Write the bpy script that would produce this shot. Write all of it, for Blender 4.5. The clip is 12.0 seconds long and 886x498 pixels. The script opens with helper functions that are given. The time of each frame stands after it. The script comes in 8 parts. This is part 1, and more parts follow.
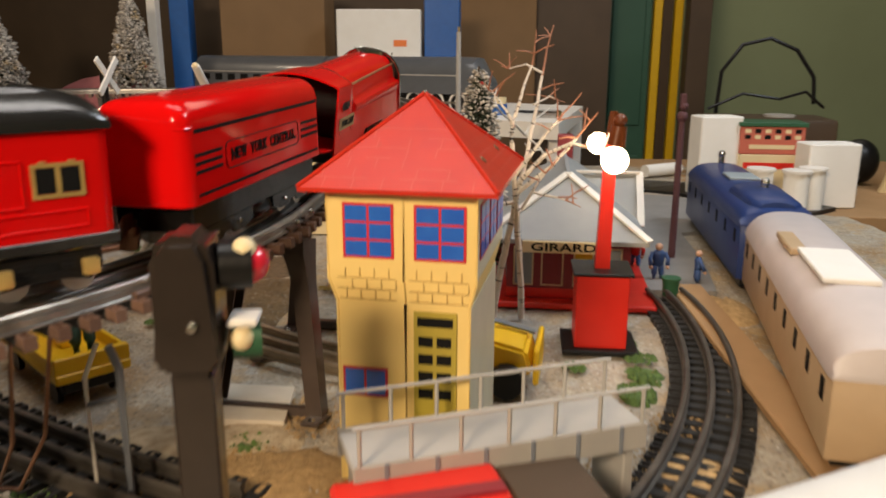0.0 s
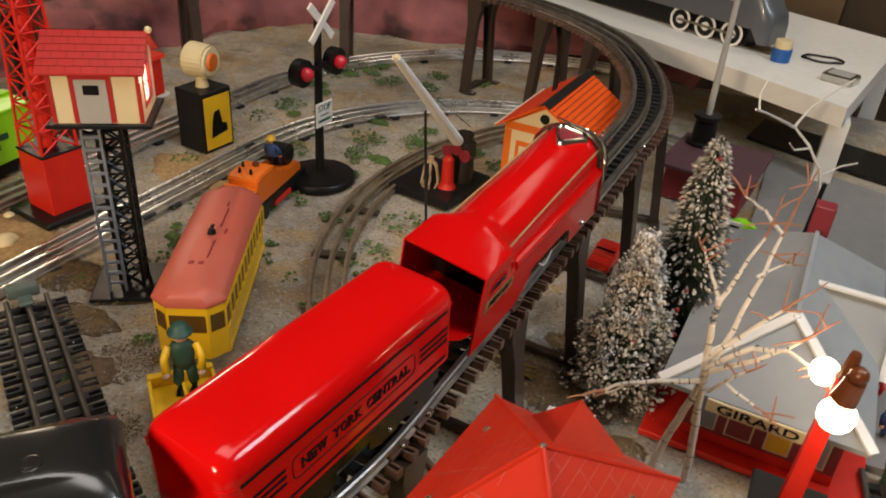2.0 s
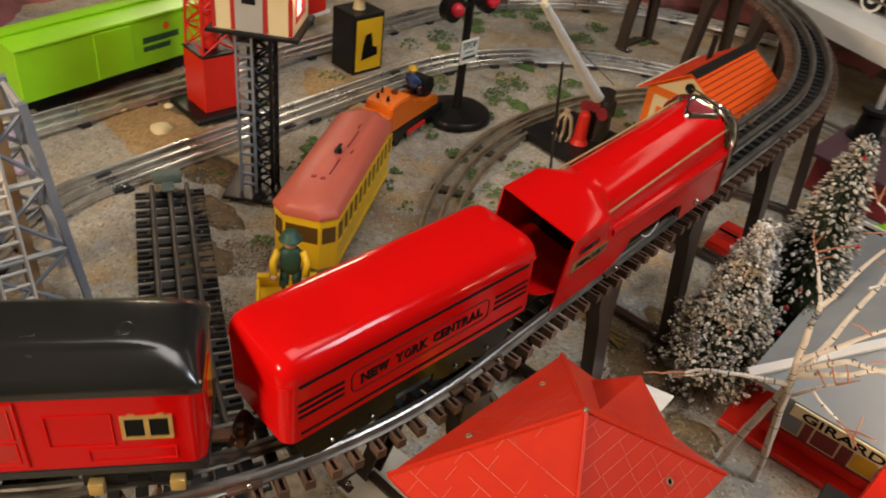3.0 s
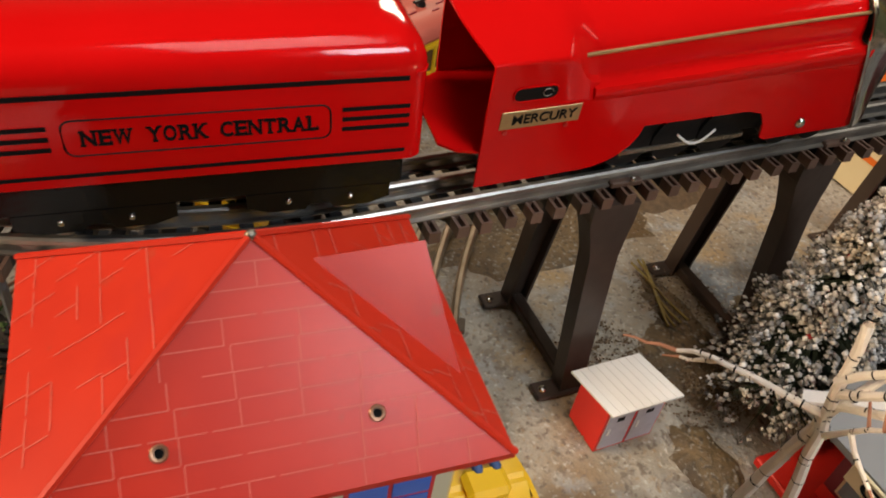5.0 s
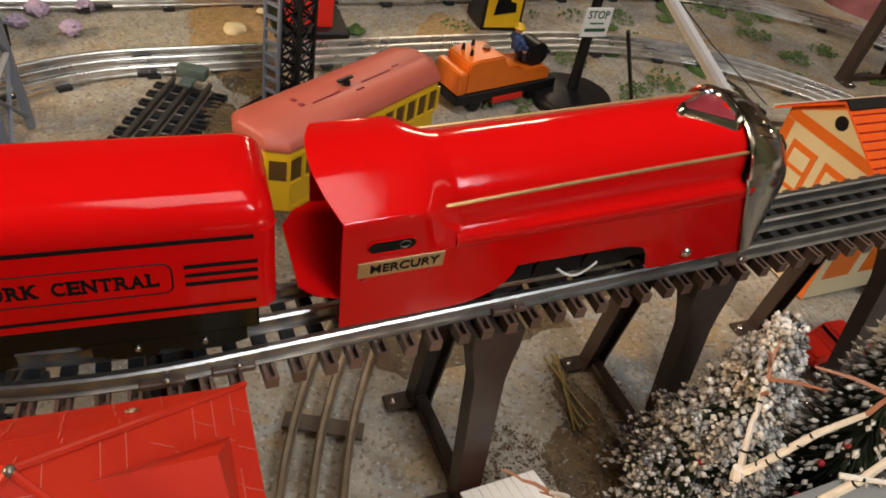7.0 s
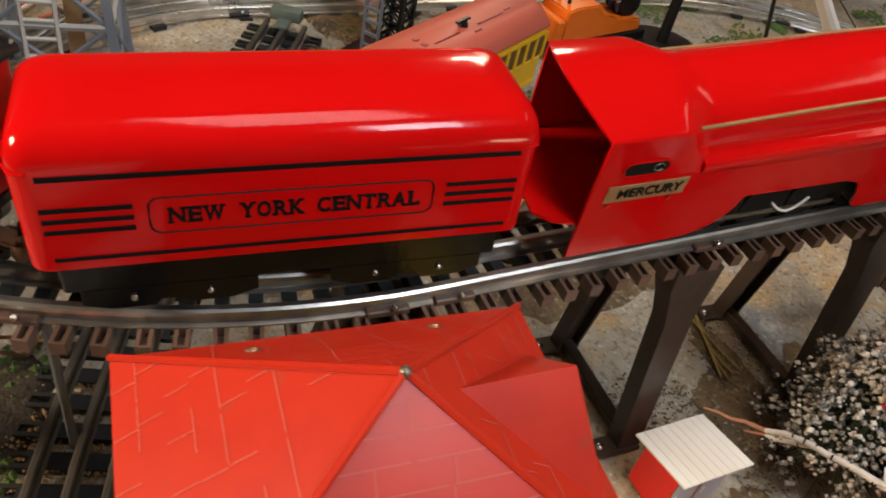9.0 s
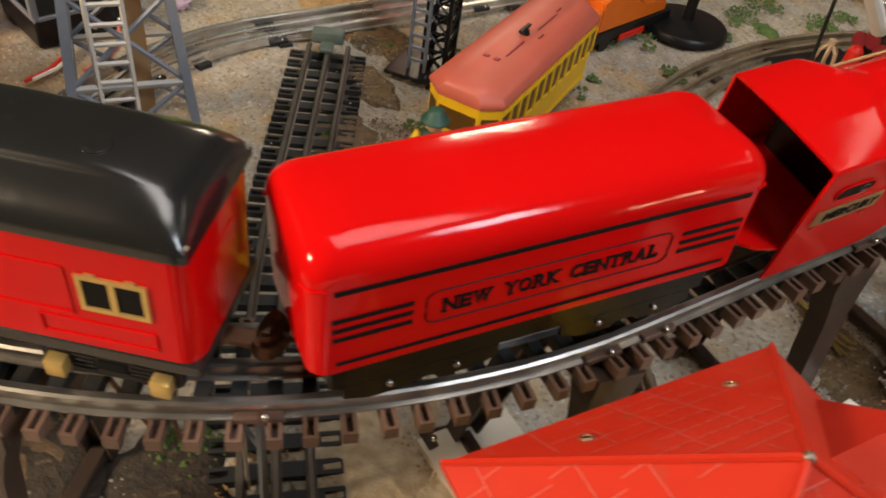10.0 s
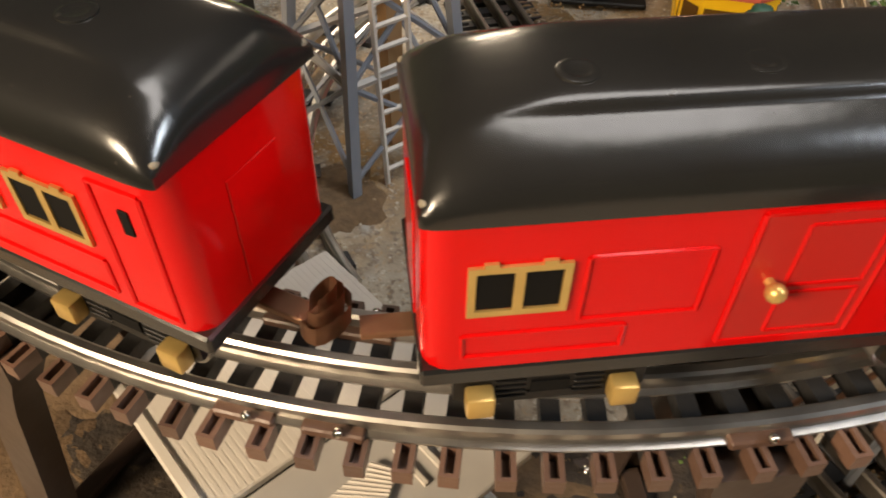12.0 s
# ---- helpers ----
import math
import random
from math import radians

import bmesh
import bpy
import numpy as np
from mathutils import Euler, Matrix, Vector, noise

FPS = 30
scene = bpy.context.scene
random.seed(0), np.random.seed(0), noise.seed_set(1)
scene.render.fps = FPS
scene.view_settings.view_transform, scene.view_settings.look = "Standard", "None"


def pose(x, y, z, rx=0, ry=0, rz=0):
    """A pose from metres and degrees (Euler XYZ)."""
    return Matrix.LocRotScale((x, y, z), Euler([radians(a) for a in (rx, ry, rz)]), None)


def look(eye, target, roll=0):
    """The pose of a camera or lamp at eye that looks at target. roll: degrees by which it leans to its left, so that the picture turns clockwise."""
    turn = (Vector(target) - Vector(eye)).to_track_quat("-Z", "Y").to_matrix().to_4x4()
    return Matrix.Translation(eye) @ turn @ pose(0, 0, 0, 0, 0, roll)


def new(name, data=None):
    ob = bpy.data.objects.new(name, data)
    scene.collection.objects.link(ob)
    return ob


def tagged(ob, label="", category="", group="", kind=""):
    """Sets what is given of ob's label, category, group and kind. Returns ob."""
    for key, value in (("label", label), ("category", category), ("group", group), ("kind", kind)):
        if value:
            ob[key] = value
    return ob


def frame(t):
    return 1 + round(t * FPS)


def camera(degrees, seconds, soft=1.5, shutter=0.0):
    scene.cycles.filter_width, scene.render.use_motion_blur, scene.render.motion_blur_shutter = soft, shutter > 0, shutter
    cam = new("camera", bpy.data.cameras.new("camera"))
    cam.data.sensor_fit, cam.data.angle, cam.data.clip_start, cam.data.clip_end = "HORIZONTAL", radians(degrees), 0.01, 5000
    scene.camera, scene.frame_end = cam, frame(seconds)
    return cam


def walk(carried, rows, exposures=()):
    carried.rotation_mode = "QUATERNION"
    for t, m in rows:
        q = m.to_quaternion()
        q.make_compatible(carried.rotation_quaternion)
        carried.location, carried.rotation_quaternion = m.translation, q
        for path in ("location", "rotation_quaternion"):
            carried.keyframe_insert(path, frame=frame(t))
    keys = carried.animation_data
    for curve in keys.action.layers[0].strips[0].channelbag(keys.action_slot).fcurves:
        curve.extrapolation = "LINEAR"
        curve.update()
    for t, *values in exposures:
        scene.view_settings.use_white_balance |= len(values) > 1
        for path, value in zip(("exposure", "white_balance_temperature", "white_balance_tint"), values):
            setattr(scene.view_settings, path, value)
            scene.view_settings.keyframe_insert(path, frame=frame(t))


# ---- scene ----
# camera
cam = camera(59.50, 12.0, soft=1.8, shutter=0.3)
PATH = [
    (0, (0.0819, -0.0432, 0.2326), (-0.0257, 1.8919, -0.2609), 0.17),
    (0.5, (0.1053, 0.0859, 0.2996), (-0.1618, 1.9668, -0.3253), 0.01),
    (1, (0.0668, 0.1408, 0.3479), (-0.3358, 1.9238, -0.4639), -0.13),
    (1.5, (0.0204, 0.1469, 0.3803), (-0.5140, 1.8092, -0.5949), 0.76),
    (2, (0.0925, 0.1503, 0.4458), (-0.5500, 1.7426, -0.5799), 4.28),
    (2.5, (0.1099, 0.1323, 0.4773), (-0.6256, 1.6489, -0.5994), 7.74),
    (2.7, (0.1077, 0.1372, 0.4673), (-0.6785, 1.5934, -0.6557), 8.01),
    (4.3, (0.2106, 0.3012, 0.4180), (-1.0466, 1.2253, -0.8332), 9.82),
    (4.5, (0.2075, 0.3176, 0.3886), (-1.0599, 1.2080, -0.8766), 10.03),
    (5, (0.1941, 0.3505, 0.3396), (-1.0782, 1.1894, -0.9557), 10.30),
    (5.5, (0.1817, 0.3809, 0.3408), (-1.0919, 1.2117, -0.9583), 10.73),
    (6, (0.1840, 0.3987, 0.3616), (-1.1009, 1.2260, -0.9287), 11.01),
    (6.5, (0.1788, 0.4073, 0.3805), (-1.1102, 1.2617, -0.8877), 11.12),
    (6.7, (0.1779, 0.4092, 0.3846), (-1.1094, 1.2798, -0.8743), 11.52),
    (8.3, (0.1706, 0.3843, 0.3483), (-1.0777, 1.2689, -0.9398), 13.32),
    (8.5, (0.1636, 0.3672, 0.3451), (-1.0773, 1.2514, -0.9505), 13.67),
    (9, (0.1384, 0.3261, 0.3456), (-1.0805, 1.2094, -0.9712), 13.76),
    (9.5, (0.1124, 0.3033, 0.3519), (-1.0750, 1.2089, -0.9785), 12.24),
    (10, (0.0727, 0.2507, 0.3549), (-1.0582, 1.1988, -0.9950), 9.51),
    (10.5, (0.0222, 0.2003, 0.3458), (-1.0288, 1.2116, -1.0227), 6.93),
    (11, (-0.0299, 0.1480, 0.3285), (-1.0209, 1.1977, -1.0558), 4.00),
    (11.5, (-0.0950, 0.1024, 0.3110), (-1.0014, 1.1771, -1.1115), 2.54),
    (12, (-0.1309, 0.0864, 0.2999), (-1.0435, 1.1592, -1.1200), 0.68),
]
walk(cam, [(t, look(eye, target, roll)) for t, eye, target, roll in PATH], [(0.0, 0.05), (0.5, -0.15), (1.0, -0.1), (2.6, -0.1), (4.4, 0.05), (8.5, 0.05), (10.5, 0.15), (12.0, 0.2)])

# world and lights
world = bpy.data.worlds.new("room_air")
scene.world = world
world.use_nodes = True
world.node_tree.nodes["Background"].inputs[0].default_value = (1.0, 0.86, 0.7, 1)
world.node_tree.nodes["Background"].inputs[1].default_value = 0.1


def area_lamp(name, eye, target, sx, sy, watts, colour):
    d = bpy.data.lights.new(name, "AREA")
    d.shape, d.size, d.size_y, d.energy, d.color = "RECTANGLE", sx, sy, watts, colour
    ob = new(name, d)
    ob.matrix_world = look(eye, target)
    return ob


area_lamp("standing_room_lamp", (-0.36, -0.82, 0.72), (0.0, 0.4, 0.1), 0.3, 0.22, 22, (1.0, 0.77, 0.52))
area_lamp("hanging_work_lamp", (0.96, 0.68, 1.15), (-0.1, 0.5, 0.1), 0.26, 0.4, 10.0, (0.84, 0.92, 1.0))
area_lamp("ceiling_tube_lamp", (0.0, 0.5, 1.5), (0.0, 0.52, 0.1), 1.0, 0.5, 10.0, (1.0, 0.95, 0.9))
area_lamp("rear_room_lamp", (-1.4, 1.35, 0.74), (-0.45, 0.7, 0.0), 0.22, 0.12, 3.2, (1.0, 0.8, 0.58))
area_lamp("ceiling_tube_lamp", (0.6, 2.0, 1.52), (0.6, 2.6, 0.3), 1.2, 0.6, 10, (1.0, 0.86, 0.7))

# ---------------------------------------------------------------- materials


def mat(name, colour, rough=0.5, metal=0.0, second=None, scale=60.0, amount=0.5, bump=0.0, bscale=None, coat=0.0, emit=0.0, patch=None, random_tint=0.0, spec=0.5):
    """A node material: base colour varied at two scales by noise, with a bump of its own."""
    m = bpy.data.materials.new(name)
    m.use_nodes = True
    nt = m.node_tree
    N, L = nt.nodes, nt.links
    p = N["Principled BSDF"]
    p.inputs["Roughness"].default_value = rough
    p.inputs["Metallic"].default_value = metal
    p.inputs["Specular IOR Level"].default_value = spec
    p.inputs["Coat Weight"].default_value = coat
    p.inputs["Coat Roughness"].default_value = 0.08
    second = second or tuple(c * 0.75 for c in colour)
    tc = N.new("ShaderNodeTexCoord")
    n1 = N.new("ShaderNodeTexNoise")
    n1.inputs["Scale"].default_value, n1.inputs["Detail"].default_value = scale, 6
    L.new(tc.outputs["Object"], n1.inputs["Vector"])
    r1 = N.new("ShaderNodeValToRGB")
    r1.color_ramp.elements[0].position, r1.color_ramp.elements[1].position = 0.5 - 0.2, 0.5 + 0.2
    r1.color_ramp.elements[0].color = (*second, 1)
    r1.color_ramp.elements[1].color = (*colour, 1)
    L.new(n1.outputs["Fac"], r1.inputs["Fac"])
    mix = N.new("ShaderNodeMixRGB")
    mix.inputs["Fac"].default_value = amount
    mix.inputs["Color1"].default_value = (*colour, 1)
    L.new(r1.outputs["Color"], mix.inputs["Color2"])
    out = mix.outputs["Color"]
    for patch in (patch if isinstance(patch, list) else [patch] if patch else []):  # further colours in larger, softer patches
        n3 = N.new("ShaderNodeTexNoise")
        n3.inputs["Scale"].default_value, n3.inputs["Detail"].default_value = patch[1], 4
        L.new(tc.outputs["Object"], n3.inputs["Vector"])
        r3 = N.new("ShaderNodeValToRGB")
        r3.color_ramp.elements[0].position, r3.color_ramp.elements[1].position = patch[2], patch[2] + 0.14
        L.new(n3.outputs["Fac"], r3.inputs["Fac"])
        mx = N.new("ShaderNodeMixRGB")
        mx.inputs["Color2"].default_value = (*patch[0], 1)
        L.new(r3.outputs["Color"], mx.inputs["Fac"])
        L.new(out, mx.inputs["Color1"])
        out = mx.outputs["Color"]
    if random_tint:
        oi = N.new("ShaderNodeObjectInfo")
        ma = N.new("ShaderNodeMapRange")
        ma.inputs["To Min"].default_value, ma.inputs["To Max"].default_value = 1 - random_tint, 1 + random_tint
        L.new(oi.outputs["Random"], ma.inputs["Value"])
        hs = N.new("ShaderNodeHueSaturation")
        L.new(ma.outputs["Result"], hs.inputs["Value"])
        L.new(out, hs.inputs["Color"])
        out = hs.outputs["Color"]
    L.new(out, p.inputs["Base Color"])
    # gloss wanders a little, as on handled things
    n2 = N.new("ShaderNodeTexNoise")
    n2.inputs["Scale"].default_value, n2.inputs["Detail"].default_value = scale * 0.35, 3
    L.new(tc.outputs["Object"], n2.inputs["Vector"])
    mr = N.new("ShaderNodeMapRange")
    mr.inputs["To Min"].default_value, mr.inputs["To Max"].default_value = max(0.02, rough * 0.75), min(1.0, rough * 1.3)
    L.new(n2.outputs["Fac"], mr.inputs["Value"])
    L.new(mr.outputs["Result"], p.inputs["Roughness"])
    if bump:
        n4 = N.new("ShaderNodeTexNoise")
        n4.inputs["Scale"].default_value, n4.inputs["Detail"].default_value = bscale or scale * 2, 5
        L.new(tc.outputs["Object"], n4.inputs["Vector"])
        b = N.new("ShaderNodeBump")
        b.inputs["Strength"].default_value, b.inputs["Distance"].default_value = bump, 0.002
        L.new(n4.outputs["Fac"], b.inputs["Height"])
        L.new(b.outputs["Normal"], p.inputs["Normal"])
    if emit:
        p.inputs["Emission Color"].default_value = (*colour, 1)
        p.inputs["Emission Strength"].default_value = emit
    return m


CHIP = mat("chipped_primer", (0.26, 0.22, 0.16), 0.5, second=(0.2, 0.16, 0.1), scale=300)
RED = mat("red_enamel", (0.6, 0.004, 0.004), 0.1, second=(0.52, 0.003, 0.003), scale=25, amount=0.5, coat=0.05, spec=0.21, bump=0.07, bscale=110)
RED2 = mat("red_panel_enamel", (0.46, 0.018, 0.012), 0.3, second=(0.4, 0.012, 0.01), scale=30, coat=0.1, spec=0.35, bump=0.03, bscale=120)
BLACK = mat("black_enamel", (0.0125, 0.0122, 0.0118), 0.22, second=(0.018, 0.0172, 0.016), scale=45, amount=0.6, coat=0.04, spec=0.7, bump=0.06, bscale=140, patch=[((0.015, 0.0135, 0.011), 22.0, 0.6), ((0.07, 0.06, 0.05), 190.0, 0.71)])
DARK = mat("black_metal", (0.007, 0.007, 0.0074), 0.36, second=(0.014, 0.0125, 0.0115), scale=120, bump=0.1, spec=0.26)
PITCH = mat("black_japan", (0.0035, 0.0034, 0.0033), 0.16, second=(0.006, 0.0055, 0.005), scale=90, bump=0.08, spec=0.3)
BROWNBLACK = mat("brown_black_bakelite", (0.028, 0.02, 0.016), 0.22, second=(0.016, 0.012, 0.01), scale=60, bump=0.08, spec=0.5)
VOID = mat("dark_inside", (0.003, 0.003, 0.003), 0.7, spec=0.2)
BRASS = mat("brass", (0.72, 0.5, 0.17), 0.34, 0.65, second=(0.5, 0.33, 0.1), scale=160, bump=0.05)
CHROME = mat("nickel_plate", (0.62, 0.6, 0.56), 0.16, 1.0, second=(0.4, 0.37, 0.33), scale=80, bump=0.05)
GILT = mat("gilt_wire", (0.62, 0.42, 0.2), 0.3, 0.7, second=(0.4, 0.25, 0.11), scale=160)
SILVER = mat("silver_rail", (0.8, 0.79, 0.77), 0.28, 0.95, second=(0.42, 0.38, 0.33), scale=70, amount=0.6, bump=0.02)
STEEL = mat("rail_steel", (0.5, 0.48, 0.45), 0.34, 0.95, second=(0.2, 0.185, 0.17), scale=55, amount=0.75, bump=0.05)
BRONZERAIL = mat("bronzed_rail_steel", (0.46, 0.38, 0.28), 0.42, 0.8, second=(0.2, 0.15, 0.09), scale=60, amount=0.7, bump=0.1)
OLDSTEEL = mat("aged_rail_steel", (0.3, 0.27, 0.22), 0.4, 0.85, second=(0.12, 0.09, 0.06), scale=60, amount=0.7, bump=0.1)
DULLRAIL = mat("dull_rail_steel", (0.13, 0.115, 0.1), 0.45, 0.6, second=(0.06, 0.05, 0.04), scale=60, amount=0.7, bump=0.1)
TIE = mat("brown_plastic_tie", (0.14, 0.08, 0.056), 0.38, second=(0.085, 0.048, 0.034), scale=150, bump=0.15, random_tint=0.25)
TIEBRONZE = mat("bronzed_tin_tie", (0.12, 0.09, 0.065), 0.42, 0.5, second=(0.06, 0.045, 0.033), scale=120, bump=0.15, random_tint=0.2)
TIEBLACK = mat("black_tie", (0.015, 0.015, 0.016), 0.5, second=(0.03, 0.029, 0.028), scale=150, bump=0.2, random_tint=0.3, spec=0.35)
TRESTLE = mat("trestle_plastic", (0.045, 0.03, 0.023), 0.34, second=(0.07, 0.048, 0.037), scale=70, bump=0.1, spec=0.4)
GROUND = mat("layout_ground", (0.44, 0.385, 0.3), 0.8, second=(0.27, 0.235, 0.18), scale=70, amount=0.9, bump=0.9, bscale=260, patch=[((0.25, 0.145, 0.05), 5.2, 0.52), ((0.22, 0.215, 0.2), 9.0, 0.54), ((0.4, 0.27, 0.13), 16.0, 0.53), ((0.12, 0.08, 0.045), 24.0, 0.59), ((0.36, 0.34, 0.3), 48.0, 0.56), ((0.19, 0.15, 0.11), 260.0, 0.53), ((0.34, 0.24, 0.14), 330.0, 0.57), ((0.52, 0.48, 0.4), 300.0, 0.58)])
OCHRE = mat("ochre_stained_ground", (0.2, 0.125, 0.05), 0.55, second=(0.075, 0.045, 0.018), scale=60, amount=0.9, bump=0.9, bscale=260, patch=[((0.035, 0.026, 0.016), 30.0, 0.55), ((0.3, 0.27, 0.22), 280.0, 0.56), ((0.07, 0.045, 0.02), 240.0, 0.52)])
GLUE = mat("dried_glue", (0.3, 0.22, 0.07), 0.25, second=(0.16, 0.1, 0.03), scale=120)
SAND = mat("sand_scatter", (0.48, 0.31, 0.135), 0.95, second=(0.26, 0.16, 0.065), scale=180, amount=0.9, bump=0.8, bscale=300, random_tint=0.2)
PALESAND = mat("pale_sand_scatter", (0.52, 0.43, 0.3), 0.95, second=(0.3, 0.22, 0.13), scale=120, amount=0.9, bump=0.8, bscale=300)
LILAC = mat("lilac_foam", (0.5, 0.38, 0.48), 0.9, second=(0.38, 0.27, 0.36), scale=200, bump=0.5)
BUMPERGREEN = mat("dull_green_metal", (0.1, 0.13, 0.11), 0.5, second=(0.06, 0.08, 0.07), scale=120)
# dark ground whose colour also holds the shade below the raised curve
SHADEDSOIL = mat("shaded_soil", (0.04, 0.028, 0.018), 0.8, second=(0.018, 0.013, 0.009), scale=120, amount=0.9, bump=0.9, bscale=300, patch=[((0.11, 0.075, 0.04), 210.0, 0.6)])
SOIL = mat("brown_scatter", (0.16, 0.1, 0.05), 0.95, second=(0.08, 0.05, 0.025), scale=160, amount=0.9, bump=0.8, bscale=320)
GRASS = mat("green_scatter", (0.09, 0.15, 0.03), 0.9, second=(0.04, 0.075, 0.018), scale=200, amount=0.9, bump=0.5)
ROOFRED = mat("red_lithographed_roof", (0.52, 0.03, 0.012), 0.33, second=(0.44, 0.022, 0.01), scale=45, amount=0.7, spec=0.24, bump=0.05, bscale=40, patch=[((0.44, 0.024, 0.016), 26.0, 0.6), ((0.3, 0.06, 0.03), 70.0, 0.68)])
ROOFLINE = mat("pale_red_joint", (0.62, 0.13, 0.09), 0.45, spec=0.2)
TOWERYELLOW = mat("cream_yellow_litho", (0.8, 0.6, 0.22), 0.4, second=(0.73, 0.53, 0.18), scale=40, bump=0.03)
TOWERCREAM = mat("cream_siding", (0.6, 0.56, 0.4), 0.45, second=(0.5, 0.46, 0.34), scale=50)
BRICKLINE = mat("dull_yellow_joint", (0.58, 0.4, 0.13), 0.5)
WINBLUE = mat("blue_window_litho", (0.01, 0.09, 0.5), 0.3, second=(0.03, 0.17, 0.62), scale=60, coat=0.3)
WINRED = mat("red_window_bars", (0.55, 0.02, 0.03), 0.4)
GREYBLUE = mat("grey_blue_shade", (0.28, 0.33, 0.36), 0.45, second=(0.22, 0.27, 0.3), scale=40)
OLIVE = mat("olive_door_litho", (0.4, 0.32, 0.04), 0.45, second=(0.3, 0.23, 0.03), scale=60)
TROLLEYRED = mat("faded_red_plastic", (0.46, 0.1, 0.065), 0.5, second=(0.4, 0.08, 0.05), scale=50, bump=0.05)
YELLOW = mat("yellow_plastic", (0.75, 0.46, 0.01), 0.38, second=(0.66, 0.38, 0.01), scale=60)
AMBERDARK = mat("dark_amber_glass", (0.1, 0.05, 0.01), 0.25)
ORANGE = mat("orange_plastic", (0.75, 0.16, 0.01), 0.4, second=(0.65, 0.12, 0.01), scale=60)
SALMON = mat("faded_salmon_card", (0.52, 0.13, 0.08), 0.6, second=(0.44, 0.1, 0.07), scale=60)
ORANGEROOF = mat("orange_litho_roof", (0.8, 0.1, 0.005), 0.5, second=(0.7, 0.08, 0.005), scale=60, spec=0.25)
CREAM = mat("cream_litho", (0.72, 0.6, 0.36), 0.45, second=(0.64, 0.5, 0.28), scale=50)
WHITE = mat("white_paint", (0.78, 0.75, 0.7), 0.5, second=(0.68, 0.64, 0.58), scale=60, bump=0.05)
PAPER = mat("white_card", (0.8, 0.78, 0.74), 0.7, second=(0.72, 0.69, 0.64), scale=30)
LIME = mat("lime_green_plastic", (0.32, 0.72, 0.01), 0.4, second=(0.26, 0.62, 0.01), scale=40)
DKGREEN = mat("dark_green", (0.02, 0.09, 0.04), 0.5)
SHANTYRED = mat("shanty_red_roof", (0.42, 0.02, 0.015), 0.4, second=(0.34, 0.014, 0.012), scale=70)
SHANTYLINE = mat("shanty_roof_joint", (0.2, 0.008, 0.008), 0.5)
GREYROOF = mat("station_grey_roof", (0.3, 0.31, 0.31), 0.5, second=(0.24, 0.25, 0.255), scale=50, bump=0.05)
MAROON = mat("maroon_litho", (0.25, 0.02, 0.03), 0.45, second=(0.18, 0.015, 0.02), scale=60)
BRIGHTRED = mat("bright_red_paint", (0.66, 0.018, 0.008), 0.42, second=(0.58, 0.014, 0.006), scale=60, bump=0.05)
LAVENDER = mat("lavender_door", (0.5, 0.47, 0.52), 0.6, second=(0.36, 0.34, 0.4), scale=200)
BARK = mat("birch_bark", (0.68, 0.63, 0.56), 0.7, second=(0.5, 0.44, 0.38), scale=140, bump=0.2)
TWIG = mat("bare_twig", (0.36, 0.16, 0.09), 0.7, second=(0.25, 0.1, 0.06), scale=140)
NEEDLE = mat("dark_needles", (0.02, 0.03, 0.016), 0.8, second=(0.035, 0.05, 0.025), scale=150)


def flock(name, colour, second, low, high, patch=None):
    """Fluffy flock, each clump with a whiteness of its own."""
    m = mat(name, colour, 0.9, second=second, scale=150, amount=0.8, bump=0.3, patch=patch)
    nt = m.node_tree
    p = nt.nodes["Principled BSDF"]
    src = p.inputs["Base Color"].links[0].from_socket
    geo, mr, hs = nt.nodes.new("ShaderNodeNewGeometry"), nt.nodes.new("ShaderNodeMapRange"), nt.nodes.new("ShaderNodeHueSaturation")
    mr.inputs["To Min"].default_value, mr.inputs["To Max"].default_value = low, high
    nt.links.new(geo.outputs["Random Per Island"], mr.inputs["Value"])
    nt.links.new(mr.outputs["Result"], hs.inputs["Value"])
    nt.links.new(src, hs.inputs["Color"])
    nt.links.new(hs.outputs["Color"], p.inputs["Base Color"])
    return m


FLOCK = flock("white_flock", (0.66, 0.62, 0.56), (0.34, 0.28, 0.21), 0.12, 1.3)
FLOCKTAN = flock("tan_and_white_flock", (0.66, 0.63, 0.59), (0.4, 0.35, 0.29), 0.12, 1.35, [((0.5, 0.38, 0.21), 28.0, 0.56), ((0.36, 0.36, 0.38), 34.0, 0.56)])
BERRY = mat("red_berry", (0.4, 0.02, 0.02), 0.4)
GREYPLASTIC = mat("weathered_grey_plastic", (0.4, 0.38, 0.35), 0.55, second=(0.3, 0.29, 0.28), scale=50, bump=0.08)
BLUEGREY = mat("blue_grey_plastic", (0.17, 0.19, 0.23), 0.5, second=(0.24, 0.25, 0.27), scale=60, bump=0.08)
BLUECAR = mat("blue_paint", (0.012, 0.035, 0.15), 0.36, second=(0.009, 0.026, 0.11), scale=40, coat=0.1)
TAN = mat("tan_plastic", (0.46, 0.33, 0.2), 0.5, second=(0.38, 0.27, 0.16), scale=50)
PALETOP = mat("pale_mauve_roof", (0.55, 0.49, 0.48), 0.5, second=(0.47, 0.42, 0.41), scale=50)
GREYCAR = mat("slate_grey_enamel", (0.1, 0.105, 0.115), 0.35, second=(0.075, 0.08, 0.09), scale=40, coat=0.3)
COPPER = mat("bronzed_steel", (0.32, 0.17, 0.1), 0.35, 0.6, second=(0.2, 0.1, 0.06), scale=120, bump=0.1)
JOIST = mat("dark_joist_ceiling", (0.1, 0.075, 0.055), 0.8, second=(0.07, 0.05, 0.035), scale=6)
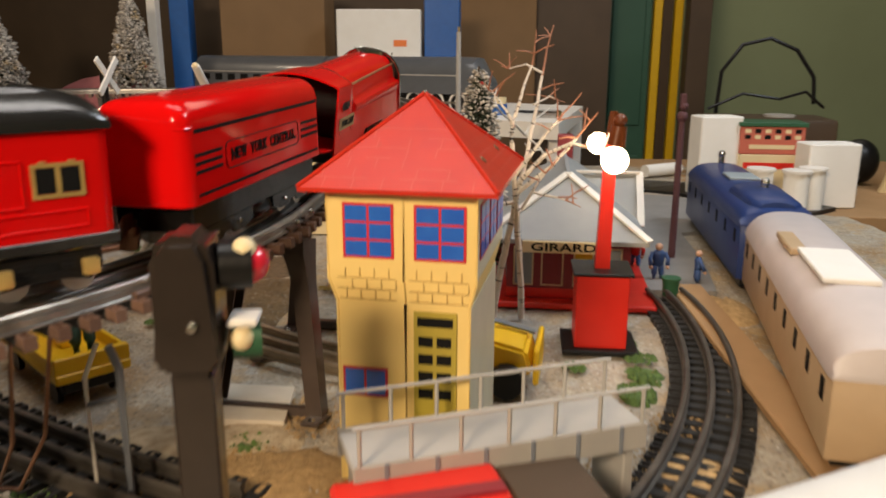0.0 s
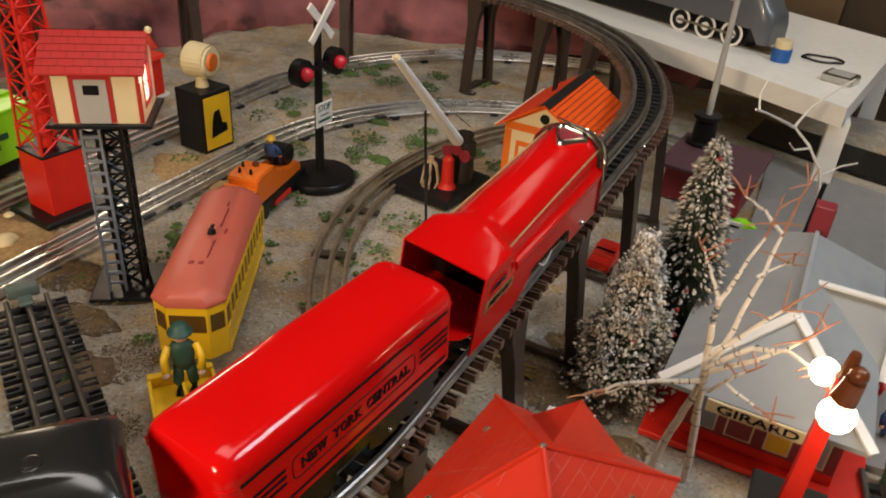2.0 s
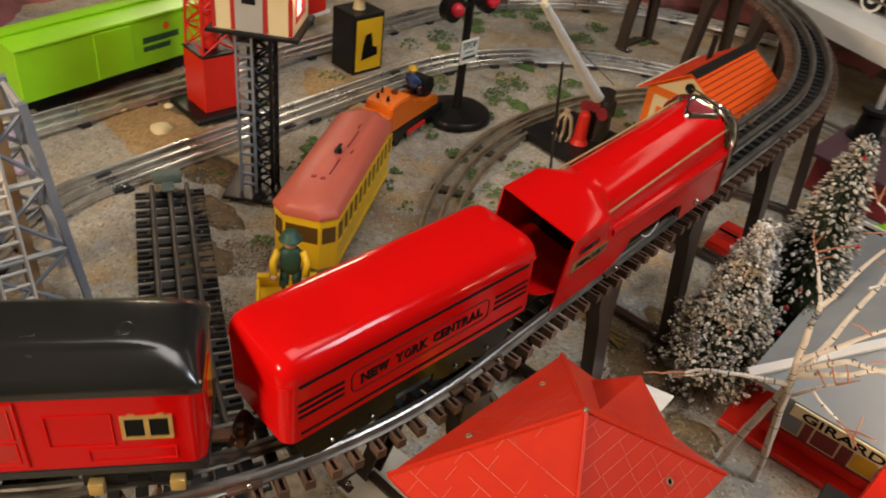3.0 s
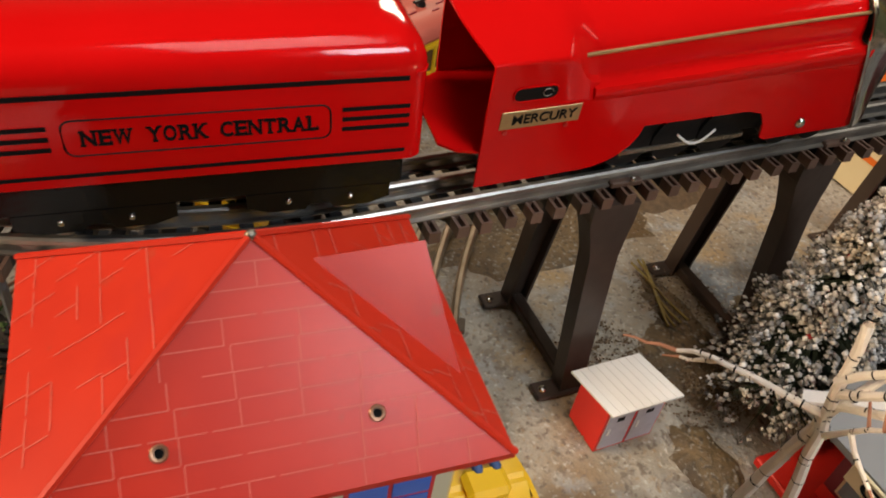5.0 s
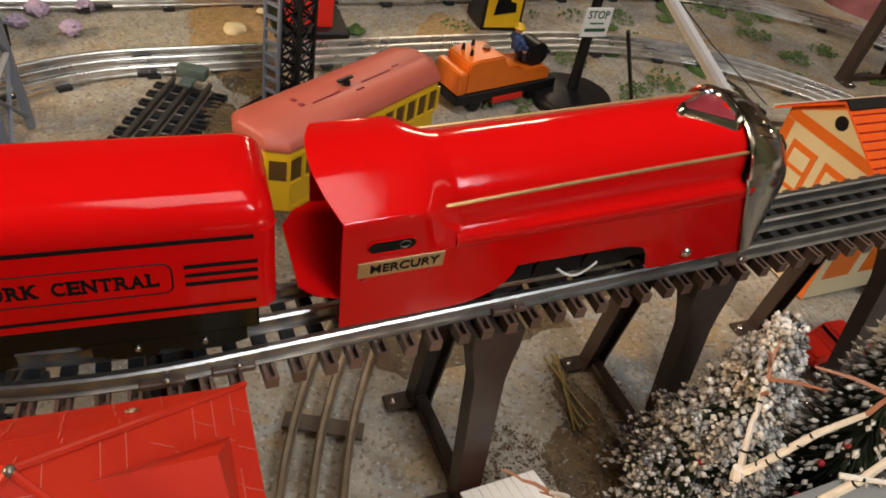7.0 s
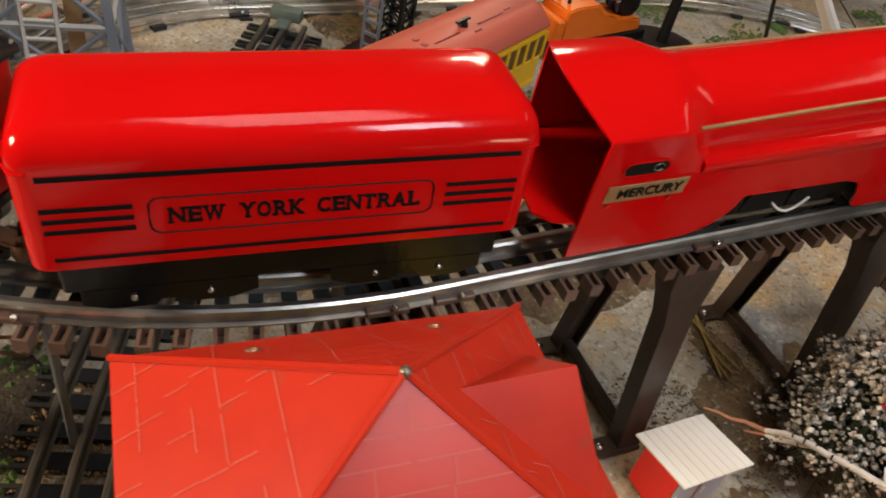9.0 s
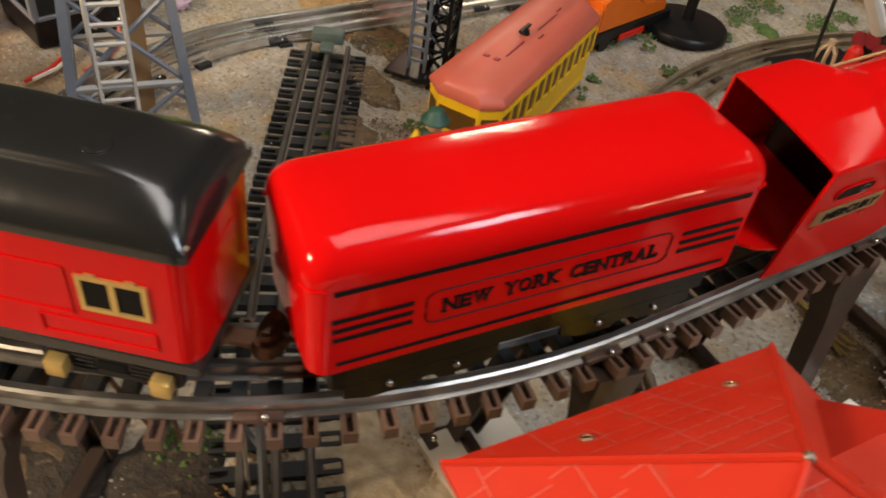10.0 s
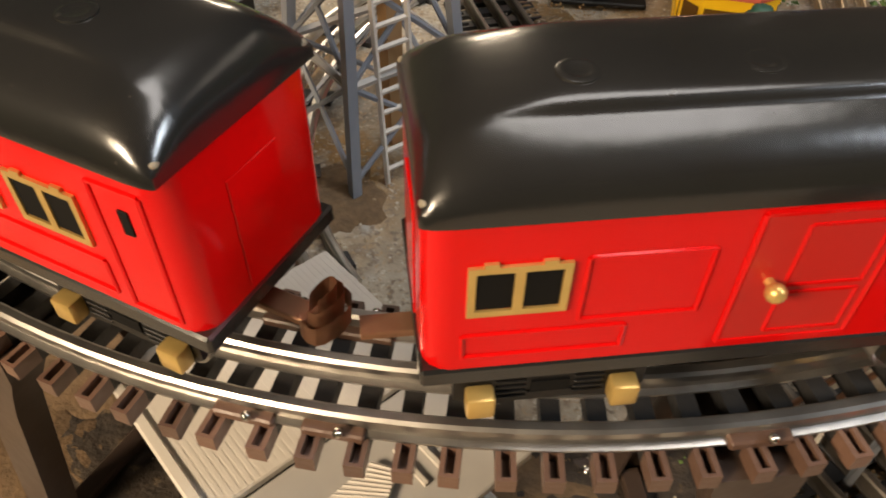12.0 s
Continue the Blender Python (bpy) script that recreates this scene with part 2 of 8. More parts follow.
PINK = mat("mauve_rock_paper", (0.34, 0.11, 0.11), 0.85, second=(0.16, 0.05, 0.055), scale=14, amount=0.95, bump=0.6, bscale=25, patch=((0.06, 0.03, 0.03), 11.0, 0.56))
CARDBOARD = mat("brown_cardboard", (0.22, 0.13, 0.06), 0.8, second=(0.17, 0.1, 0.045), scale=12)
DARKWOOD = mat("dark_wood", (0.07, 0.042, 0.022), 0.55, second=(0.045, 0.026, 0.014), scale=14)
GREENPAINT = mat("green_door_paint", (0.03, 0.1, 0.065), 0.45, second=(0.022, 0.08, 0.05), scale=9)
PALEGREEN = mat("pale_green_wall", (0.3, 0.36, 0.22), 0.8, second=(0.25, 0.3, 0.18), scale=4, bump=0.1)
MAGENTA = mat("magenta_card", (0.62, 0.02, 0.2), 0.5, second=(0.52, 0.015, 0.16), scale=40, bump=0.05)
BLUEBOX = mat("blue_carton", (0.01, 0.1, 0.36), 0.5)
CONCRETE = mat("grey_road_board", (0.22, 0.21, 0.2), 0.85, second=(0.17, 0.165, 0.16), scale=50, bump=0.2)
MAROONROAD = mat("mauve_platform", (0.09, 0.035, 0.042), 0.8, second=(0.06, 0.024, 0.03), scale=60)
PLYWOOD = mat("plywood_edge", (0.34, 0.2, 0.09), 0.75, second=(0.26, 0.15, 0.065), scale=30, bump=0.1)
PLYBEIGE = mat("beige_board", (0.6, 0.55, 0.46), 0.75, second=(0.42, 0.33, 0.22), scale=40, bump=0.1)
PALEBOARD = mat("pale_ribbed_plastic", (0.6, 0.56, 0.5), 0.6, second=(0.5, 0.46, 0.41), scale=40, bump=0.05)
BULB = mat("lit_bulb", (1.0, 0.78, 0.5), 0.3, emit=14.0)
GLOW = mat("lit_window", (1.0, 0.55, 0.4), 0.4, emit=2.2)
AMBER = mat("amber_glass", (0.14, 0.04, 0.012), 0.2, second=(0.08, 0.02, 0.008), scale=80)
LENS = mat("red_lens", (0.6, 0.02, 0.04), 0.15, coat=0.6)
SKIN = mat("figure_flesh_paint", (0.5, 0.3, 0.2), 0.6)
BLUECLOTH = mat("figure_blue_paint", (0.03, 0.07, 0.2), 0.6)
GREENCLOTH = mat("figure_green_paint", (0.02, 0.07, 0.05), 0.55)

# ---------------------------------------------------------------- building helpers


def finish(bm, name, material, smooth=True):
    bmesh.ops.recalc_face_normals(bm, faces=bm.faces)
    if smooth:
        for f in bm.faces:
            f.smooth = True
        for e in bm.edges:
            if len(e.link_faces) == 2 and e.calc_face_angle(0.0) > 0.6:
                e.smooth = False
    me = bpy.data.meshes.new(name)
    bm.to_mesh(me)
    bm.free()
    me.materials.append(material)
    return me


def part(name, bm, material, parent, label="", smooth=True):
    ob = new(name, bm if isinstance(bm, bpy.types.Mesh) else finish(bm, name, material, smooth))
    ob.parent = parent
    if label:
        tagged(ob, label)
    return ob


def thing(name, label, category, m=None, group="", kind=""):
    ob = new(name)
    ob.empty_display_size = 0.02
    ob.matrix_world = m or Matrix()
    return tagged(ob, label, category, group, kind)


def solid(name, bm, material, label, category, m=None, group="", kind="", smooth=True):
    ob = new(name, finish(bm, name, material, smooth))
    ob.matrix_world = m or Matrix()
    return tagged(ob, label, category, group, kind)


def B():
    return bmesh.new()


def box(bm, x0, y0, z0, x1, y1, z1, bevel=0.0, seg=1):
    vs = bmesh.ops.create_cube(bm, size=1)["verts"]
    for v in vs:
        v.co = Vector((x0 + (v.co.x + 0.5) * (x1 - x0), y0 + (v.co.y + 0.5) * (y1 - y0), z0 + (v.co.z + 0.5) * (z1 - z0)))
    if bevel:
        es = list({e for v in vs for e in v.link_edges})
        bmesh.ops.bevel(bm, geom=es, offset=bevel, segments=seg, affect="EDGES", profile=0.5)
    return bm


def cyl(bm, p, q, r, r2=None, n=12):
    p, q = Vector(p), Vector(q)
    d = q - p
    m = Matrix.Translation((p + q) / 2) @ d.to_track_quat("Z", "Y").to_matrix().to_4x4()
    bmesh.ops.create_cone(bm, cap_ends=True, segments=n, radius1=r, radius2=r if r2 is None else r2, depth=d.length, matrix=m)
    return bm


def ball(bm, c, r, u=12, v=8, squash=1.0):
    bmesh.ops.create_uvsphere(bm, u_segments=u, v_segments=v, radius=r, matrix=Matrix.Translation(c) @ Matrix.Diagonal((1, 1, squash, 1)))
    return bm


def loft(bm, rings, caps=True, closed=True):
    """Skin a list of rings of points, each as long as the next."""
    vs = [[bm.verts.new(p) for p in ring] for ring in rings]
    n = len(rings[0])
    for a, b in zip(vs, vs[1:]):
        for i in range(n if closed else n - 1):
            bm.faces.new((a[i], a[(i + 1) % n], b[(i + 1) % n], b[i]))
    if caps:
        bm.faces.new(vs[0])
        bm.faces.new(list(reversed(vs[-1])))
    return bm


def prism(bm, outline, axis, a, b):
    """An outline of two coordinates drawn out along the axis from a to b."""
    def put(u, v, w):
        return {"x": (w, u, v), "y": (u, w, v), "z": (u, v, w)}[axis]
    lo = [bm.verts.new(put(u, v, a)) for u, v in outline]
    hi = [bm.verts.new(put(u, v, b)) for u, v in outline]
    n = len(outline)
    bm.faces.new(lo)
    bm.faces.new(hi)
    for i in range(n):
        bm.faces.new((lo[i], lo[(i + 1) % n], hi[(i + 1) % n], hi[i]))
    return bm


def tube(bm, pts, r, n=6, taper=None):
    """A round bar along points."""
    rings = []
    for i, p in enumerate(pts):
        p = Vector(p)
        a, b = Vector(pts[max(i - 1, 0)]), Vector(pts[min(i + 1, len(pts) - 1)])
        q = (b - a).to_track_quat("Z", "Y")
        k = i / (len(pts) - 1)
        rr = r + (taper - r) * k if taper is not None else r
        rings.append([p + q @ Vector((rr * math.cos(t), rr * math.sin(t), 0)) for t in (2 * math.pi * j / n for j in range(n))])
    return loft(bm, rings)


def lettering(name, text, height, material, parent, m, label="", depth=0.0003, width=None, bold=0.0):
    cu = bpy.data.curves.new(name, "FONT")
    cu.body, cu.size, cu.extrude, cu.align_x, cu.align_y, cu.offset = text, height * 1.38, depth, "CENTER", "CENTER", bold
    ob = bpy.data.objects.new(name, cu)
    me = bpy.data.meshes.new_from_object(ob)
    bpy.data.objects.remove(ob)
    me.materials.append(material)
    if width:
        xs = [v.co.x for v in me.vertices]
        k = width / (max(xs) - min(xs))
        for v in me.vertices:
            v.co.x *= k
    o = part(name, me, material, parent, label)
    o.matrix_basis = m
    return o


def heading(x, y, z, h, pitch=0.0, roll=0.0):
    """A pose whose x axis runs forward at h degrees clockwise from the y axis, nose up by pitch."""
    return Matrix.Translation((x, y, z)) @ Euler((0, 0, radians(90 - h))).to_matrix().to_4x4() @ Euler((radians(roll), radians(-pitch), 0)).to_matrix().to_4x4()

# ---------------------------------------------------------------- the room and the layout board

FLOOR_Z, CEIL_Z = -0.95, 1.6
bm = box(B(), -3.2, -2.2, FLOOR_Z - 0.05, 3.2, 3.4, FLOOR_Z)
solid("floor", bm, CONCRETE, "bare grey concrete basement floor", "floor", kind="structure")
bm = box(B(), -3.2, -2.2, CEIL_Z, 3.2, 3.4, CEIL_Z + 0.05)
solid("ceiling", bm, JOIST, "dark wooden basement ceiling", "ceiling", kind="structure")
for nm, b, mt, lb in (
    ("wall_north", (-3.2, 3.0, FLOOR_Z, 3.2, 3.1, CEIL_Z), PALEGREEN, "pale green painted wall behind the layout"),
    ("wall_south", (-3.2, -2.2, FLOOR_Z, 3.2, -2.1, CEIL_Z), PALEGREEN, "pale green painted wall"),
    ("wall_west", (-3.2, -2.1, FLOOR_Z, -3.1, 3.0, CEIL_Z), PALEGREEN, "pale green painted side wall"),
    ("wall_east", (3.1, -2.1, FLOOR_Z, 3.2, 3.0, CEIL_Z), PALEGREEN, "pale green painted side wall"),
):
    solid(nm, box(B(), *b), mt, lb, "wall", kind="structure")

# the ground: one gently uneven board
BX0, BX1, BY0, BY1 = -1.25, 0.62, -0.12, 1.62
bm = B()
nx, ny = 150, 140
grid = [[None] * (ny + 1) for _ in range(nx + 1)]
for i in range(nx + 1):
    for j in range(ny + 1):
        x, y = BX0 + (BX1 - BX0) * i / nx, BY0 + (BY1 - BY0) * j / ny
        z = -0.0035 + 0.0035 * noise.noise(Vector((x * 9, y * 9, 0))) + 0.0018 * noise.noise(Vector((x * 37, y * 37, 3)))
        grid[i][j] = bm.verts.new((x, y, z))
for i in range(nx):
    for j in range(ny):
        bm.faces.new((grid[i][j], grid[i + 1][j], grid[i + 1][j + 1], grid[i][j + 1]))
solid("ground", bm, GROUND, "grey and tan textured layout ground with brown stains", "ground", kind="structure")
solid("layout_board", box(B(), BX0, BY0, -0.06, BX1, BY1, -0.012, 0.002), PLYWOOD, "plywood layout board under the scenery", "board", kind="structure")

# legs of the layout table
for i_, (x, y) in enumerate(((BX0 + 0.08, BY0 + 0.08), (BX1 - 0.08, BY0 + 0.08), (BX0 + 0.08, BY1 - 0.08), (BX1 - 0.08, BY1 - 0.08))):
    solid("table_leg", box(B(), x - 0.035, y - 0.035, FLOOR_Z, x + 0.035, y + 0.035, -0.06, 0.003), PLYWOOD, "square wooden leg of the layout table", "leg", kind="structure")

# ---------------------------------------------------------------- tracks

ARC_C, ARC_R = Vector((-0.419, 0.483)), 0.361
J_DEG = -5.0  # the arc meets the straight here
J = ARC_C + ARC_R * Vector((math.cos(radians(J_DEG)), math.sin(radians(J_DEG))))
HEAD = Vector((math.sin(radians(-J_DEG)), math.cos(radians(-J_DEG))))


def upper(s):
    """Centre, heading (degrees clockwise from y) and height of the upper track's rail tops at s metres from the joint."""
    if s < 0:
        a = radians(J_DEG) + s / ARC_R
        p = ARC_C + ARC_R * Vector((math.cos(a), math.sin(a)))
        return p, -math.degrees(a), 0.131 + 0.03 * max(s, -0.4)
    straight = 0.47
    if s <= straight:
        return J + HEAD * s, -J_DEG, 0.131 + 0.055 * s
    r = 0.43
    e = J + HEAD * straight
    left = Vector((-HEAD.y, HEAD.x))
    c = e + left * r
    a = (s - straight) / r
    v = -left * math.cos(a) + HEAD * math.sin(a)
    z = 0.131 + 0.055 * straight + 0.03 * min(s - straight, 0.3)
    return c + v * r, -J_DEG - math.degrees(a), z


RAIL = [(-0.0028, -0.0085), (-0.0028, -0.0078), (-0.0009, -0.0072), (-0.0009, -0.0042), (-0.0023, -0.0028), (-0.0021, -0.0009), (-0.0011, 0.0), (0.0011, 0.0), (0.0021, -0.0009), (0.0023, -0.0028), (0.0009, -0.0042), (0.0009, -0.0072), (0.0028, -0.0078), (0.0028, -0.0085)]


def rail_mesh(path, off, s0, s1, step, wobble=0.0):
    """One tubular rail beside a path of (centre, heading, height)."""
    bm, rings = B(), []
    n = max(2, int(abs(s1 - s0) / step))
    for i in range(n + 1):
        p, h, z = path(s0 + (s1 - s0) * i / n)
        right = Vector((math.cos(radians(h)), -math.sin(radians(h))))
        rings.append([Vector((*(p + right * (off + u)), z + v)) for u, v in RAIL])
    return loft(bm, rings)


def lay_track(name, label, path, s0, s1, tie_mat, rail_mat, tie_step, tie_half, tie_size, joints=(), mid_mat=None, step=0.012, jitter=0.0, group="tracks", tie_middle_mat=None):
    tr = thing(name, label, "track", group=group)
    for off in (-0.017, 0.0, 0.017):
        part("rail", rail_mesh(path, off, s0, s1, step), (mid_mat if mid_mat and off == 0 else rail_mat), tr)
    w, hgt = tie_size
    me = None
    if tie_step:
        # one moulded tie: a plain middle, its two ends slotted from above
        g, deep = w * 0.45, -hgt * 0.72
        rings = []
        inner = tie_half * 0.7
        for v, d in ((-tie_half, 0), (-tie_half + 0.0011, 0), (-tie_half + 0.0012, deep), (-inner, deep), (-inner + 0.0001, 0), (inner - 0.0001, 0), (inner, deep), (tie_half - 0.0012, deep), (tie_half - 0.0011, 0), (tie_half, 0)):
            d = d if tie_step < 0.05 else 0
            rings.append([(-w, v, -hgt), (-w, v, 0), (-g, v, 0.00002), (-g, v, d), (g, v, d), (g, v, 0.00002), (w, v, 0), (w, v, -hgt)])
        me = finish(loft(B(), rings), "tie", tie_mat)
        # the middle of the tie can take a second colour
        if tie_middle_mat:
            me.materials.append(tie_middle_mat)
            for f in me.polygons:
                f.material_index = 1 if abs(f.center.y) < inner - 0.0004 else 0
        n = int((s1 - s0) / tie_step)
        rnd = random.Random(7)
        for i in range(n + 1):
            p, h, z = path(s0 + tie_step * (i + 0.3))
            t = part("tie", me, tie_mat, tr)
            t.matrix_basis = heading(p.x, p.y, z - 0.0085, h + rnd.uniform(-1, 1) * jitter)
    for s in joints:
        p, h, z = path(s)
        for off in (-0.017, 0.017):
            bm = box(B(), -0.009, -0.0042, -0.0095, 0.009, 0.0042, -0.006, 0.0006)
            c = part("joint_clip", bm, tie_mat, tr)
            part("spike", ball(B(), (0.002, 0.0045 if off > 0 else -0.0045, -0.0045), 0.0016, 8, 6), CHROME, c)
            c.matrix_basis = heading(p.x, p.y, z, h) @ Matrix.Translation((0, off, 0))
    return tr


lay_track("upper_track", "brown-tied three-rail toy track climbing on trestles", upper, -0.66, 2.05, TIE, STEEL, 0.0127, 0.0285, (0.0028, 0.006), joints=(-0.37, -0.345, -0.235, -0.14, -0.012, 0.016, 0.145, 0.28, 0.44), jitter=2.5, tie_middle_mat=TIEBLACK)


def line_arc(p0, h0, straight, r, turn_left=True, z=0.0105):
    """A path with a straight stretch of that length, then an arc."""
    p0 = Vector(p0)
    d = Vector((math.sin(radians(h0)), math.cos(radians(h0))))
    left = Vector((-d.y, d.x)) * (1 if turn_left else -1)

    def f(s):
        if s <= straight:
            return p0 + d * s, h0, z
        a = (s - straight) / r
        c = p0 + d * straight + left * r
        return c - left * r * math.cos(a) + d * r * math.sin(a), h0 - math.degrees(a) * (1 if turn_left else -1), z
    return f


def circle_path(c, r, a0, sign=1, z=0.0105):
    """An arc about c from angle a0 (degrees from x), going round to the left for sign 1."""
    c = Vector(c)

    def f(s):
        a = radians(a0) + sign * s / r
        v = Vector((math.cos(a), math.sin(a)))
        d = Vector((-v.y, v.x)) * sign
        return c + v * r, math.degrees(math.atan2(d.x, d.y)), z
    return f


# silver loops on the ground
def inner_loop(s, p0=Vector((-0.5345, 0.515)), h0=2.5, r_south=0.27):
    """North along the straight and round to the right; before it a bend coming in from the south-east."""
    if s >= 0:
        return line_arc(p0, h0, 0.44, 0.38, False)(s)
    a = s / r_south
    d = Vector((math.sin(radians(h0)), math.cos(radians(h0))))
    right = Vector((d.y, -d.x))
    return p0 + right * r_south * (1 - math.cos(a)) + d * r_south * math.sin(a), h0 + math.degrees(a), 0.0105


lay_track("inner_loop_track", "silver tubular three-rail track sunk in the ground scatter", inner_loop, -0.36, 1.25, TIEBLACK, SILVER, 0.085, 0.024, (0.006, 0.004), step=0.02, joints=(-0.13, 0.0, 0.22, 0.44, 0.66))
lay_track("outer_loop_track", "silver tubular three-rail track along the rear scenery", line_arc((-0.70, 0.2), 3.0, 0.95, 0.48, False), 0.0, 1.7, TIEBLACK, SILVER, 0.085, 0.024, (0.006, 0.004), step=0.02, joints=(0.3, 0.55, 0.8, 1.05))
lay_track("siding_track", "worn bronze-toned siding track curving under the trestle", circle_path((0.161, 0.94), 0.477, -104, -1), 0.0, 1.05, TIEBRONZE, BRONZERAIL, 0.107, 0.024, (0.0055, 0.003), step=0.012)
# dense black ties
lay_track("black_tie_track", "grey-railed track on black plastic ties, dusted with ballast", line_arc((-0.484, 0.548), 123.5, 0.2, 1.3, True), 0.0, 0.5, TIEBLACK, DULLRAIL, 0.0166, 0.0335, (0.0044, 0.006), step=0.02)
lay_track("front_curve_track", "dark three-rail curve on black ties beside the passenger cars", circle_path((-0.33, 0.62), 0.592, -40, 1), 0.0, 0.485, TIEBLACK, DULLRAIL, 0.0135, 0.029, (0.0034, 0.007), step=0.012)

# ---------------------------------------------------------------- trestles


def trestle_meshes(h):
    """Parts of a trestle bent of height h: two splayed legs widening to the cap, a low tie bar and screwed feet."""
    legs, feet = [], []
    for sgn in (1, -1):
        bm, rings = B(), []
        for k, hw, th in ((0.0, 0.0072, 0.0115), (0.05, 0.0072, 0.0105), (0.74, 0.0086, 0.011), (0.84, 0.0108, 0.0125), (0.9, 0.0128, 0.0135), (1.0, 0.0134, 0.014)):
            y, z = 0.0415 + (0.0272 - 0.0415) * min(k / 0.93, 1.0), h * k
            lip = hw - 0.0016  # the face towards the track's run is a shallow channel
            ring = [(-hw, y, z), (hw, y, z), (hw, y - th, z), (lip, y - th, z), (lip, y - th * 0.45, z), (-lip, y - th * 0.45, z), (-lip, y - th, z), (-hw, y - th, z)]
            rings.append([(x, yy * sgn, zz) for x, yy, zz in ring])
        legs.append(loft(bm, rings))
        pad = box(B(), -0.022, min(0.031 * sgn, 0.0435 * sgn), 0, 0.0072, max(0.031 * sgn, 0.0435 * sgn), 0.0028, 0.0008)
        feet.append(pad)
    cap = box(B(), -0.0131, -0.0262, h - 0.0115, 0.0131, 0.0262, h - 0.0003, 0.001)
    bar = box(B(), -0.0042, -0.0345, 0.0006, 0.0042, 0.0345, 0.0072, 0.0008)
    return legs, cap, bar, feet


def trestle(s, lean=0.0):
    p, h, z = upper(s)
    p = p - Vector((math.sin(radians(h)), math.cos(radians(h)))) * (z - 0.0145) * math.tan(radians(lean))
    t = thing("trestle", "dark brown plastic trestle bent with splayed legs under the upper track", "trestle", heading(p.x, p.y, -0.002, h, -lean), group="trestle bents")
    legs, cap, bar, feet = trestle_meshes(z - 0.0145 + 0.002)
    for lg in legs:
        part("leg", lg, TRESTLE, t)
    part("cap", cap, TRESTLE, t)
    part("tie_bar", bar, TRESTLE, t)
    for ft, sgn in zip(feet, (1, -1)):
        foot = part("foot", ft, TRESTLE, t)
        part("screw", ball(B(), (-0.0168, 0.0372 * sgn, 0.0028), 0.0027, 10, 6, 0.7), CHROME, foot, "domed silver screw")
    return t


trestle(0.139)
trestle(-0.004, 12.0)
for s in (-0.46, -0.235, 0.268, 0.42, 0.58, 0.82, 0.95, 1.1, 1.35, 1.62, 1.9):
    trestle(s)
# ---------------------------------------------------------------- the red train


def arch(w, z0, z1, n=9, flat=2.4):
    """Points of a rounded roof from +w to -w."""
    out = []
    for i in range(n + 1):
        a = math.pi * i / n
        c, s_ = math.cos(a), math.sin(a)
        out.append((w * math.copysign(abs(c) ** (2 / flat), c), z0 + (z1 - z0) * abs(s_) ** (2 / flat)))
    return out


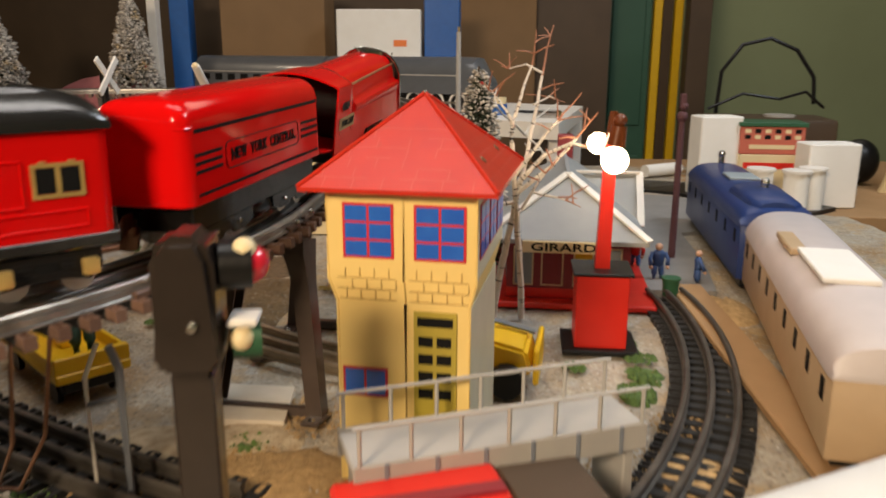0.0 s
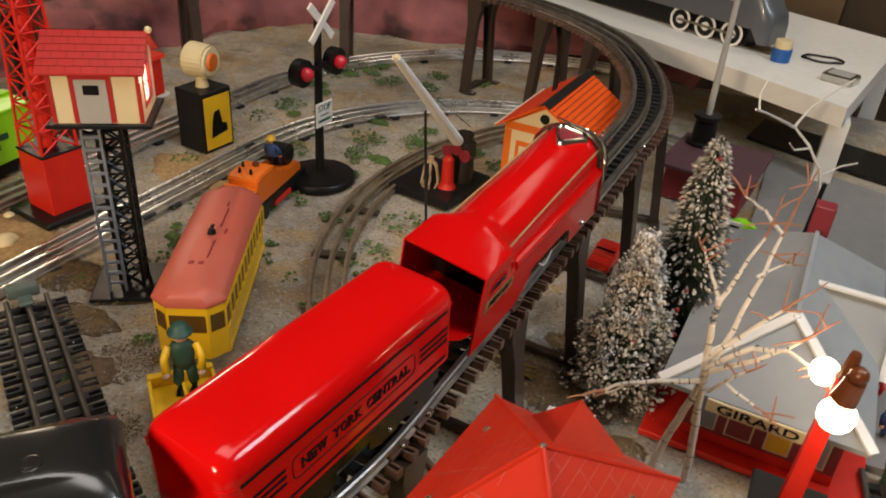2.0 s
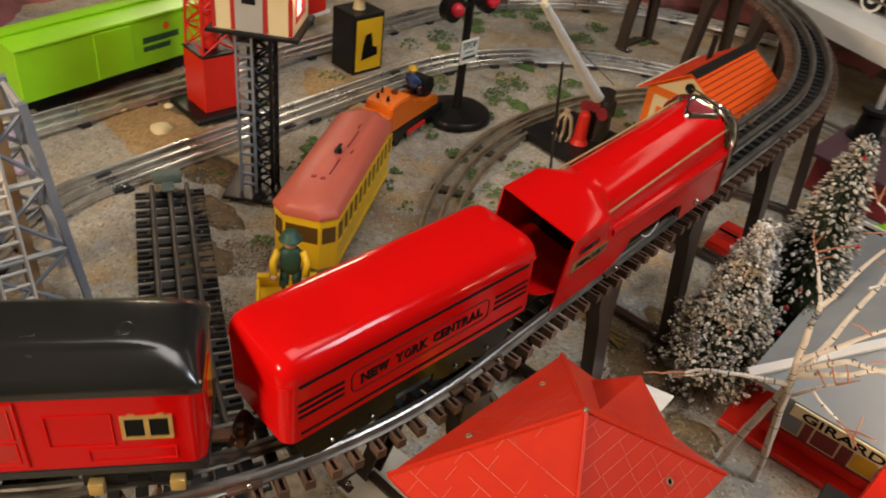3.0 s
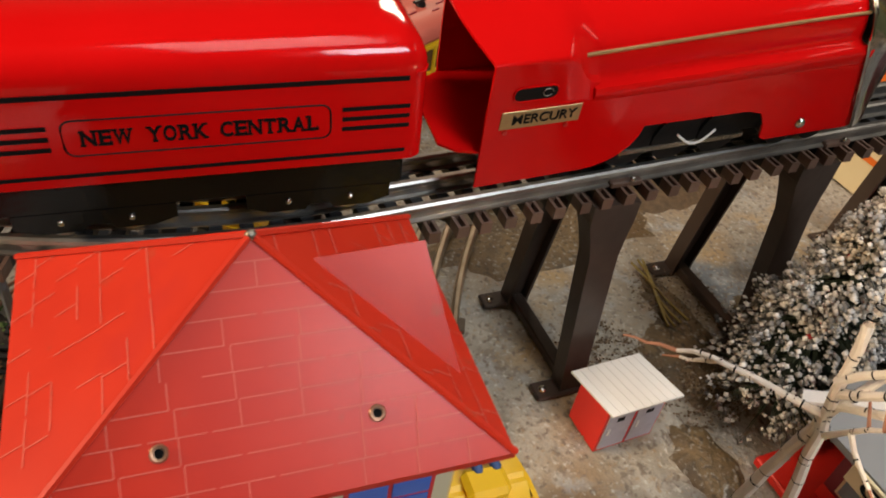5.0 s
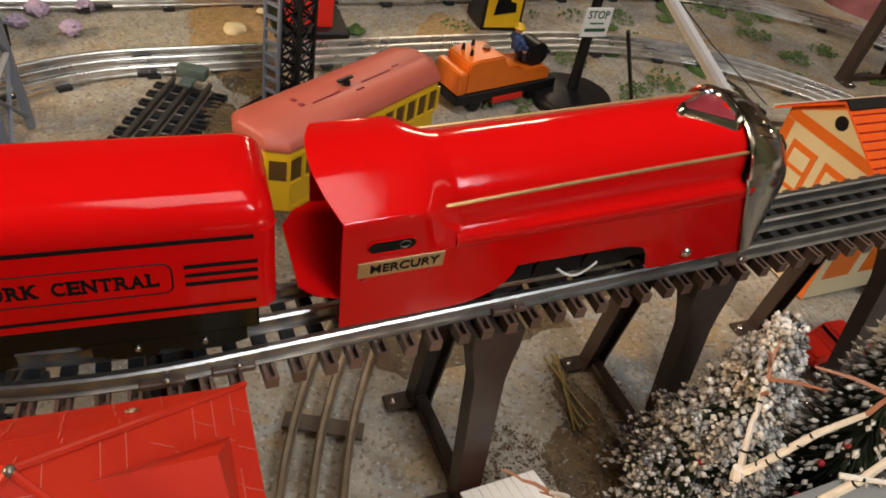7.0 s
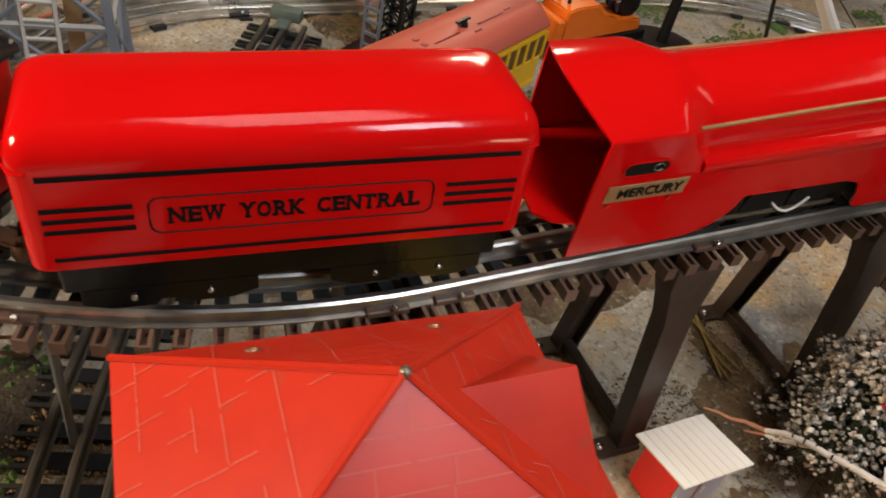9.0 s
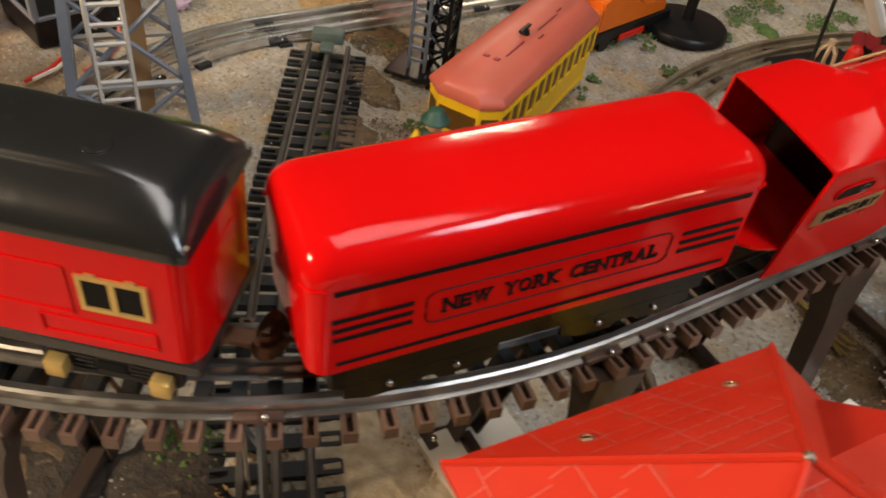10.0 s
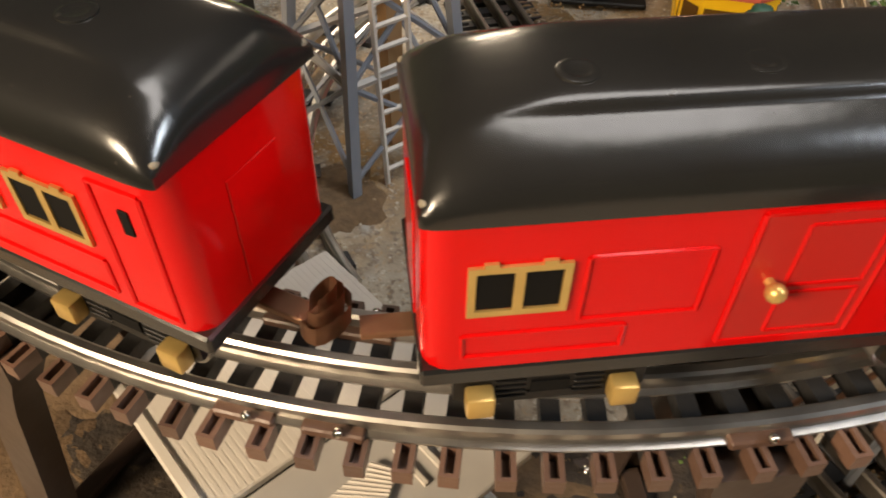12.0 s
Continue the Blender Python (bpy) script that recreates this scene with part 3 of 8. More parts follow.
def locomotive(m):
    loco = thing("streamlined_locomotive", "glossy red streamlined toy steam locomotive with nickel trim", "locomotive", m)
    # cab: flat crowned roof over upright sides, drawn in to the round boiler at its front; open at the back
    def cab_ring(x, w, ze, zc, mix, skin=0.0):
        out = [((1 - mix) * w + mix * 0.0286, 0.05), ((1 - mix) * w + mix * 0.0262, 0.0558 + 0.0115 * (1 - mix)), ((1 - mix) * w + mix * 0.0236, 0.0575 + (ze - 0.0006 - 0.0575) * (1 - mix))]
        for k in range(17):
            a = radians(6 + 168 * k / 16)
            y = (w - 0.0006) * math.cos(math.pi * k / 16)
            flat = (y, ze + (zc - ze) * (1 - (y / w) ** 2))
            out.append(((1 - mix) * flat[0] + mix * 0.0235 * math.cos(a), (1 - mix) * flat[1] + mix * (0.0567 + 0.0195 * math.sin(a))))
        out += [(-out[2][0], out[2][1]), (-out[1][0], out[1][1]), (-out[0][0], out[0][1])]
        bow = 0.007 if x < 0.001 else 0.003 if x < 0.006 else 0.0
        return [(x - (bow * (1 - (y / w) ** 2) if z > ze - 0.001 else 0), y * (1 - skin / w), z - (skin if z > 0.06 else 0)) for y, z in out]
    stations = ((0.0, 0.0286, 0.0702, 0.0762, 0.0), (0.005, 0.0286, 0.0702, 0.0763, 0.0), (0.03, 0.0285, 0.0702, 0.0766, 0.0), (0.034, 0.0284, 0.0702, 0.0767, 0.06), (0.0375, 0.0282, 0.07, 0.0768, 0.3), (0.042, 0.028, 0.0697, 0.0768, 0.72), (0.0455, 0.0278, 0.0694, 0.0766, 0.94), (0.049, 0.0278, 0.0692, 0.0766, 1.0))
    outer = [cab_ring(*r) for r in stations]
    inner = [cab_ring(*r, skin=0.0011) for r in stations[:4]]
    bm = loft(B(), list(reversed(inner)) + outer, caps=False, closed=False)
    part("cab_roof", bm, RED, loco)
    # boiler: a round barrel on a rolled running board, its front cut back with the slope of the nose
    def boiler_ring(x, x_low):
        rise = 0.0008 + 0.0035 * (x - 0.046) / 0.137  # the running board and the barrel climb a little to the front
        pr = [(0.0272, 0.047), (0.0287, 0.0486 + rise * 0.5), (0.0293, 0.0506 + rise), (0.0292, 0.0522 + rise), (0.0282, 0.0536 + rise), (0.0262, 0.0543 + rise), (0.0246, 0.0552 + rise), (0.0236, 0.0565 + rise)]
        half = [(x_low if y > 0.0275 else x, y, z) for y, z in pr]
        barrel = [(x, 0.0235 * math.cos(radians(6 + 168 * k / 20)), 0.0559 + rise + 0.0195 * math.sin(radians(6 + 168 * k / 20))) for k in range(21)]
        return half + barrel + [(px, -y, z) for px, y, z in reversed(half)]
    part("boiler", loft(B(), [boiler_ring(*v) for v in ((0.0466, 0.0466), (0.06, 0.06), (0.11, 0.11), (0.15, 0.152), (0.183, 0.189))]), RED, loco)
    # side skirts with the wheel opening
    arc = [(0.051 + 0.027 * math.sin(math.pi / 2 * k / 6), 0.0125 + 0.0195 * (1 - math.cos(math.pi / 2 * k / 6))) for k in range(7)]
    for sgn in (1, -1):
        outline = [(0.0008, 0.0118)] + arc + [(0.134, 0.0315), (0.1425, 0.029), (0.147, 0.0225), (0.1495, 0.0142), (0.153, 0.0128), (0.2055, 0.0128), (0.1965, 0.03), (0.1885, 0.0495), (0.0, 0.0505)]
        a, b = (0.0274, 0.0286) if sgn > 0 else (-0.0286, -0.0274)
        bm = prism(B(), outline, "y", a, b)
        part("side_skirt", bm, RED, loco)
        # slot window: dark opening with round ends, wire loop inside
        y = 0.0287 * sgn
        pts = [(0.0194 + 0.0066 * sx + 0.0032 * math.cos(t), 0.0565 + 0.0032 * math.sin(t)) for sx, a0 in ((1, -90), (-1, 90)) for t in (radians(a0 + 30 * k) for k in range(7))]
        bm = prism(B(), pts, "y", min(y - 0.0004 * sgn, y + 0.0002 * sgn), max(y - 0.0004 * sgn, y + 0.0002 * sgn))
        part("cab_window", bm, VOID, loco, "narrow dark slot window")
        loop = [(u, y + 0.0002 * sgn, z) for u, z in pts] + [(pts[0][0], y + 0.0002 * sgn, pts[0][1])]
        part("window_rim", tube(B(), loop, 0.00045, 5), RED, loco)
        part("wire_loop", tube(B(), [(0.0245 + 0.0022 * math.cos(t), y + 0.0005 * sgn, 0.0567 + 0.0017 * math.sin(t)) for t in (2 * math.pi * k / 10 for k in range(10))], 0.00025, 4), OLDSTEEL, loco)
        # name plate
        y0, y1 = (0.0287, 0.0292) if sgn > 0 else (-0.0292, -0.0287)
        bm = box(B(), 0.0064, y0, 0.0410, 0.0422, y1, 0.0492, 0.0002)
        plate = part("name_plate", bm, GILT, loco, "brass plate with black letters")
        rot = pose(0.0255, -0.0293, 0.0451, 90, 0, 0) if sgn < 0 else pose(0.0231, 0.0293, 0.0451, 90, 0, 180)
        lettering("letters", "MERCURY", 0.0044, VOID, plate, rot, width=0.0285, bold=0.00007)
        for x, z in ((0.0095, 0.0392), (0.037, 0.0392)):
            part("plate_tab", cyl(B(), (x, y, z), (x, y + 0.0005 * sgn, z), 0.0011, n=8), RED2, loco)
        bm = ball(B(), (0.1695, 0.0288 * sgn, 0.0205), 0.0027, 12, 8)
        part("bolt", bm, CHROME, loco, "domed nickel bolt")
        bm = tube(B(), [(0.0415, 0.0226 * sgn, 0.0664), (0.1, 0.0216 * sgn, 0.0682), (0.15, 0.0212 * sgn, 0.0698), (0.183, 0.021 * sgn, 0.0706)], 0.0008, 8)
        part("trim_rod", bm, GILT, loco, "thin gilt hand rail")
        # running gear behind the opening
        bm = B()
        for x in (0.082, 0.108, 0.134):
            cyl(bm, (x, 0.0145 * sgn, 0.013), (x, 0.0185 * sgn, 0.013), 0.0126, n=24)
        part("drive_wheel", bm, DARK, loco)
        bm = box(B(), 0.075, 0.0236 * min(sgn, 0) if sgn < 0 else 0.0236, 0.0115, 0.144, 0.0246 if sgn > 0 else -0.0225, 0.0145, 0.0004)
        part("side_rod", bm, CHROME, loco)
        bm = tube(B(), [(0.102 + 0.0026 * k, (0.0255 + 0.0013 * math.sin(math.pi * k / 8)) * sgn, 0.0208 - 0.0052 * math.sin(math.pi * k / 8)) for k in range(9)], 0.0006, 6)
        part("loose_wire", bm, PAPER, loco)
    # nose: nickel shield wrapping the sloped front, with fluted ribs
    def shield(k, w, zt, zb):
        """One outline of the shield; k runs from the rim (0) to the tip (1)."""
        ring = []
        for y, z in [(w, zb)] + arch(w, (zb + zt) * 0.6, zt, 14, 2.2) + [(-w, zb)]:
            slope = 0.2055 - 0.0225 * min(1.0, max(0.0, (z - 0.012) / 0.048))
            ring.append((slope + (0.2265 - slope) * k + 0.0005, y, z))
        return ring
    rings = [shield(*r) for r in ((0.0, 0.0292, 0.0802, 0.0125), (0.16, 0.0288, 0.0793, 0.0125), (0.42, 0.0268, 0.0748, 0.013), (0.68, 0.022, 0.066, 0.014), (0.88, 0.0145, 0.0564, 0.016), (1.0, 0.005, 0.0463, 0.02))]
    bm = loft(B(), rings, caps=False, closed=False)
    bm.faces.new([bm.verts.new(p) for p in rings[-1]])
    bmesh.ops.remove_doubles(bm, verts=bm.verts[:], dist=0.00005)
    bmesh.ops.solidify(bm, geom=bm.faces[:], thickness=0.0008)
    part("nose_shield", bm, CHROME, loco, "tarnished nickel nose shield")
    for k in range(-3, 4):
        pts = [(x + 0.0008, k * 0.0052 * f, z) for x, f, z in ((0.1918, 1.15, 0.0783), (0.2025, 1.0, 0.0728), (0.2135, 0.8, 0.0631), (0.2222, 0.55, 0.0511))]
        part("nose_rib", tube(B(), pts, 0.0006, 5), CHROME, loco)
    part("nose_rim", tube(B(), [(x - 0.0004, y * 1.012, z + 0.0003) for x, y, z in rings[0]], 0.001, 6), CHROME, loco)
    # stack collar: a rounded three-cornered rim, pointed to the rear, round a dark red well
    def collar(k, z):
        pts = []
        for cx, cy, r, a0, a1 in ((0.1595, 0.0, 0.0028, 120, 240), (0.1775, -0.0068, 0.0042, 240, 360), (0.1775, 0.0068, 0.0042, 0, 120)):
            for i in range(6):
                a = radians(a0 + (a1 - a0) * i / 5)
                x, y = cx + r * math.cos(a), cy + r * math.sin(a)
                pts.append((0.171 + (x - 0.171) * k, y * k, z - 16.0 * (y * k) ** 2))
        return pts
    part("stack_collar", loft(B(), [collar(k, z) for k, z in ((1.22, 0.0778), (1.16, 0.0803), (1.08, 0.0818), (0.98, 0.082), (0.9, 0.0809), (0.86, 0.0794))], caps=False), CHROME, loco, "three-cornered nickel stack collar")
    part("stack_well", loft(B(), [collar(k, 0.08) for k in (0.9, 0.1)]), MAROON, loco)
    # cab floor, back apron and inside
    bm = B()
    rings = [[(x, y, z), (x, y, z - 0.0012), (x, -y, z - 0.0012), (x, -y, z)] for x, y, z in ((0.042, 0.027, 0.03), (0.0, 0.027, 0.03), (-0.008, 0.024, 0.0295), (-0.014, 0.017, 0.0285))]
    loft(bm, rings)
    part("cab_floor", bm, RED, loco)
    part("backhead", box(B(), 0.034, -0.0225, 0.03, 0.038, 0.0225, 0.0715, 0.001), DARK, loco)
    bm = box(B(), 0.045, -0.017, 0.008, 0.2, 0.017, 0.032, 0.002)
    part("motor_frame", bm, DARK, loco)
    bm = B()
    for x in (0.172, 0.193):
        cyl(bm, (x, -0.02, 0.0085), (x, 0.02, 0.0085), 0.0085, n=18)
    part("pilot_wheel", bm, DARK, loco)
    return loco


def stripe(bm, x0, x1, z0, z1, y):
    a, b = sorted((y, y + math.copysign(0.0004, y)))
    return box(bm, x0, a, z0, x1, b, z1)


LETTER_WIDTH = {"N": 1.12, "E": 0.95, "W": 1.4, "Y": 1.08, "O": 1.08, "R": 1.05, "K": 1.1, "C": 1.0, "T": 1.0, "A": 1.08, "L": 0.95}
SERIFS = {"N": ((0.1, 0), (0.1, 1), (0.9, 1)), "E": ((0.12, 0), (0.12, 1)), "W": ((0.08, 1), (0.5, 1), (0.92, 1)), "Y": ((0.1, 1), (0.9, 1), (0.5, 0)), "O": (), "R": ((0.12, 0), (0.12, 1), (0.92, 0)), "K": ((0.12, 0), (0.12, 1), (0.88, 1), (0.9, 0)), "C": (), "T": ((0.5, 0),), "A": ((0.08, 0), (0.92, 0)), "L": ((0.12, 0), (0.12, 1))}


def serif_letter(char, height, width, material, parent, m):
    """One painted capital of that size, its strokes ended with slab serifs."""
    o = lettering("letter", char, height, material, parent, m, width=width, bold=0.00018)
    bm = B()
    bm.from_mesh(o.data)
    ys = [v.co.y for v in bm.verts]
    lo, hi = min(ys), max(ys)
    mid = (lo + hi) / 2
    for v in bm.verts:
        v.co.y = (v.co.y - mid) * height / (hi - lo)
    for fx, top in SERIFS[char]:
        x, y = (fx - 0.5) * width, (height / 2 - 0.0003 if top else -height / 2 + 0.0003)
        box(bm, x - 0.00095, y - 0.0003, -0.0003, x + 0.00095, y + 0.0003, 0.0003)
    if char in "ETL":
        box(bm, width / 2 - 0.0005, -height / 2, -0.0003, width / 2, -height / 2 + 0.0017, 0.0003) if char != "T" else None
        box(bm, width / 2 - 0.0005, height / 2 - 0.0017, -0.0003, width / 2, height / 2, 0.0003) if char != "L" else None
    bm.to_mesh(o.data)
    bm.free()
    return o


def tender(m):
    t = thing("tender_car", "glossy red round-cornered toy tender with black lettering and stripes", "train car", m)
    L, W, Z0, Z1 = 0.083, 0.0262, 0.0268, 0.0802
    bm = B()
    rings = []
    # rounded shell built from stacked outlines
    def outline(w, l, z, r):
        pts = []
        for cx, cy, a0 in ((l - r, w - r, 0), (-l + r, w - r, 90), (-l + r, -w + r, 180), (l - r, -w + r, 270)):
            for k in range(6):
                a = radians(a0 + 18 * k)
                pts.append((cx + r * math.cos(a), cy + r * math.sin(a), z))
        return pts
    rings.append(outline(W - 0.001, L - 0.001, Z0, 0.006))
    rings.append(outline(W, L, Z0 + 0.001, 0.0065))
    rings.append(outline(W, L, 0.0667, 0.007))
    R = 0.0105
    for k in range(1, 8):
        a = math.pi / 2 * k / 7
        inset = R * (1 - math.cos(a))
        rings.append(outline(W - inset, L - inset * 0.8, 0.0667 + (Z1 - 0.0682) * math.sin(a), 0.007 + 0.001 * k / 7))
    for inset, z in ((0.015, Z1 - 0.0006), (0.0195, Z1 - 0.0002), (0.0235, Z1)):
        rings.append(outline(W - inset, L - inset * 0.8, z, min(0.0075, (W - inset) * 0.8)))
    loft(bm, rings)
    body = part("body", bm, RED, t)
    # seam beads at the ends
    for sx in (1, -1):
        for sy in (1, -1):
            bm = tube(B(), [(sx * (L - 0.006), sy * (W + 0.0001), 0.0658), (sx * (L - 0.002), sy * (W - 0.0013), 0.0658), (sx * (L + 0.0001), sy * (W - 0.006), 0.0656)], 0.0006, 5)
            part("corner_seam", bm, RED, t)
    for sgn in (1, -1):
        y = sgn * (W + 0.00015)
        for z0, z1 in ((0.0630, 0.0648), (0.0317, 0.0331)):
            part("long_stripe", stripe(B(), -0.0748, 0.0748, z0, z1, y), VOID, t)
        for side in (1, -1):
            for k in range(3):
                z = 0.0430 + 0.0042 * k
                a, b = (0.05, 0.0758) if side > 0 else (-0.0758, -0.05)
                part("short_stripe", stripe(B(), a, b, z, z + 0.0016, y), VOID, t)
        # lettered panel outline
        pts = []
        for cx, cz, a0 in ((0.0422, 0.0511, 0), (-0.0422, 0.0511, 90), (-0.0422, 0.0440, 180), (0.0422, 0.0440, 270)):
            for k in range(5):
                a = radians(a0 + 22.5 * k)
                pts.append((cx + 0.0035 * math.cos(a), y, cz + 0.0035 * math.sin(a)))
        pts.append(pts[0])
        part("panel_outline", tube(B(), pts, 0.00035, 4), VOID, t)
        rot = pose(0, y - 0.0001, 0.0474, 90, 0, 0) if sgn < 0 else pose(0, y + 0.0001, 0.0474, 90, 0, 180)
        for word, x0, x1 in (("NEW", -0.0404, -0.0229), ("YORK", -0.0187, 0.0018), ("CENTRAL", 0.0058, 0.0413)):
            unit = (x1 - x0) / sum(LETTER_WIDTH[c] for c in word)
            x = x0
            for c in word:
                w = unit * LETTER_WIDTH[c]
                o = rot @ Matrix.Translation((x + w / 2, 0, 0))
                serif_letter(c, 0.0062, w * 0.86, VOID, t, o)
                x += w
    # black underframe, trucks, wheels
    part("underframe", box(B(), -0.076, -0.0222, 0.0125, 0.076, 0.0222, 0.0270, 0.001), PITCH, t, "glossy black underframe")
    for cx in (-0.042, 0.042):
        for sy in (1, -1):
            bm = prism(B(), [(cx - 0.029, 0.0065), (cx - 0.029, 0.013), (cx + 0.029, 0.013), (cx + 0.029, 0.0065), (cx + 0.02, 0.0035), (cx + 0.006, 0.0035), (cx + 0.004, 0.006), (cx - 0.004, 0.006), (cx - 0.006, 0.0035), (cx - 0.02, 0.0035)], "y", min(0.0205 * sy, 0.022 * sy), max(0.0205 * sy, 0.022 * sy))
            part("truck_frame", bm, PITCH, t)
            for wx in (cx - 0.0125, cx + 0.0125):
                part("axle_stud", ball(B(), (wx, 0.0222 * sy, 0.0085), 0.0014, 8, 6), CHROME, t)
        for wx in (cx - 0.0125, cx + 0.0125):
            bm = B()
            cyl(bm, (wx, -0.019, 0.0075), (wx, -0.0145, 0.0075), 0.0075, n=18)
            cyl(bm, (wx, 0.0145, 0.0075), (wx, 0.019, 0.0075), 0.0075, n=18)
            cyl(bm, (wx, -0.0165, 0.0075), (wx, 0.0165, 0.0075), 0.0016, n=8)
            part("wheel_set", bm, STEEL, t)
    return t


def roof_rings(L, W, ze, zc):
    """A tinplate coach roof with a raised centre that dies out before its rounded ends."""
    rings, h = [], zc - ze
    ends = ((0.0, 0.0, 0.955, 0.0), (0.0008, 0.3, 0.975, 0.0), (0.003, 0.58, 0.992, 0.0), (0.0065, 0.78, 1.0, 0.0), (0.011, 0.91, 1.0, 0.0), (0.016, 0.975, 1.0, 0.08), (0.021, 1.0, 1.0, 0.4), (0.026, 1.0, 1.0, 0.72), (0.031, 1.0, 1.0, 0.9), (0.038, 1.0, 1.0, 1.0))
    prof = ((1.0, -0.16, 0), (1.0, 0.0, 0), (0.985, 0.14, 0), (0.95, 0.29, 0), (0.89, 0.43, 0), (0.8, 0.57, 0), (0.7, 0.69, 0), (0.585, 0.79, 0), (0.565, 0.8, 0.012), (0.545, 0.808, 0.05), (0.525, 0.816, 0.1), (0.495, 0.826, 0.13), (0.45, 0.838, 0.142), (0.36, 0.852, 0.145), (0.2, 0.868, 0.148), (0.0, 0.872, 0.15))
    for x, kz, kw, kc in [(-L + e, a, b, c) for e, a, b, c in ends] + [(L - e, a, b, c) for e, a, b, c in reversed(ends)]:
        half = [(W * y * kw, ze + (h * (z * kz + up * kc) if z > 0 else h * z)) for y, z, up in prof]
        rings.append([(x, y, z) for y, z in half + [(-y, z) for y, z in reversed(half[:-1])]])
    return rings


def coach(m, name, label, baggage):
    c = thing(name, label, "train car", m, group="red cars of the train")
    L, W, Z0, ZE, ZC = 0.0872, 0.0262, 0.0265, 0.0750, 0.0912
    # body shell with rounded corners
    def outline(w, l, z, r=0.0065):
        pts = []
        for cx, cy, a0 in ((l - r, w - r, 0), (-l + r, w - r, 90), (-l + r, -w + r, 180), (l - r, -w + r, 270)):
            for k in range(5):
                a = radians(a0 + 22.5 * k)
                pts.append((cx + r * math.cos(a), cy + r * math.sin(a), z))
        return pts
    part("body", loft(B(), [outline(W, L, Z0), outline(W, L, ZE)]), RED, c)
    part("roof", loft(B(), roof_rings(L + 0.0006, W + 0.0018, ZE, ZC)), BLACK, c, "black enamelled roof with chipped corners")
    # dents and vents along the roof
    for x in (-0.055, -0.018, 0.018, 0.055):
        zt = ZC
        rings = [[(x + r * math.cos(a), -0.006 + r * math.sin(a), zt + dz) for a in (2 * math.pi * i / 18 for i in range(18))] for r, dz in ((0.0046, -0.0006), (0.0044, 0.0001), (0.0034, 0.0004), (0.0026, 0.0002), (0.0014, 0.0001))]
        part("roof_vent", loft(B(), rings), BLACK, c)
    # worn bright corners
    for sx in (1, -1):
        for sy in (1, -1):
            part("chipped_corner", ball(B(), (sx * (L - 0.0009), sy * (W - 0.0016), ZE + 0.0015), 0.0014, 8, 6, 0.6), CHIP, c)
    for sgn in (1, -1):
        y = sgn * W
        def plate(nm, x0, x1, z0, z1, t, mt, lb=""):
            a, b = sorted((y, y + t * sgn))
            return part(nm, box(B(), x0, a, z0, x1, b, z1, 0.0003), mt, c, lb)
        def bead(x0, x1, z0, z1, rr=0.0007):
            pts = [(x0, y, z0), (x1, y, z0), (x1, y, z1), (x0, y, z1), (x0, y, z0)]
            bm = B()
            for p, q in zip(pts, pts[1:]):
                cyl(bm, p, q, rr, n=6)
            part("pressed_panel", bm, RED, c)
        def window(x, w=0.0215, h=0.0148, z=0.0528):
            wf = part("window", window_frame(x, w, h, z, y, sgn), BRASS, c, "brass two-pane window frame")
            for k in (-1, 1):
                a, b = sorted((y + 0.0001 * sgn, y + 0.0005 * sgn))
                part("pane", box(B(), x + k * w * 0.23 - w * 0.185, a, z - h * 0.36, x + k * w * 0.23 + w * 0.185, b, z + h * 0.36), VOID, wf)
        if baggage:
            plate("sliding_door", -0.0183, 0.0122, 0.0295, 0.069, 0.0004, RED2, "red sliding door with pressed panels")
            bead(-0.0186, 0.0125, 0.0293, 0.0692, 0.0009)
            bead(-0.008, 0.0098, 0.0475, 0.0655, 0.0008)
            bead(-0.008, 0.0098, 0.032, 0.0450, 0.0008)
            bm = cyl(B(), (-0.0121, y, 0.0492), (-0.0121, y + 0.003 * sgn, 0.0492), 0.0012, n=10)
            ball(bm, (-0.0121, y + 0.004 * sgn, 0.0492), 0.0024, 10, 8)
            part("door_knob", bm, BRASS, c)
            for x in (-0.0672, 0.0634):
                window(x, z=0.0528 if x < 0 else 0.0518)
            for a, b in ((-0.053, -0.0265), (0.0228, 0.0492)):
                bead(a, b, 0.0412, 0.0605)
            for a, b in ((-0.0785, -0.042), (0.038, 0.0745)):
                bead(a, b, 0.0308, 0.0382)
        else:
            for x in (-0.034, -0.006, 0.022, 0.0502):
                window(x)
            plate("end_window", 0.0732, 0.0762, 0.0545, 0.0615, 0.0003, VOID)
            bead(0.067, 0.0808, 0.029, 0.067)
            bead(-0.068, 0.062, 0.0305, 0.041)
    # end details
    for sx in (1, -1):
        part("end_door", box(B(), min(sx * L, sx * (L + 0.0004)), -0.009, 0.027, max(sx * L, sx * (L + 0.0004)), 0.009, 0.061, 0.0002), RED, c)
    # underframe
    part("underframe", box(B(), -L - 0.0006, -W - 0.0005, 0.0208, L + 0.0006, W + 0.0005, 0.0266, 0.0008), BLACK, c)
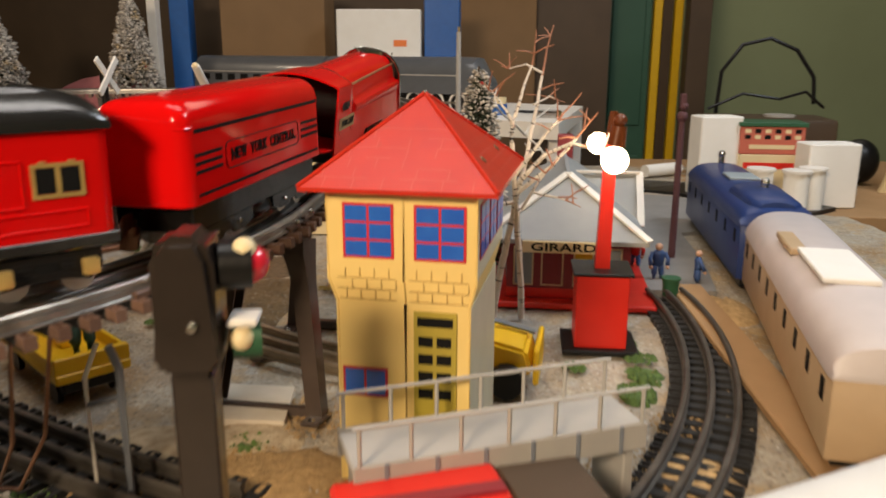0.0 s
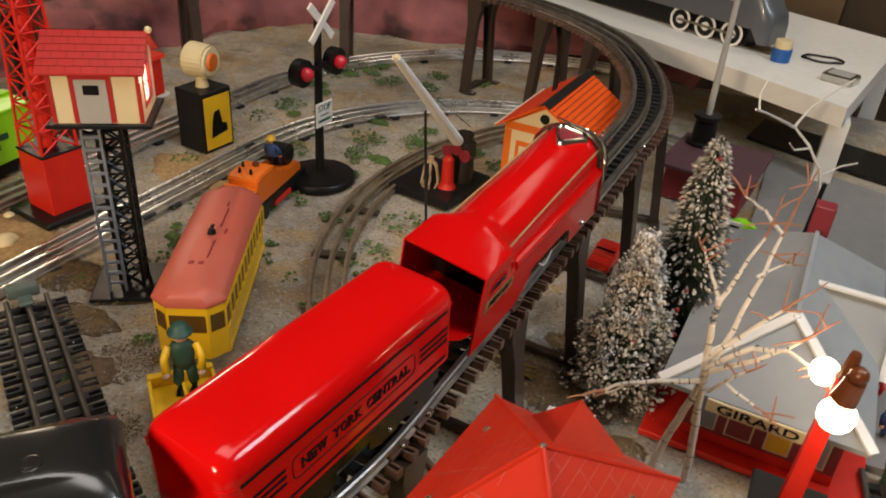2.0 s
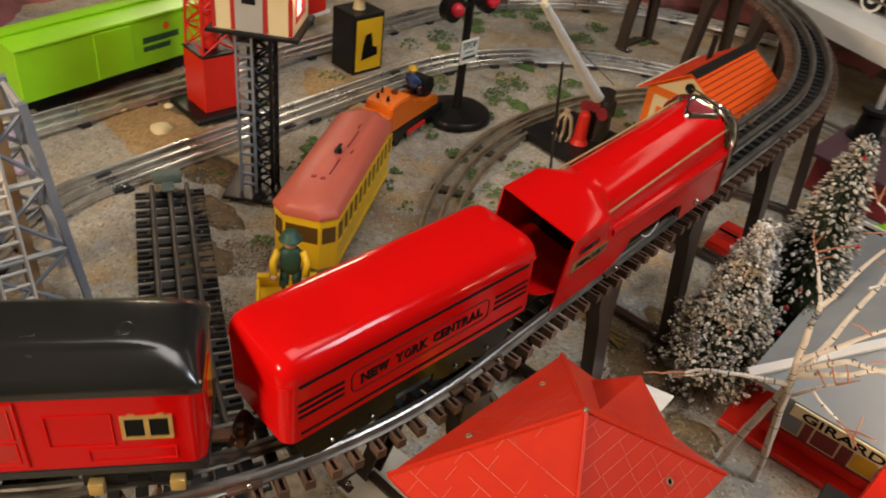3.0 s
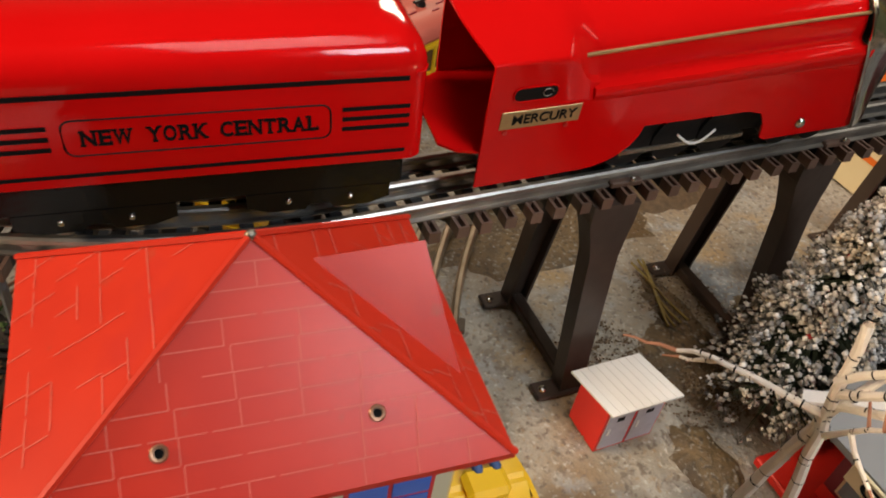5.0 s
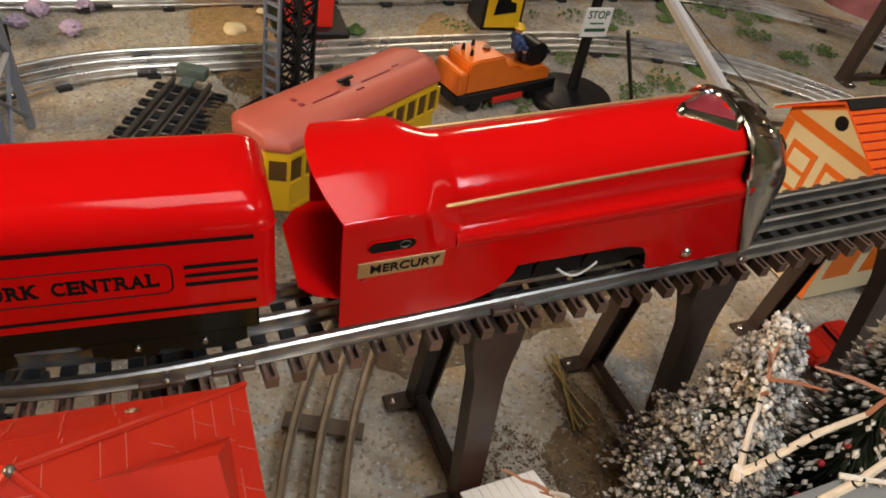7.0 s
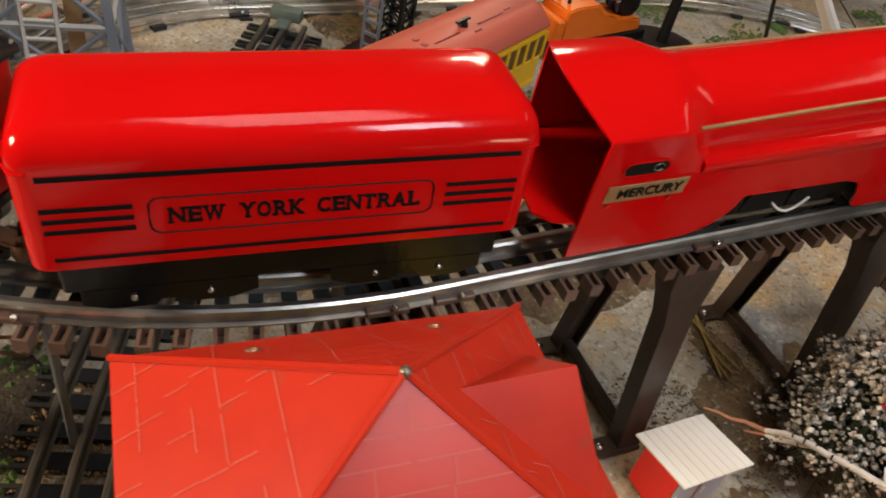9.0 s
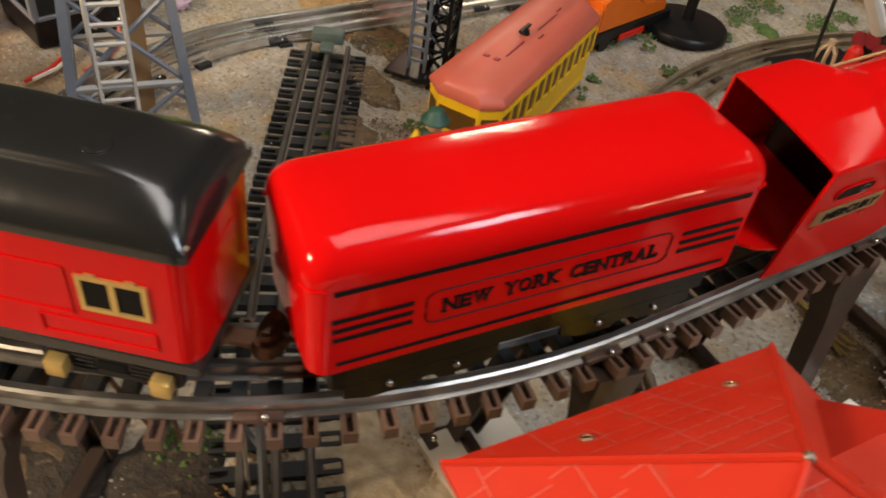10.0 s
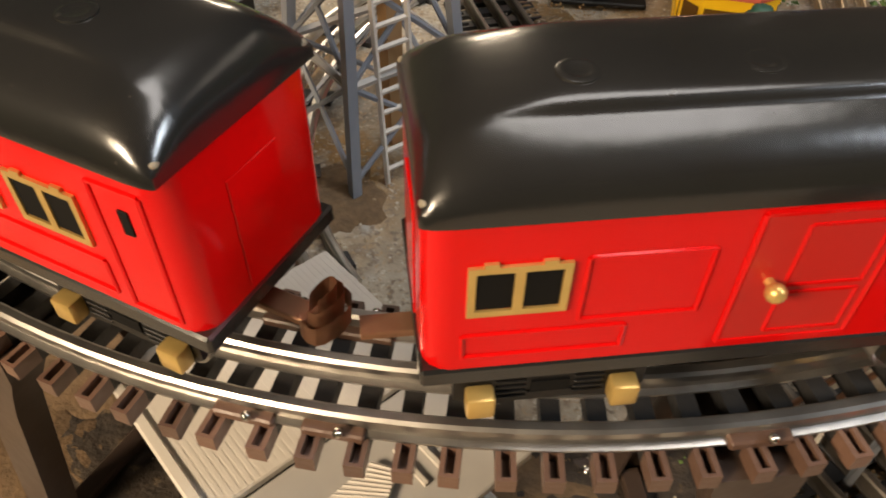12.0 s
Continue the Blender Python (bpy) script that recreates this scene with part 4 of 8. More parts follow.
    for cx in (-0.0555, 0.0555):
        for sy in (1, -1):
            a, b = sorted((0.0215 * sy, 0.0235 * sy))
            bm = prism(B(), [(cx - 0.024, 0.0195), (cx - 0.024, 0.0105), (cx - 0.018, 0.006), (cx - 0.008, 0.0075), (cx + 0.008, 0.0075), (cx + 0.018, 0.006), (cx + 0.024, 0.0105), (cx + 0.024, 0.0195)], "y", a, b)
            tf = part("truck_frame", bm, DARK, c)
            y0, y1 = sorted((0.0235 * sy, 0.0241 * sy))
            for side in (-1, 1):
                for k in range(4):
                    u = cx + side * 0.0098
                    part("louvre", box(B(), u - 0.0038, y0, 0.0092 + 0.0021 * k, u + 0.0038, y1, 0.0102 + 0.0021 * k, 0.0002), DARK, tf)
            part("slot", box(B(), cx - 0.0048, y0, 0.0115, cx + 0.0048, y1, 0.0155), VOID, tf, "dark slot in the frame")
            part("slot_rim", box(B(), cx - 0.0056, y0, 0.0105, cx + 0.0056, y1, 0.0114), DARK, tf)
            for wx in (cx - 0.0178, cx + 0.0178):
                y0, y1 = sorted((0.0235 * sy, 0.0288 * sy))
                bm = box(B(), wx - 0.0035, y0, 0.0085, wx + 0.0035, y1, 0.016, 0.0009, 2)
                part("journal_box", bm, BRASS, c, "polished brass journal box")
        for wx in (cx - 0.014, cx + 0.014):
            bm = B()
            for sy in (1, -1):
                cyl(bm, (wx, 0.0145 * sy, 0.0078), (wx, 0.0195 * sy, 0.0078), 0.0078, n=18)
            cyl(bm, (wx, -0.0165, 0.0078), (wx, 0.0165, 0.0078), 0.0016, n=8)
            part("wheel_set", bm, STEEL, c)
    # coupler at the ends
    for sx in (1, -1):
        bm = box(B(), min(sx * (L - 0.01), sx * (L + 0.014)), -0.0035, 0.011, max(sx * (L - 0.01), sx * (L + 0.014)), 0.0035, 0.0135, 0.0004)
        coupler = part("coupler", bm, COPPER, c, "copper strip coupler bent into nested hooks")
        if sx < 0:
            continue
        # one strap folded over itself into a standing loop
        for k, (r, zl, zh, turn) in enumerate(((0.0066, 0.0118, 0.0185, 0), (0.005, 0.014, 0.0225, 35), (0.0034, 0.0165, 0.0255, 75))):
            bm, lo, hi = B(), [], []
            for j in range(13):
                a = radians(-150 + 25 * j + turn)
                px, py = L + 0.0135 + r * (0.9 + 0.12 * math.sin(2 * a)) * math.cos(a), r * 1.1 * math.sin(a)
                lo.append(bm.verts.new((px, py, zl + 0.0012 * math.sin(a))))
                hi.append(bm.verts.new((px + 0.001, py, zh + 0.0018 * math.sin(a + 1))))
            for j in range(12):
                bm.faces.new((lo[j], lo[j + 1], hi[j + 1], hi[j]))
            bmesh.ops.solidify(bm, geom=bm.faces[:], thickness=0.0008)
            part("hook", bm, COPPER, coupler)
    return c


def window_frame(x, w, h, z, y, sgn):
    """A two-light window frame standing a little proud."""
    bm = B()
    a, b = sorted((y, y + 0.0009 * sgn))
    t = 0.0017
    for x0, x1, z0, z1 in ((x - w / 2, x + w / 2, z + h / 2 - t, z + h / 2), (x - w / 2, x + w / 2, z - h / 2, z - h / 2 + t), (x - w / 2, x - w / 2 + t, z - h / 2 + t, z + h / 2 - t), (x + w / 2 - t, x + w / 2, z - h / 2 + t, z + h / 2 - t), (x - 0.0011, x + 0.0011, z - h / 2 + t, z + h / 2 - t)):
        box(bm, x0, a, z0, x1, b, z1)
    for k in (-0.28, 0.28):
        box(bm, x + k * w - 0.0015, a, z + h / 2, x + k * w + 0.0015, b, z + h / 2 + 0.001)
    return bm


LOCO = heading(-0.0589, 0.5109, 0.1362, 7.0, 3.9, 8.0) @ Matrix.Diagonal((1, 1, 1.09, 1))
locomotive(LOCO)
TEND = heading(-0.0709, 0.4055, 0.1340, 10.4, 2.3)
tender(TEND)
BAG = heading(-0.1625, 0.2450, 0.1277, 42.4, -0.35)
coach(BAG, "baggage_car", "red tinplate toy baggage car with black roof and brass windows", True)
CO2 = heading(-0.3345, 0.1400, 0.1305, 76.0, 0.5)
coach(CO2, "passenger_car", "red tinplate toy coach with black roof and brass windows", False)

# ---------------------------------------------------------------- the switch tower


def yawed(x, y, z, a):
    return pose(x, y, z, 0, 0, a)


def signal_tower(m):
    t = thing("switch_tower", "yellow lithographed tin switch tower with red hipped roof", "tower", m)
    HX, HY, ZE, ZA = 0.0505, 0.0625, 0.169, 0.2125
    # walls: upper storey a little wider than the lower
    bm = B()
    rings = []
    for z, hx, hy in ((0.0, 0.0355, 0.0495), (0.107, 0.0355, 0.0495), (0.12, 0.039, 0.0525), (0.1695, 0.039, 0.0525)):
        rings.append([(-hx, -hy, z), (hx, -hy, z), (hx, hy, z), (-hx, hy, z)])
    loft(bm, rings)
    wall = part("wall", bm, TOWERYELLOW, t)
    part("side_panel", box(B(), 0.0392, -0.0515, 0.122, 0.0396, 0.0515, 0.1685), TOWERCREAM, t, "cream printed siding")
    part("side_panel", box(B(), 0.0357, -0.0485, 0.002, 0.0361, 0.0485, 0.106), TOWERCREAM, t)
    # vertical seam and corner beads
    part("corner_bead", tube(B(), [(0.0015, -0.0499, 0.0), (0.0015, -0.0499, 0.107), (0.0015, -0.0529, 0.12), (0.0015, -0.0529, 0.169)], 0.0008, 5), TOWERYELLOW, t)
    for sx in (-1, 1):
        part("corner_bead", tube(B(), [(sx * 0.0355, -0.0495, 0.0), (sx * 0.0355, -0.0495, 0.107), (sx * 0.039, -0.0525, 0.12), (sx * 0.039, -0.0525, 0.169)], 0.0009, 5), TOWERYELLOW, t)
    # printed courses
    for k, z in enumerate((0.1085, 0.1145, 0.1205)):
        y = -0.0495 - 0.003 * min(1.0, (z + 0.003 - 0.107) / 0.013)
        for sx0 in (-0.034, 0.004):
            part("printed_course", box(B(), sx0, y - 0.0006, z, sx0 + 0.031, y - 0.0002, z + 0.0005), BRICKLINE, t)
            for j in range(4):
                x = sx0 + 0.004 + 0.0078 * j + (0.0036 if k % 2 else 0)
                part("printed_course", box(B(), x, y - 0.0009, z + 0.0008, x + 0.0005, y - 0.0004, z + 0.0056), BRICKLINE, t)
    def window(x0, x1, z0, z1, axis, w, nx_, nz_):
        """A printed window: blue panes with red bars, proud of the wall."""
        def bx(bm, a0, b0, a1, b1, d0, d1):
            if axis == "y":
                return box(bm, a0, min(w + d0, w + d1), b0, a1, max(w + d0, w + d1), b1)
            return box(bm, min(w + d0, w + d1), a0, b0, max(w + d0, w + d1), a1, b1)
        sg = -1 if axis == "y" else 1
        win = part("window", bx(B(), x0, z0, x1, z1, 0, 0.0004 * sg), WINRED, t)
        b = 0.0014
        pw, ph = (x1 - x0 - b * (nx_ + 1)) / nx_, (z1 - z0 - b * (nz_ + 1)) / nz_
        for i in range(nx_):
            for j in range(nz_):
                a0, c0 = x0 + b + i * (pw + b), z0 + b + j * (ph + b)
                part("pane", bx(B(), a0, c0, a0 + pw, c0 + ph, 0.0004 * sg, 0.0007 * sg), WINBLUE, win)
    for x0, x1 in ((-0.0305, -0.0035), (0.007, 0.034)):
        window(x0, x1, 0.1315, 0.1605, "y", -0.0526, 2, 3)
    window(-0.0335, -0.0085, 0.053, 0.07, "y", -0.0496, 2, 1)
    for y0, y1 in ((-0.046, -0.016), (-0.011, 0.014), (0.019, 0.046)):
        window(y0, y1, 0.1315, 0.1605, "x", 0.0397, 2, 3)
    # shaded painted panel and the olive door with black lights
    door = part("door", box(B(), 0.006, -0.0505, 0.03, 0.029, -0.0497, 0.1035, 0.0002), OLIVE, t, "olive and yellow printed door")
    part("door_light", box(B(), 0.008, -0.0508, 0.0955, 0.027, -0.0505, 0.1005), VOID, door)
    for i in range(2):
        for j in range(4):
            x, z = 0.0085 + 0.0098 * i, 0.055 + 0.0098 * j
            part("door_light", box(B(), x, -0.0508, z, x + 0.0078, -0.0505, z + 0.0055), VOID, door)
    # hipped roof: four slabs with a folded lip, ridge beads, printed shingles, two eyelets a side
    corners = [Vector((-HX, -HY, ZE)), Vector((HX, -HY, ZE)), Vector((HX, HY, ZE)), Vector((-HX, HY, ZE))]
    apex = Vector((0.001, 0.001, ZA))
    bm = B()
    a = bm.verts.new(apex)
    c = [bm.verts.new(p) for p in corners]
    lip = [bm.verts.new(p + Vector((0, 0, -0.0022))) for p in corners]
    for i in range(4):
        bm.faces.new((c[i], c[(i + 1) % 4], a))
        bm.faces.new((lip[i], lip[(i + 1) % 4], c[(i + 1) % 4], c[i]))
    bm.faces.new(list(reversed(lip)))
    roof = part("roof", bm, ROOFRED, t, "red tin roof printed with shingles", smooth=False)
    for p in corners:
        part("hip_bead", tube(B(), [p + Vector((0, 0, 0.0003)), apex + Vector((0, 0, 0.0003))], 0.0011, 6), ROOFRED, roof)
    part("apex_solder", ball(B(), apex, 0.0017, 8, 6), OLDSTEEL, roof)
    rnd = random.Random(3)
    for i in range(4):
        p, q = corners[i], corners[(i + 1) % 4]
        nrm = (q - p).cross(apex - p).normalized()
        up = (apex - (p + q) / 2)
        rows = 10
        bm = B()
        for r in range(1, rows):
            k = r / rows
            a0, a1 = p.lerp(apex, k), q.lerp(apex, k)
            run = (a1 - a0)
            n = max(1, int(run.length / 0.0138))
            for j in range(n):
                u0, u1 = a0 + run * ((j + 0.04) / n), a0 + run * ((j + 0.96) / n)
                lift = nrm * 0.00022
                thick = up.normalized() * 0.0003
                vs = [bm.verts.new(v + lift) for v in (u0, u1, u1 + thick, u0 + thick)]
                if rnd.random() < (0.96 if i == 1 else 0.6):
                    bm.faces.new(vs)
                mid = a0 + run * ((j + (0.5 if r % 2 else 0.02)) / n)
                side = run.normalized() * 0.0003
                tall = up / rows * 0.96
                vs = [bm.verts.new(v + lift) for v in (mid - tall, mid - tall + side, mid + side, mid)]
                if rnd.random() < 0.85:
                    bm.faces.new(vs)
        tagged(part("printed_shingling", bm, ROOFLINE, roof), kind="stuff")
        mid = (p + q) / 2
        for sx in (-1, 1) if i % 2 else ():
            e = mid.lerp(apex, 0.26) + (q - p) * 0.21 * sx
            bm = B()
            zq = nrm.to_track_quat("Z", "Y").to_matrix().to_4x4()
            rings = []
            for rr, h in ((0.0011, 0.0001), (0.0013, 0.0007), (0.0019, 0.0008), (0.0023, 0.0002)):
                rings.append([(Matrix.Translation(e) @ zq) @ Vector((rr * math.cos(b), rr * math.sin(b), h)) for b in (2 * math.pi * k / 12 for k in range(12))])
            loft(bm, rings, caps=False)
            part("eyelet", bm, COPPER, roof)
            bm = B()
            loft(bm, [[(Matrix.Translation(e) @ zq) @ Vector((rr * math.cos(b), rr * math.sin(b), 0.00035)) for b in (2 * math.pi * k / 10 for k in range(10))] for rr in (0.0012, 0.0002)])
            part("eyelet_hole", bm, VOID, roof)
    # a pressed gable standing on the back slope
    bm = B()
    pts = [(-0.026, 0.0545, 0.1745), (0.026, 0.0545, 0.1745), (0.0, 0.0485, 0.2032), (0.0, 0.0165, 0.2013)]
    v = [bm.verts.new(q) for q in pts]
    bm.faces.new((v[0], v[1], v[2]))
    bm.faces.new((v[1], v[3], v[2]))
    bm.faces.new((v[3], v[0], v[2]))
    bm.faces.new((v[0], v[3], v[1]))
    part("roof_gable", bm, ROOFRED, roof, smooth=False)
    return t


signal_tower(yawed(0.0465, 0.389, -0.002, -8.0))


# ---------------------------------------------------------------- small dolls


def doll(name, label, m, top, legs, hat, h=0.048, sitting=False, group="painted figures", sleeves=None):
    """A small painted figure, one plain shape: the colours are told by height."""
    bm = B()
    k = h / 0.048
    hip = 0.02 * k
    slots = []
    def add(fn, idx):
        before = set(bm.faces)
        fn()
        for f in set(bm.faces) - before:
            f.material_index = idx
    if sitting:
        add(lambda: [tube(bm, [(0.0, s * 0.004 * k, hip), (0.012 * k, s * 0.005 * k, hip), (0.014 * k, s * 0.005 * k, 0.004 * k)], 0.003 * k, 6) for s in (1, -1)], 1)
    else:
        add(lambda: [tube(bm, [(0, s * 0.0035 * k, 0), (0, s * 0.004 * k, 0.01 * k), (0, s * 0.003 * k, hip)], 0.0032 * k, 6) for s in (1, -1)], 1)
    add(lambda: loft(bm, [[(0.0042 * k * w * math.cos(a), 0.0068 * k * w * math.sin(a), z * k) for a in (2 * math.pi * i / 10 for i in range(10))] for z, w in ((0.019, 0.85), (0.024, 0.85), (0.032, 1.05), (0.0355, 0.8), (0.037, 0.35))]), 0)
    add(lambda: [tube(bm, [(0, s * 0.0068 * k, 0.034 * k), (0.003 * k, s * 0.0098 * k, 0.027 * k), (0.006 * k, s * 0.009 * k, 0.0205 * k)], 0.0023 * k, 6) for s in (1, -1)], 4)
    add(lambda: [ball(bm, (0.0065 * k, s * 0.009 * k, 0.019 * k), 0.0025 * k, 6, 5) for s in (1, -1)], 2)
    add(lambda: ball(bm, (0.0005 * k, 0, 0.0405 * k), 0.0042 * k, 10, 8), 2)
    if hat is not None:
        add(lambda: loft(bm, [[(0.0005 * k + r * k * math.cos(a), r * k * math.sin(a), z * k) for a in (2 * math.pi * i / 12 for i in range(12))] for z, r in ((0.0425, 0.0068), (0.0432, 0.0066), (0.0438, 0.0046), (0.0472, 0.004), (0.048, 0.002))]), 3)
    bmesh.ops.recalc_face_normals(bm, faces=bm.faces)
    for f in bm.faces:
        f.smooth = True
    me = bpy.data.meshes.new(name)
    bm.to_mesh(me)
    bm.free()
    for mt in (top, legs, SKIN, hat or SKIN, sleeves or top):
        me.materials.append(mt)
    ob = new(name, me)
    ob.matrix_world = m
    return tagged(ob, label, "figure", group)


# ---------------------------------------------------------------- trolley, handcar, orange work car


def trolley(m):
    t = thing("trolley_car", "yellow plastic toy trolley with faded red roof", "trolley", m)
    L, W = 0.0935, 0.0278
    def outline(l, w, z):
        return [(l, -w * 0.55, z), (l, w * 0.55, z), (l - 0.011, w, z), (-l + 0.011, w, z), (-l, w * 0.55, z), (-l, -w * 0.55, z), (-l + 0.011, -w, z), (l - 0.011, -w, z)]
    part("body", loft(B(), [outline(L, W, 0.016), outline(L, W, 0.066)]), YELLOW, t)
    # windows, each a dark pane in a proud yellow frame
    for sy in (1, -1):
        for i in range(12):
            x = -0.077 + 0.014 * i
            a, b = sorted((W * sy, (W + 0.0003) * sy))
            part("window", box(B(), x - 0.0048, a, 0.042, x + 0.0048, b, 0.059), AMBERDARK, t)
            part("window_bar", box(B(), x + 0.0055, min(W * sy, (W + 0.0012) * sy), 0.04, x + 0.0085, max(W * sy, (W + 0.0012) * sy), 0.061), YELLOW, t)
        for z in (0.0385, 0.0605):
            part("belt_rail", box(B(), -0.0815, min(W * sy, (W + 0.001) * sy), z, 0.0815, max(W * sy, (W + 0.001) * sy), z + 0.002), YELLOW, t)
        part("lower_stripe", box(B(), -0.0815, min(W * sy, (W + 0.0008) * sy), 0.016, 0.0815, max(W * sy, (W + 0.0008) * sy), 0.02), YELLOW, t)
    for sx in (1, -1):
        for y0, y1 in ((-0.014, 0.014),):
            a, b = sorted((sx * L, sx * (L + 0.0003)))
            part("end_window", box(B(), a, y0, 0.042, b, y1, 0.058), AMBERDARK, t)
        for sy in (1, -1):
            bm = B()
            p0, p1 = Vector((sx * L, sy * W * 0.55, 0)), Vector((sx * (L - 0.011), sy * W, 0))
            d = (p1 - p0)
            nrm = Vector((sx * abs(d.y), sy * abs(d.x), 0)).normalized() * 0.0004
            vs = []
            for k, z in ((0.14, 0.042), (0.86, 0.042), (0.86, 0.058), (0.14, 0.058)):
                q = p0 + d * k + nrm
                vs.append(bm.verts.new((q.x, q.y, z)))
            bm.faces.new(vs)
            part("end_window", bm, AMBERDARK, t)
    # roof with rounded crown
    bm, rings = B(), []
    for z, k in ((0.0655, 1.02), (0.0675, 1.05), (0.0695, 1.03), (0.0735, 0.9), (0.0765, 0.7), (0.078, 0.4)):
        rings.append([(x * (0.93 + 0.07 * k), y * k, zz) for x, y, zz in outline(L + 0.001, W, z)])
    loft(bm, rings)
    roof = part("roof", bm, TROLLEYRED, t, "faded red roof with moulded walkways")
    for a in ((-0.04, -0.006, -0.012, -0.0045), (0.012, -0.006, 0.045, -0.0045), (-0.05, 0.004, -0.046, 0.008), (-0.05, -0.004, -0.046, 0.0), (0.0, -0.012, 0.008, -0.0105), (0.05, -0.004, 0.058, -0.0025)):
        part("roof_rib", box(B(), a[0], a[1], 0.0765, a[2], a[3], 0.0788, 0.0003), MAROON, roof)
    bm = cyl(B(), (0.0, 0.0, 0.078), (0.0, 0.0, 0.082), 0.004, 0.0028, 10)
    box(bm, -0.009, -0.0015, 0.0815, 0.007, 0.0015, 0.0835, 0.0004)
    part("pole_base", bm, DARK, roof)
    part("underframe", box(B(), -0.06, -0.02, 0.004, 0.06, 0.02, 0.0165, 0.001), DARK, t)
    for x in (-0.03, 0.03):
        bm = B()
        for sy in (1, -1):
            cyl(bm, (x, 0.015 * sy, 0.0065), (x, 0.02 * sy, 0.0065), 0.0085, n=16)
        part("wheel_set", bm, DARK, t)
    return t


trolley(heading(-0.331, 0.634, -0.001, -26.0) @ Matrix.Scale(1.06, 4))

hc = thing("handcar", "yellow plastic toy handcar with black frame", "handcar", heading(-0.226, 0.472, -0.001, -48))
part("deck", box(B(), -0.062, -0.025, 0.019, 0.062, 0.025, 0.026, 0.001), YELLOW, hc)
for s in (1, -1):
    part("end_board", box(B(), 0.058 * s - 0.003, -0.025, 0.026, 0.058 * s + 0.003, 0.025, 0.037, 0.0006), YELLOW, hc)
    part("side_board", box(B(), -0.055, 0.024 * s - 0.0015, 0.026, 0.055, 0.024 * s + 0.0015, 0.035, 0.0006), YELLOW, hc)
    for x in (-0.04, 0.04):
        part("wheel", cyl(B(), (x, 0.017 * s, 0.0075), (x, 0.021 * s, 0.0075), 0.0085, n=16), DARK, hc)
part("frame", box(B(), -0.055, -0.019, 0.009, 0.055, 0.019, 0.0192, 0.001), DARK, hc)
pump = box(B(), -0.012, -0.004, 0.026, 0.012, 0.004, 0.042, 0.001)
cyl(pump, (-0.03, 0, 0.05), (0.03, 0, 0.046), 0.0016, n=6)
part("pump", pump, YELLOW, hc)
doll("handcar_figure", "small painted figure in yellow shirt and dark green overalls", heading(-0.255, 0.502, 0.025, 140), GREENCLOTH, GREENCLOTH, GREENCLOTH, 0.068, sleeves=YELLOW)
doll("handcar_figure", "small painted figure in yellow shirt and dark green overalls", heading(-0.196, 0.448, 0.025, -48), GREENCLOTH, GREENCLOTH, GREENCLOTH, 0.06, sleeves=YELLOW)

oc = thing("work_car", "orange plastic toy work car on a black flat frame", "work car", heading(-0.422, 0.842, -0.001, -8.0))
part("frame", box(B(), -0.066, -0.021, 0.009, 0.066, 0.021, 0.02, 0.001), DARK, oc)
bm = B()
prism(bm, [(-0.055, 0.02), (-0.055, 0.052), (-0.045, 0.055), (-0.012, 0.055), (-0.006, 0.042), (0.012, 0.04), (0.018, 0.034), (0.05, 0.034), (0.056, 0.03), (0.056, 0.02)], "y", -0.019, 0.019)
bmesh.ops.bevel(bm, geom=bm.edges[:], offset=0.0015, segments=2, affect="EDGES")
part("body", bm, ORANGE, oc)
part("bumper", box(B(), -0.066, -0.021, 0.02, -0.056, 0.021, 0.045, 0.002), ORANGE, oc)
for x, y in ((-0.045, 0.008), (-0.045, -0.006), (-0.03, 0.012)):
    part("control_knob", cyl(B(), (x, y, 0.055), (x, y, 0.061), 0.002, 0.0014, 8), DARK, oc)
part("filler_cap", cyl(B(), (-0.022, 0.0, 0.055), (-0.022, 0.0, 0.058), 0.004, n=12), AMBER, oc)
part("spool", cyl(B(), (0.04, -0.012, 0.046), (0.04, 0.012, 0.046), 0.013, n=18), DARK, oc)
for x in (-0.04, 0.04):
    for s in (1, -1):
        part("wheel", cyl(B(), (x, 0.016 * s, 0.0065), (x, 0.02 * s, 0.0065), 0.008, n=16), DARK, oc)
part("red_board", box(B(), -0.02, -0.0225, 0.006, 0.02, -0.021, 0.012), BRIGHTRED, oc)
doll("work_car_figure", "small seated figure in dark blue with yellow cap", heading(-0.424, 0.858, 0.032, -8.0), BLUECLOTH, BLUECLOTH, YELLOW, 0.045, True)

# ---------------------------------------------------------------- shanty on its tower


def lattice(bm, half0, half1, z0, z1, bays, r):
    """Crossed bars between four tapering corner posts."""
    def cor(k, i):
        h = half0 + (half1 - half0) * k
        sx, sy = ((-1, -1), (1, -1), (1, 1), (-1, 1))[i % 4]
        return Vector((sx * h, sy * h, z0 + (z1 - z0) * k))
    for b in range(bays):
        k0, k1 = b / bays, (b + 1) / bays
        for i in range(4):
            cyl(bm, cor(k0, i), cor(k1, i + 1), r, n=4)
            cyl(bm, cor(k0, i + 1), cor(k1, i), r, n=4)
            cyl(bm, cor(k1, i), cor(k1, i + 1), r, n=4)
    return bm


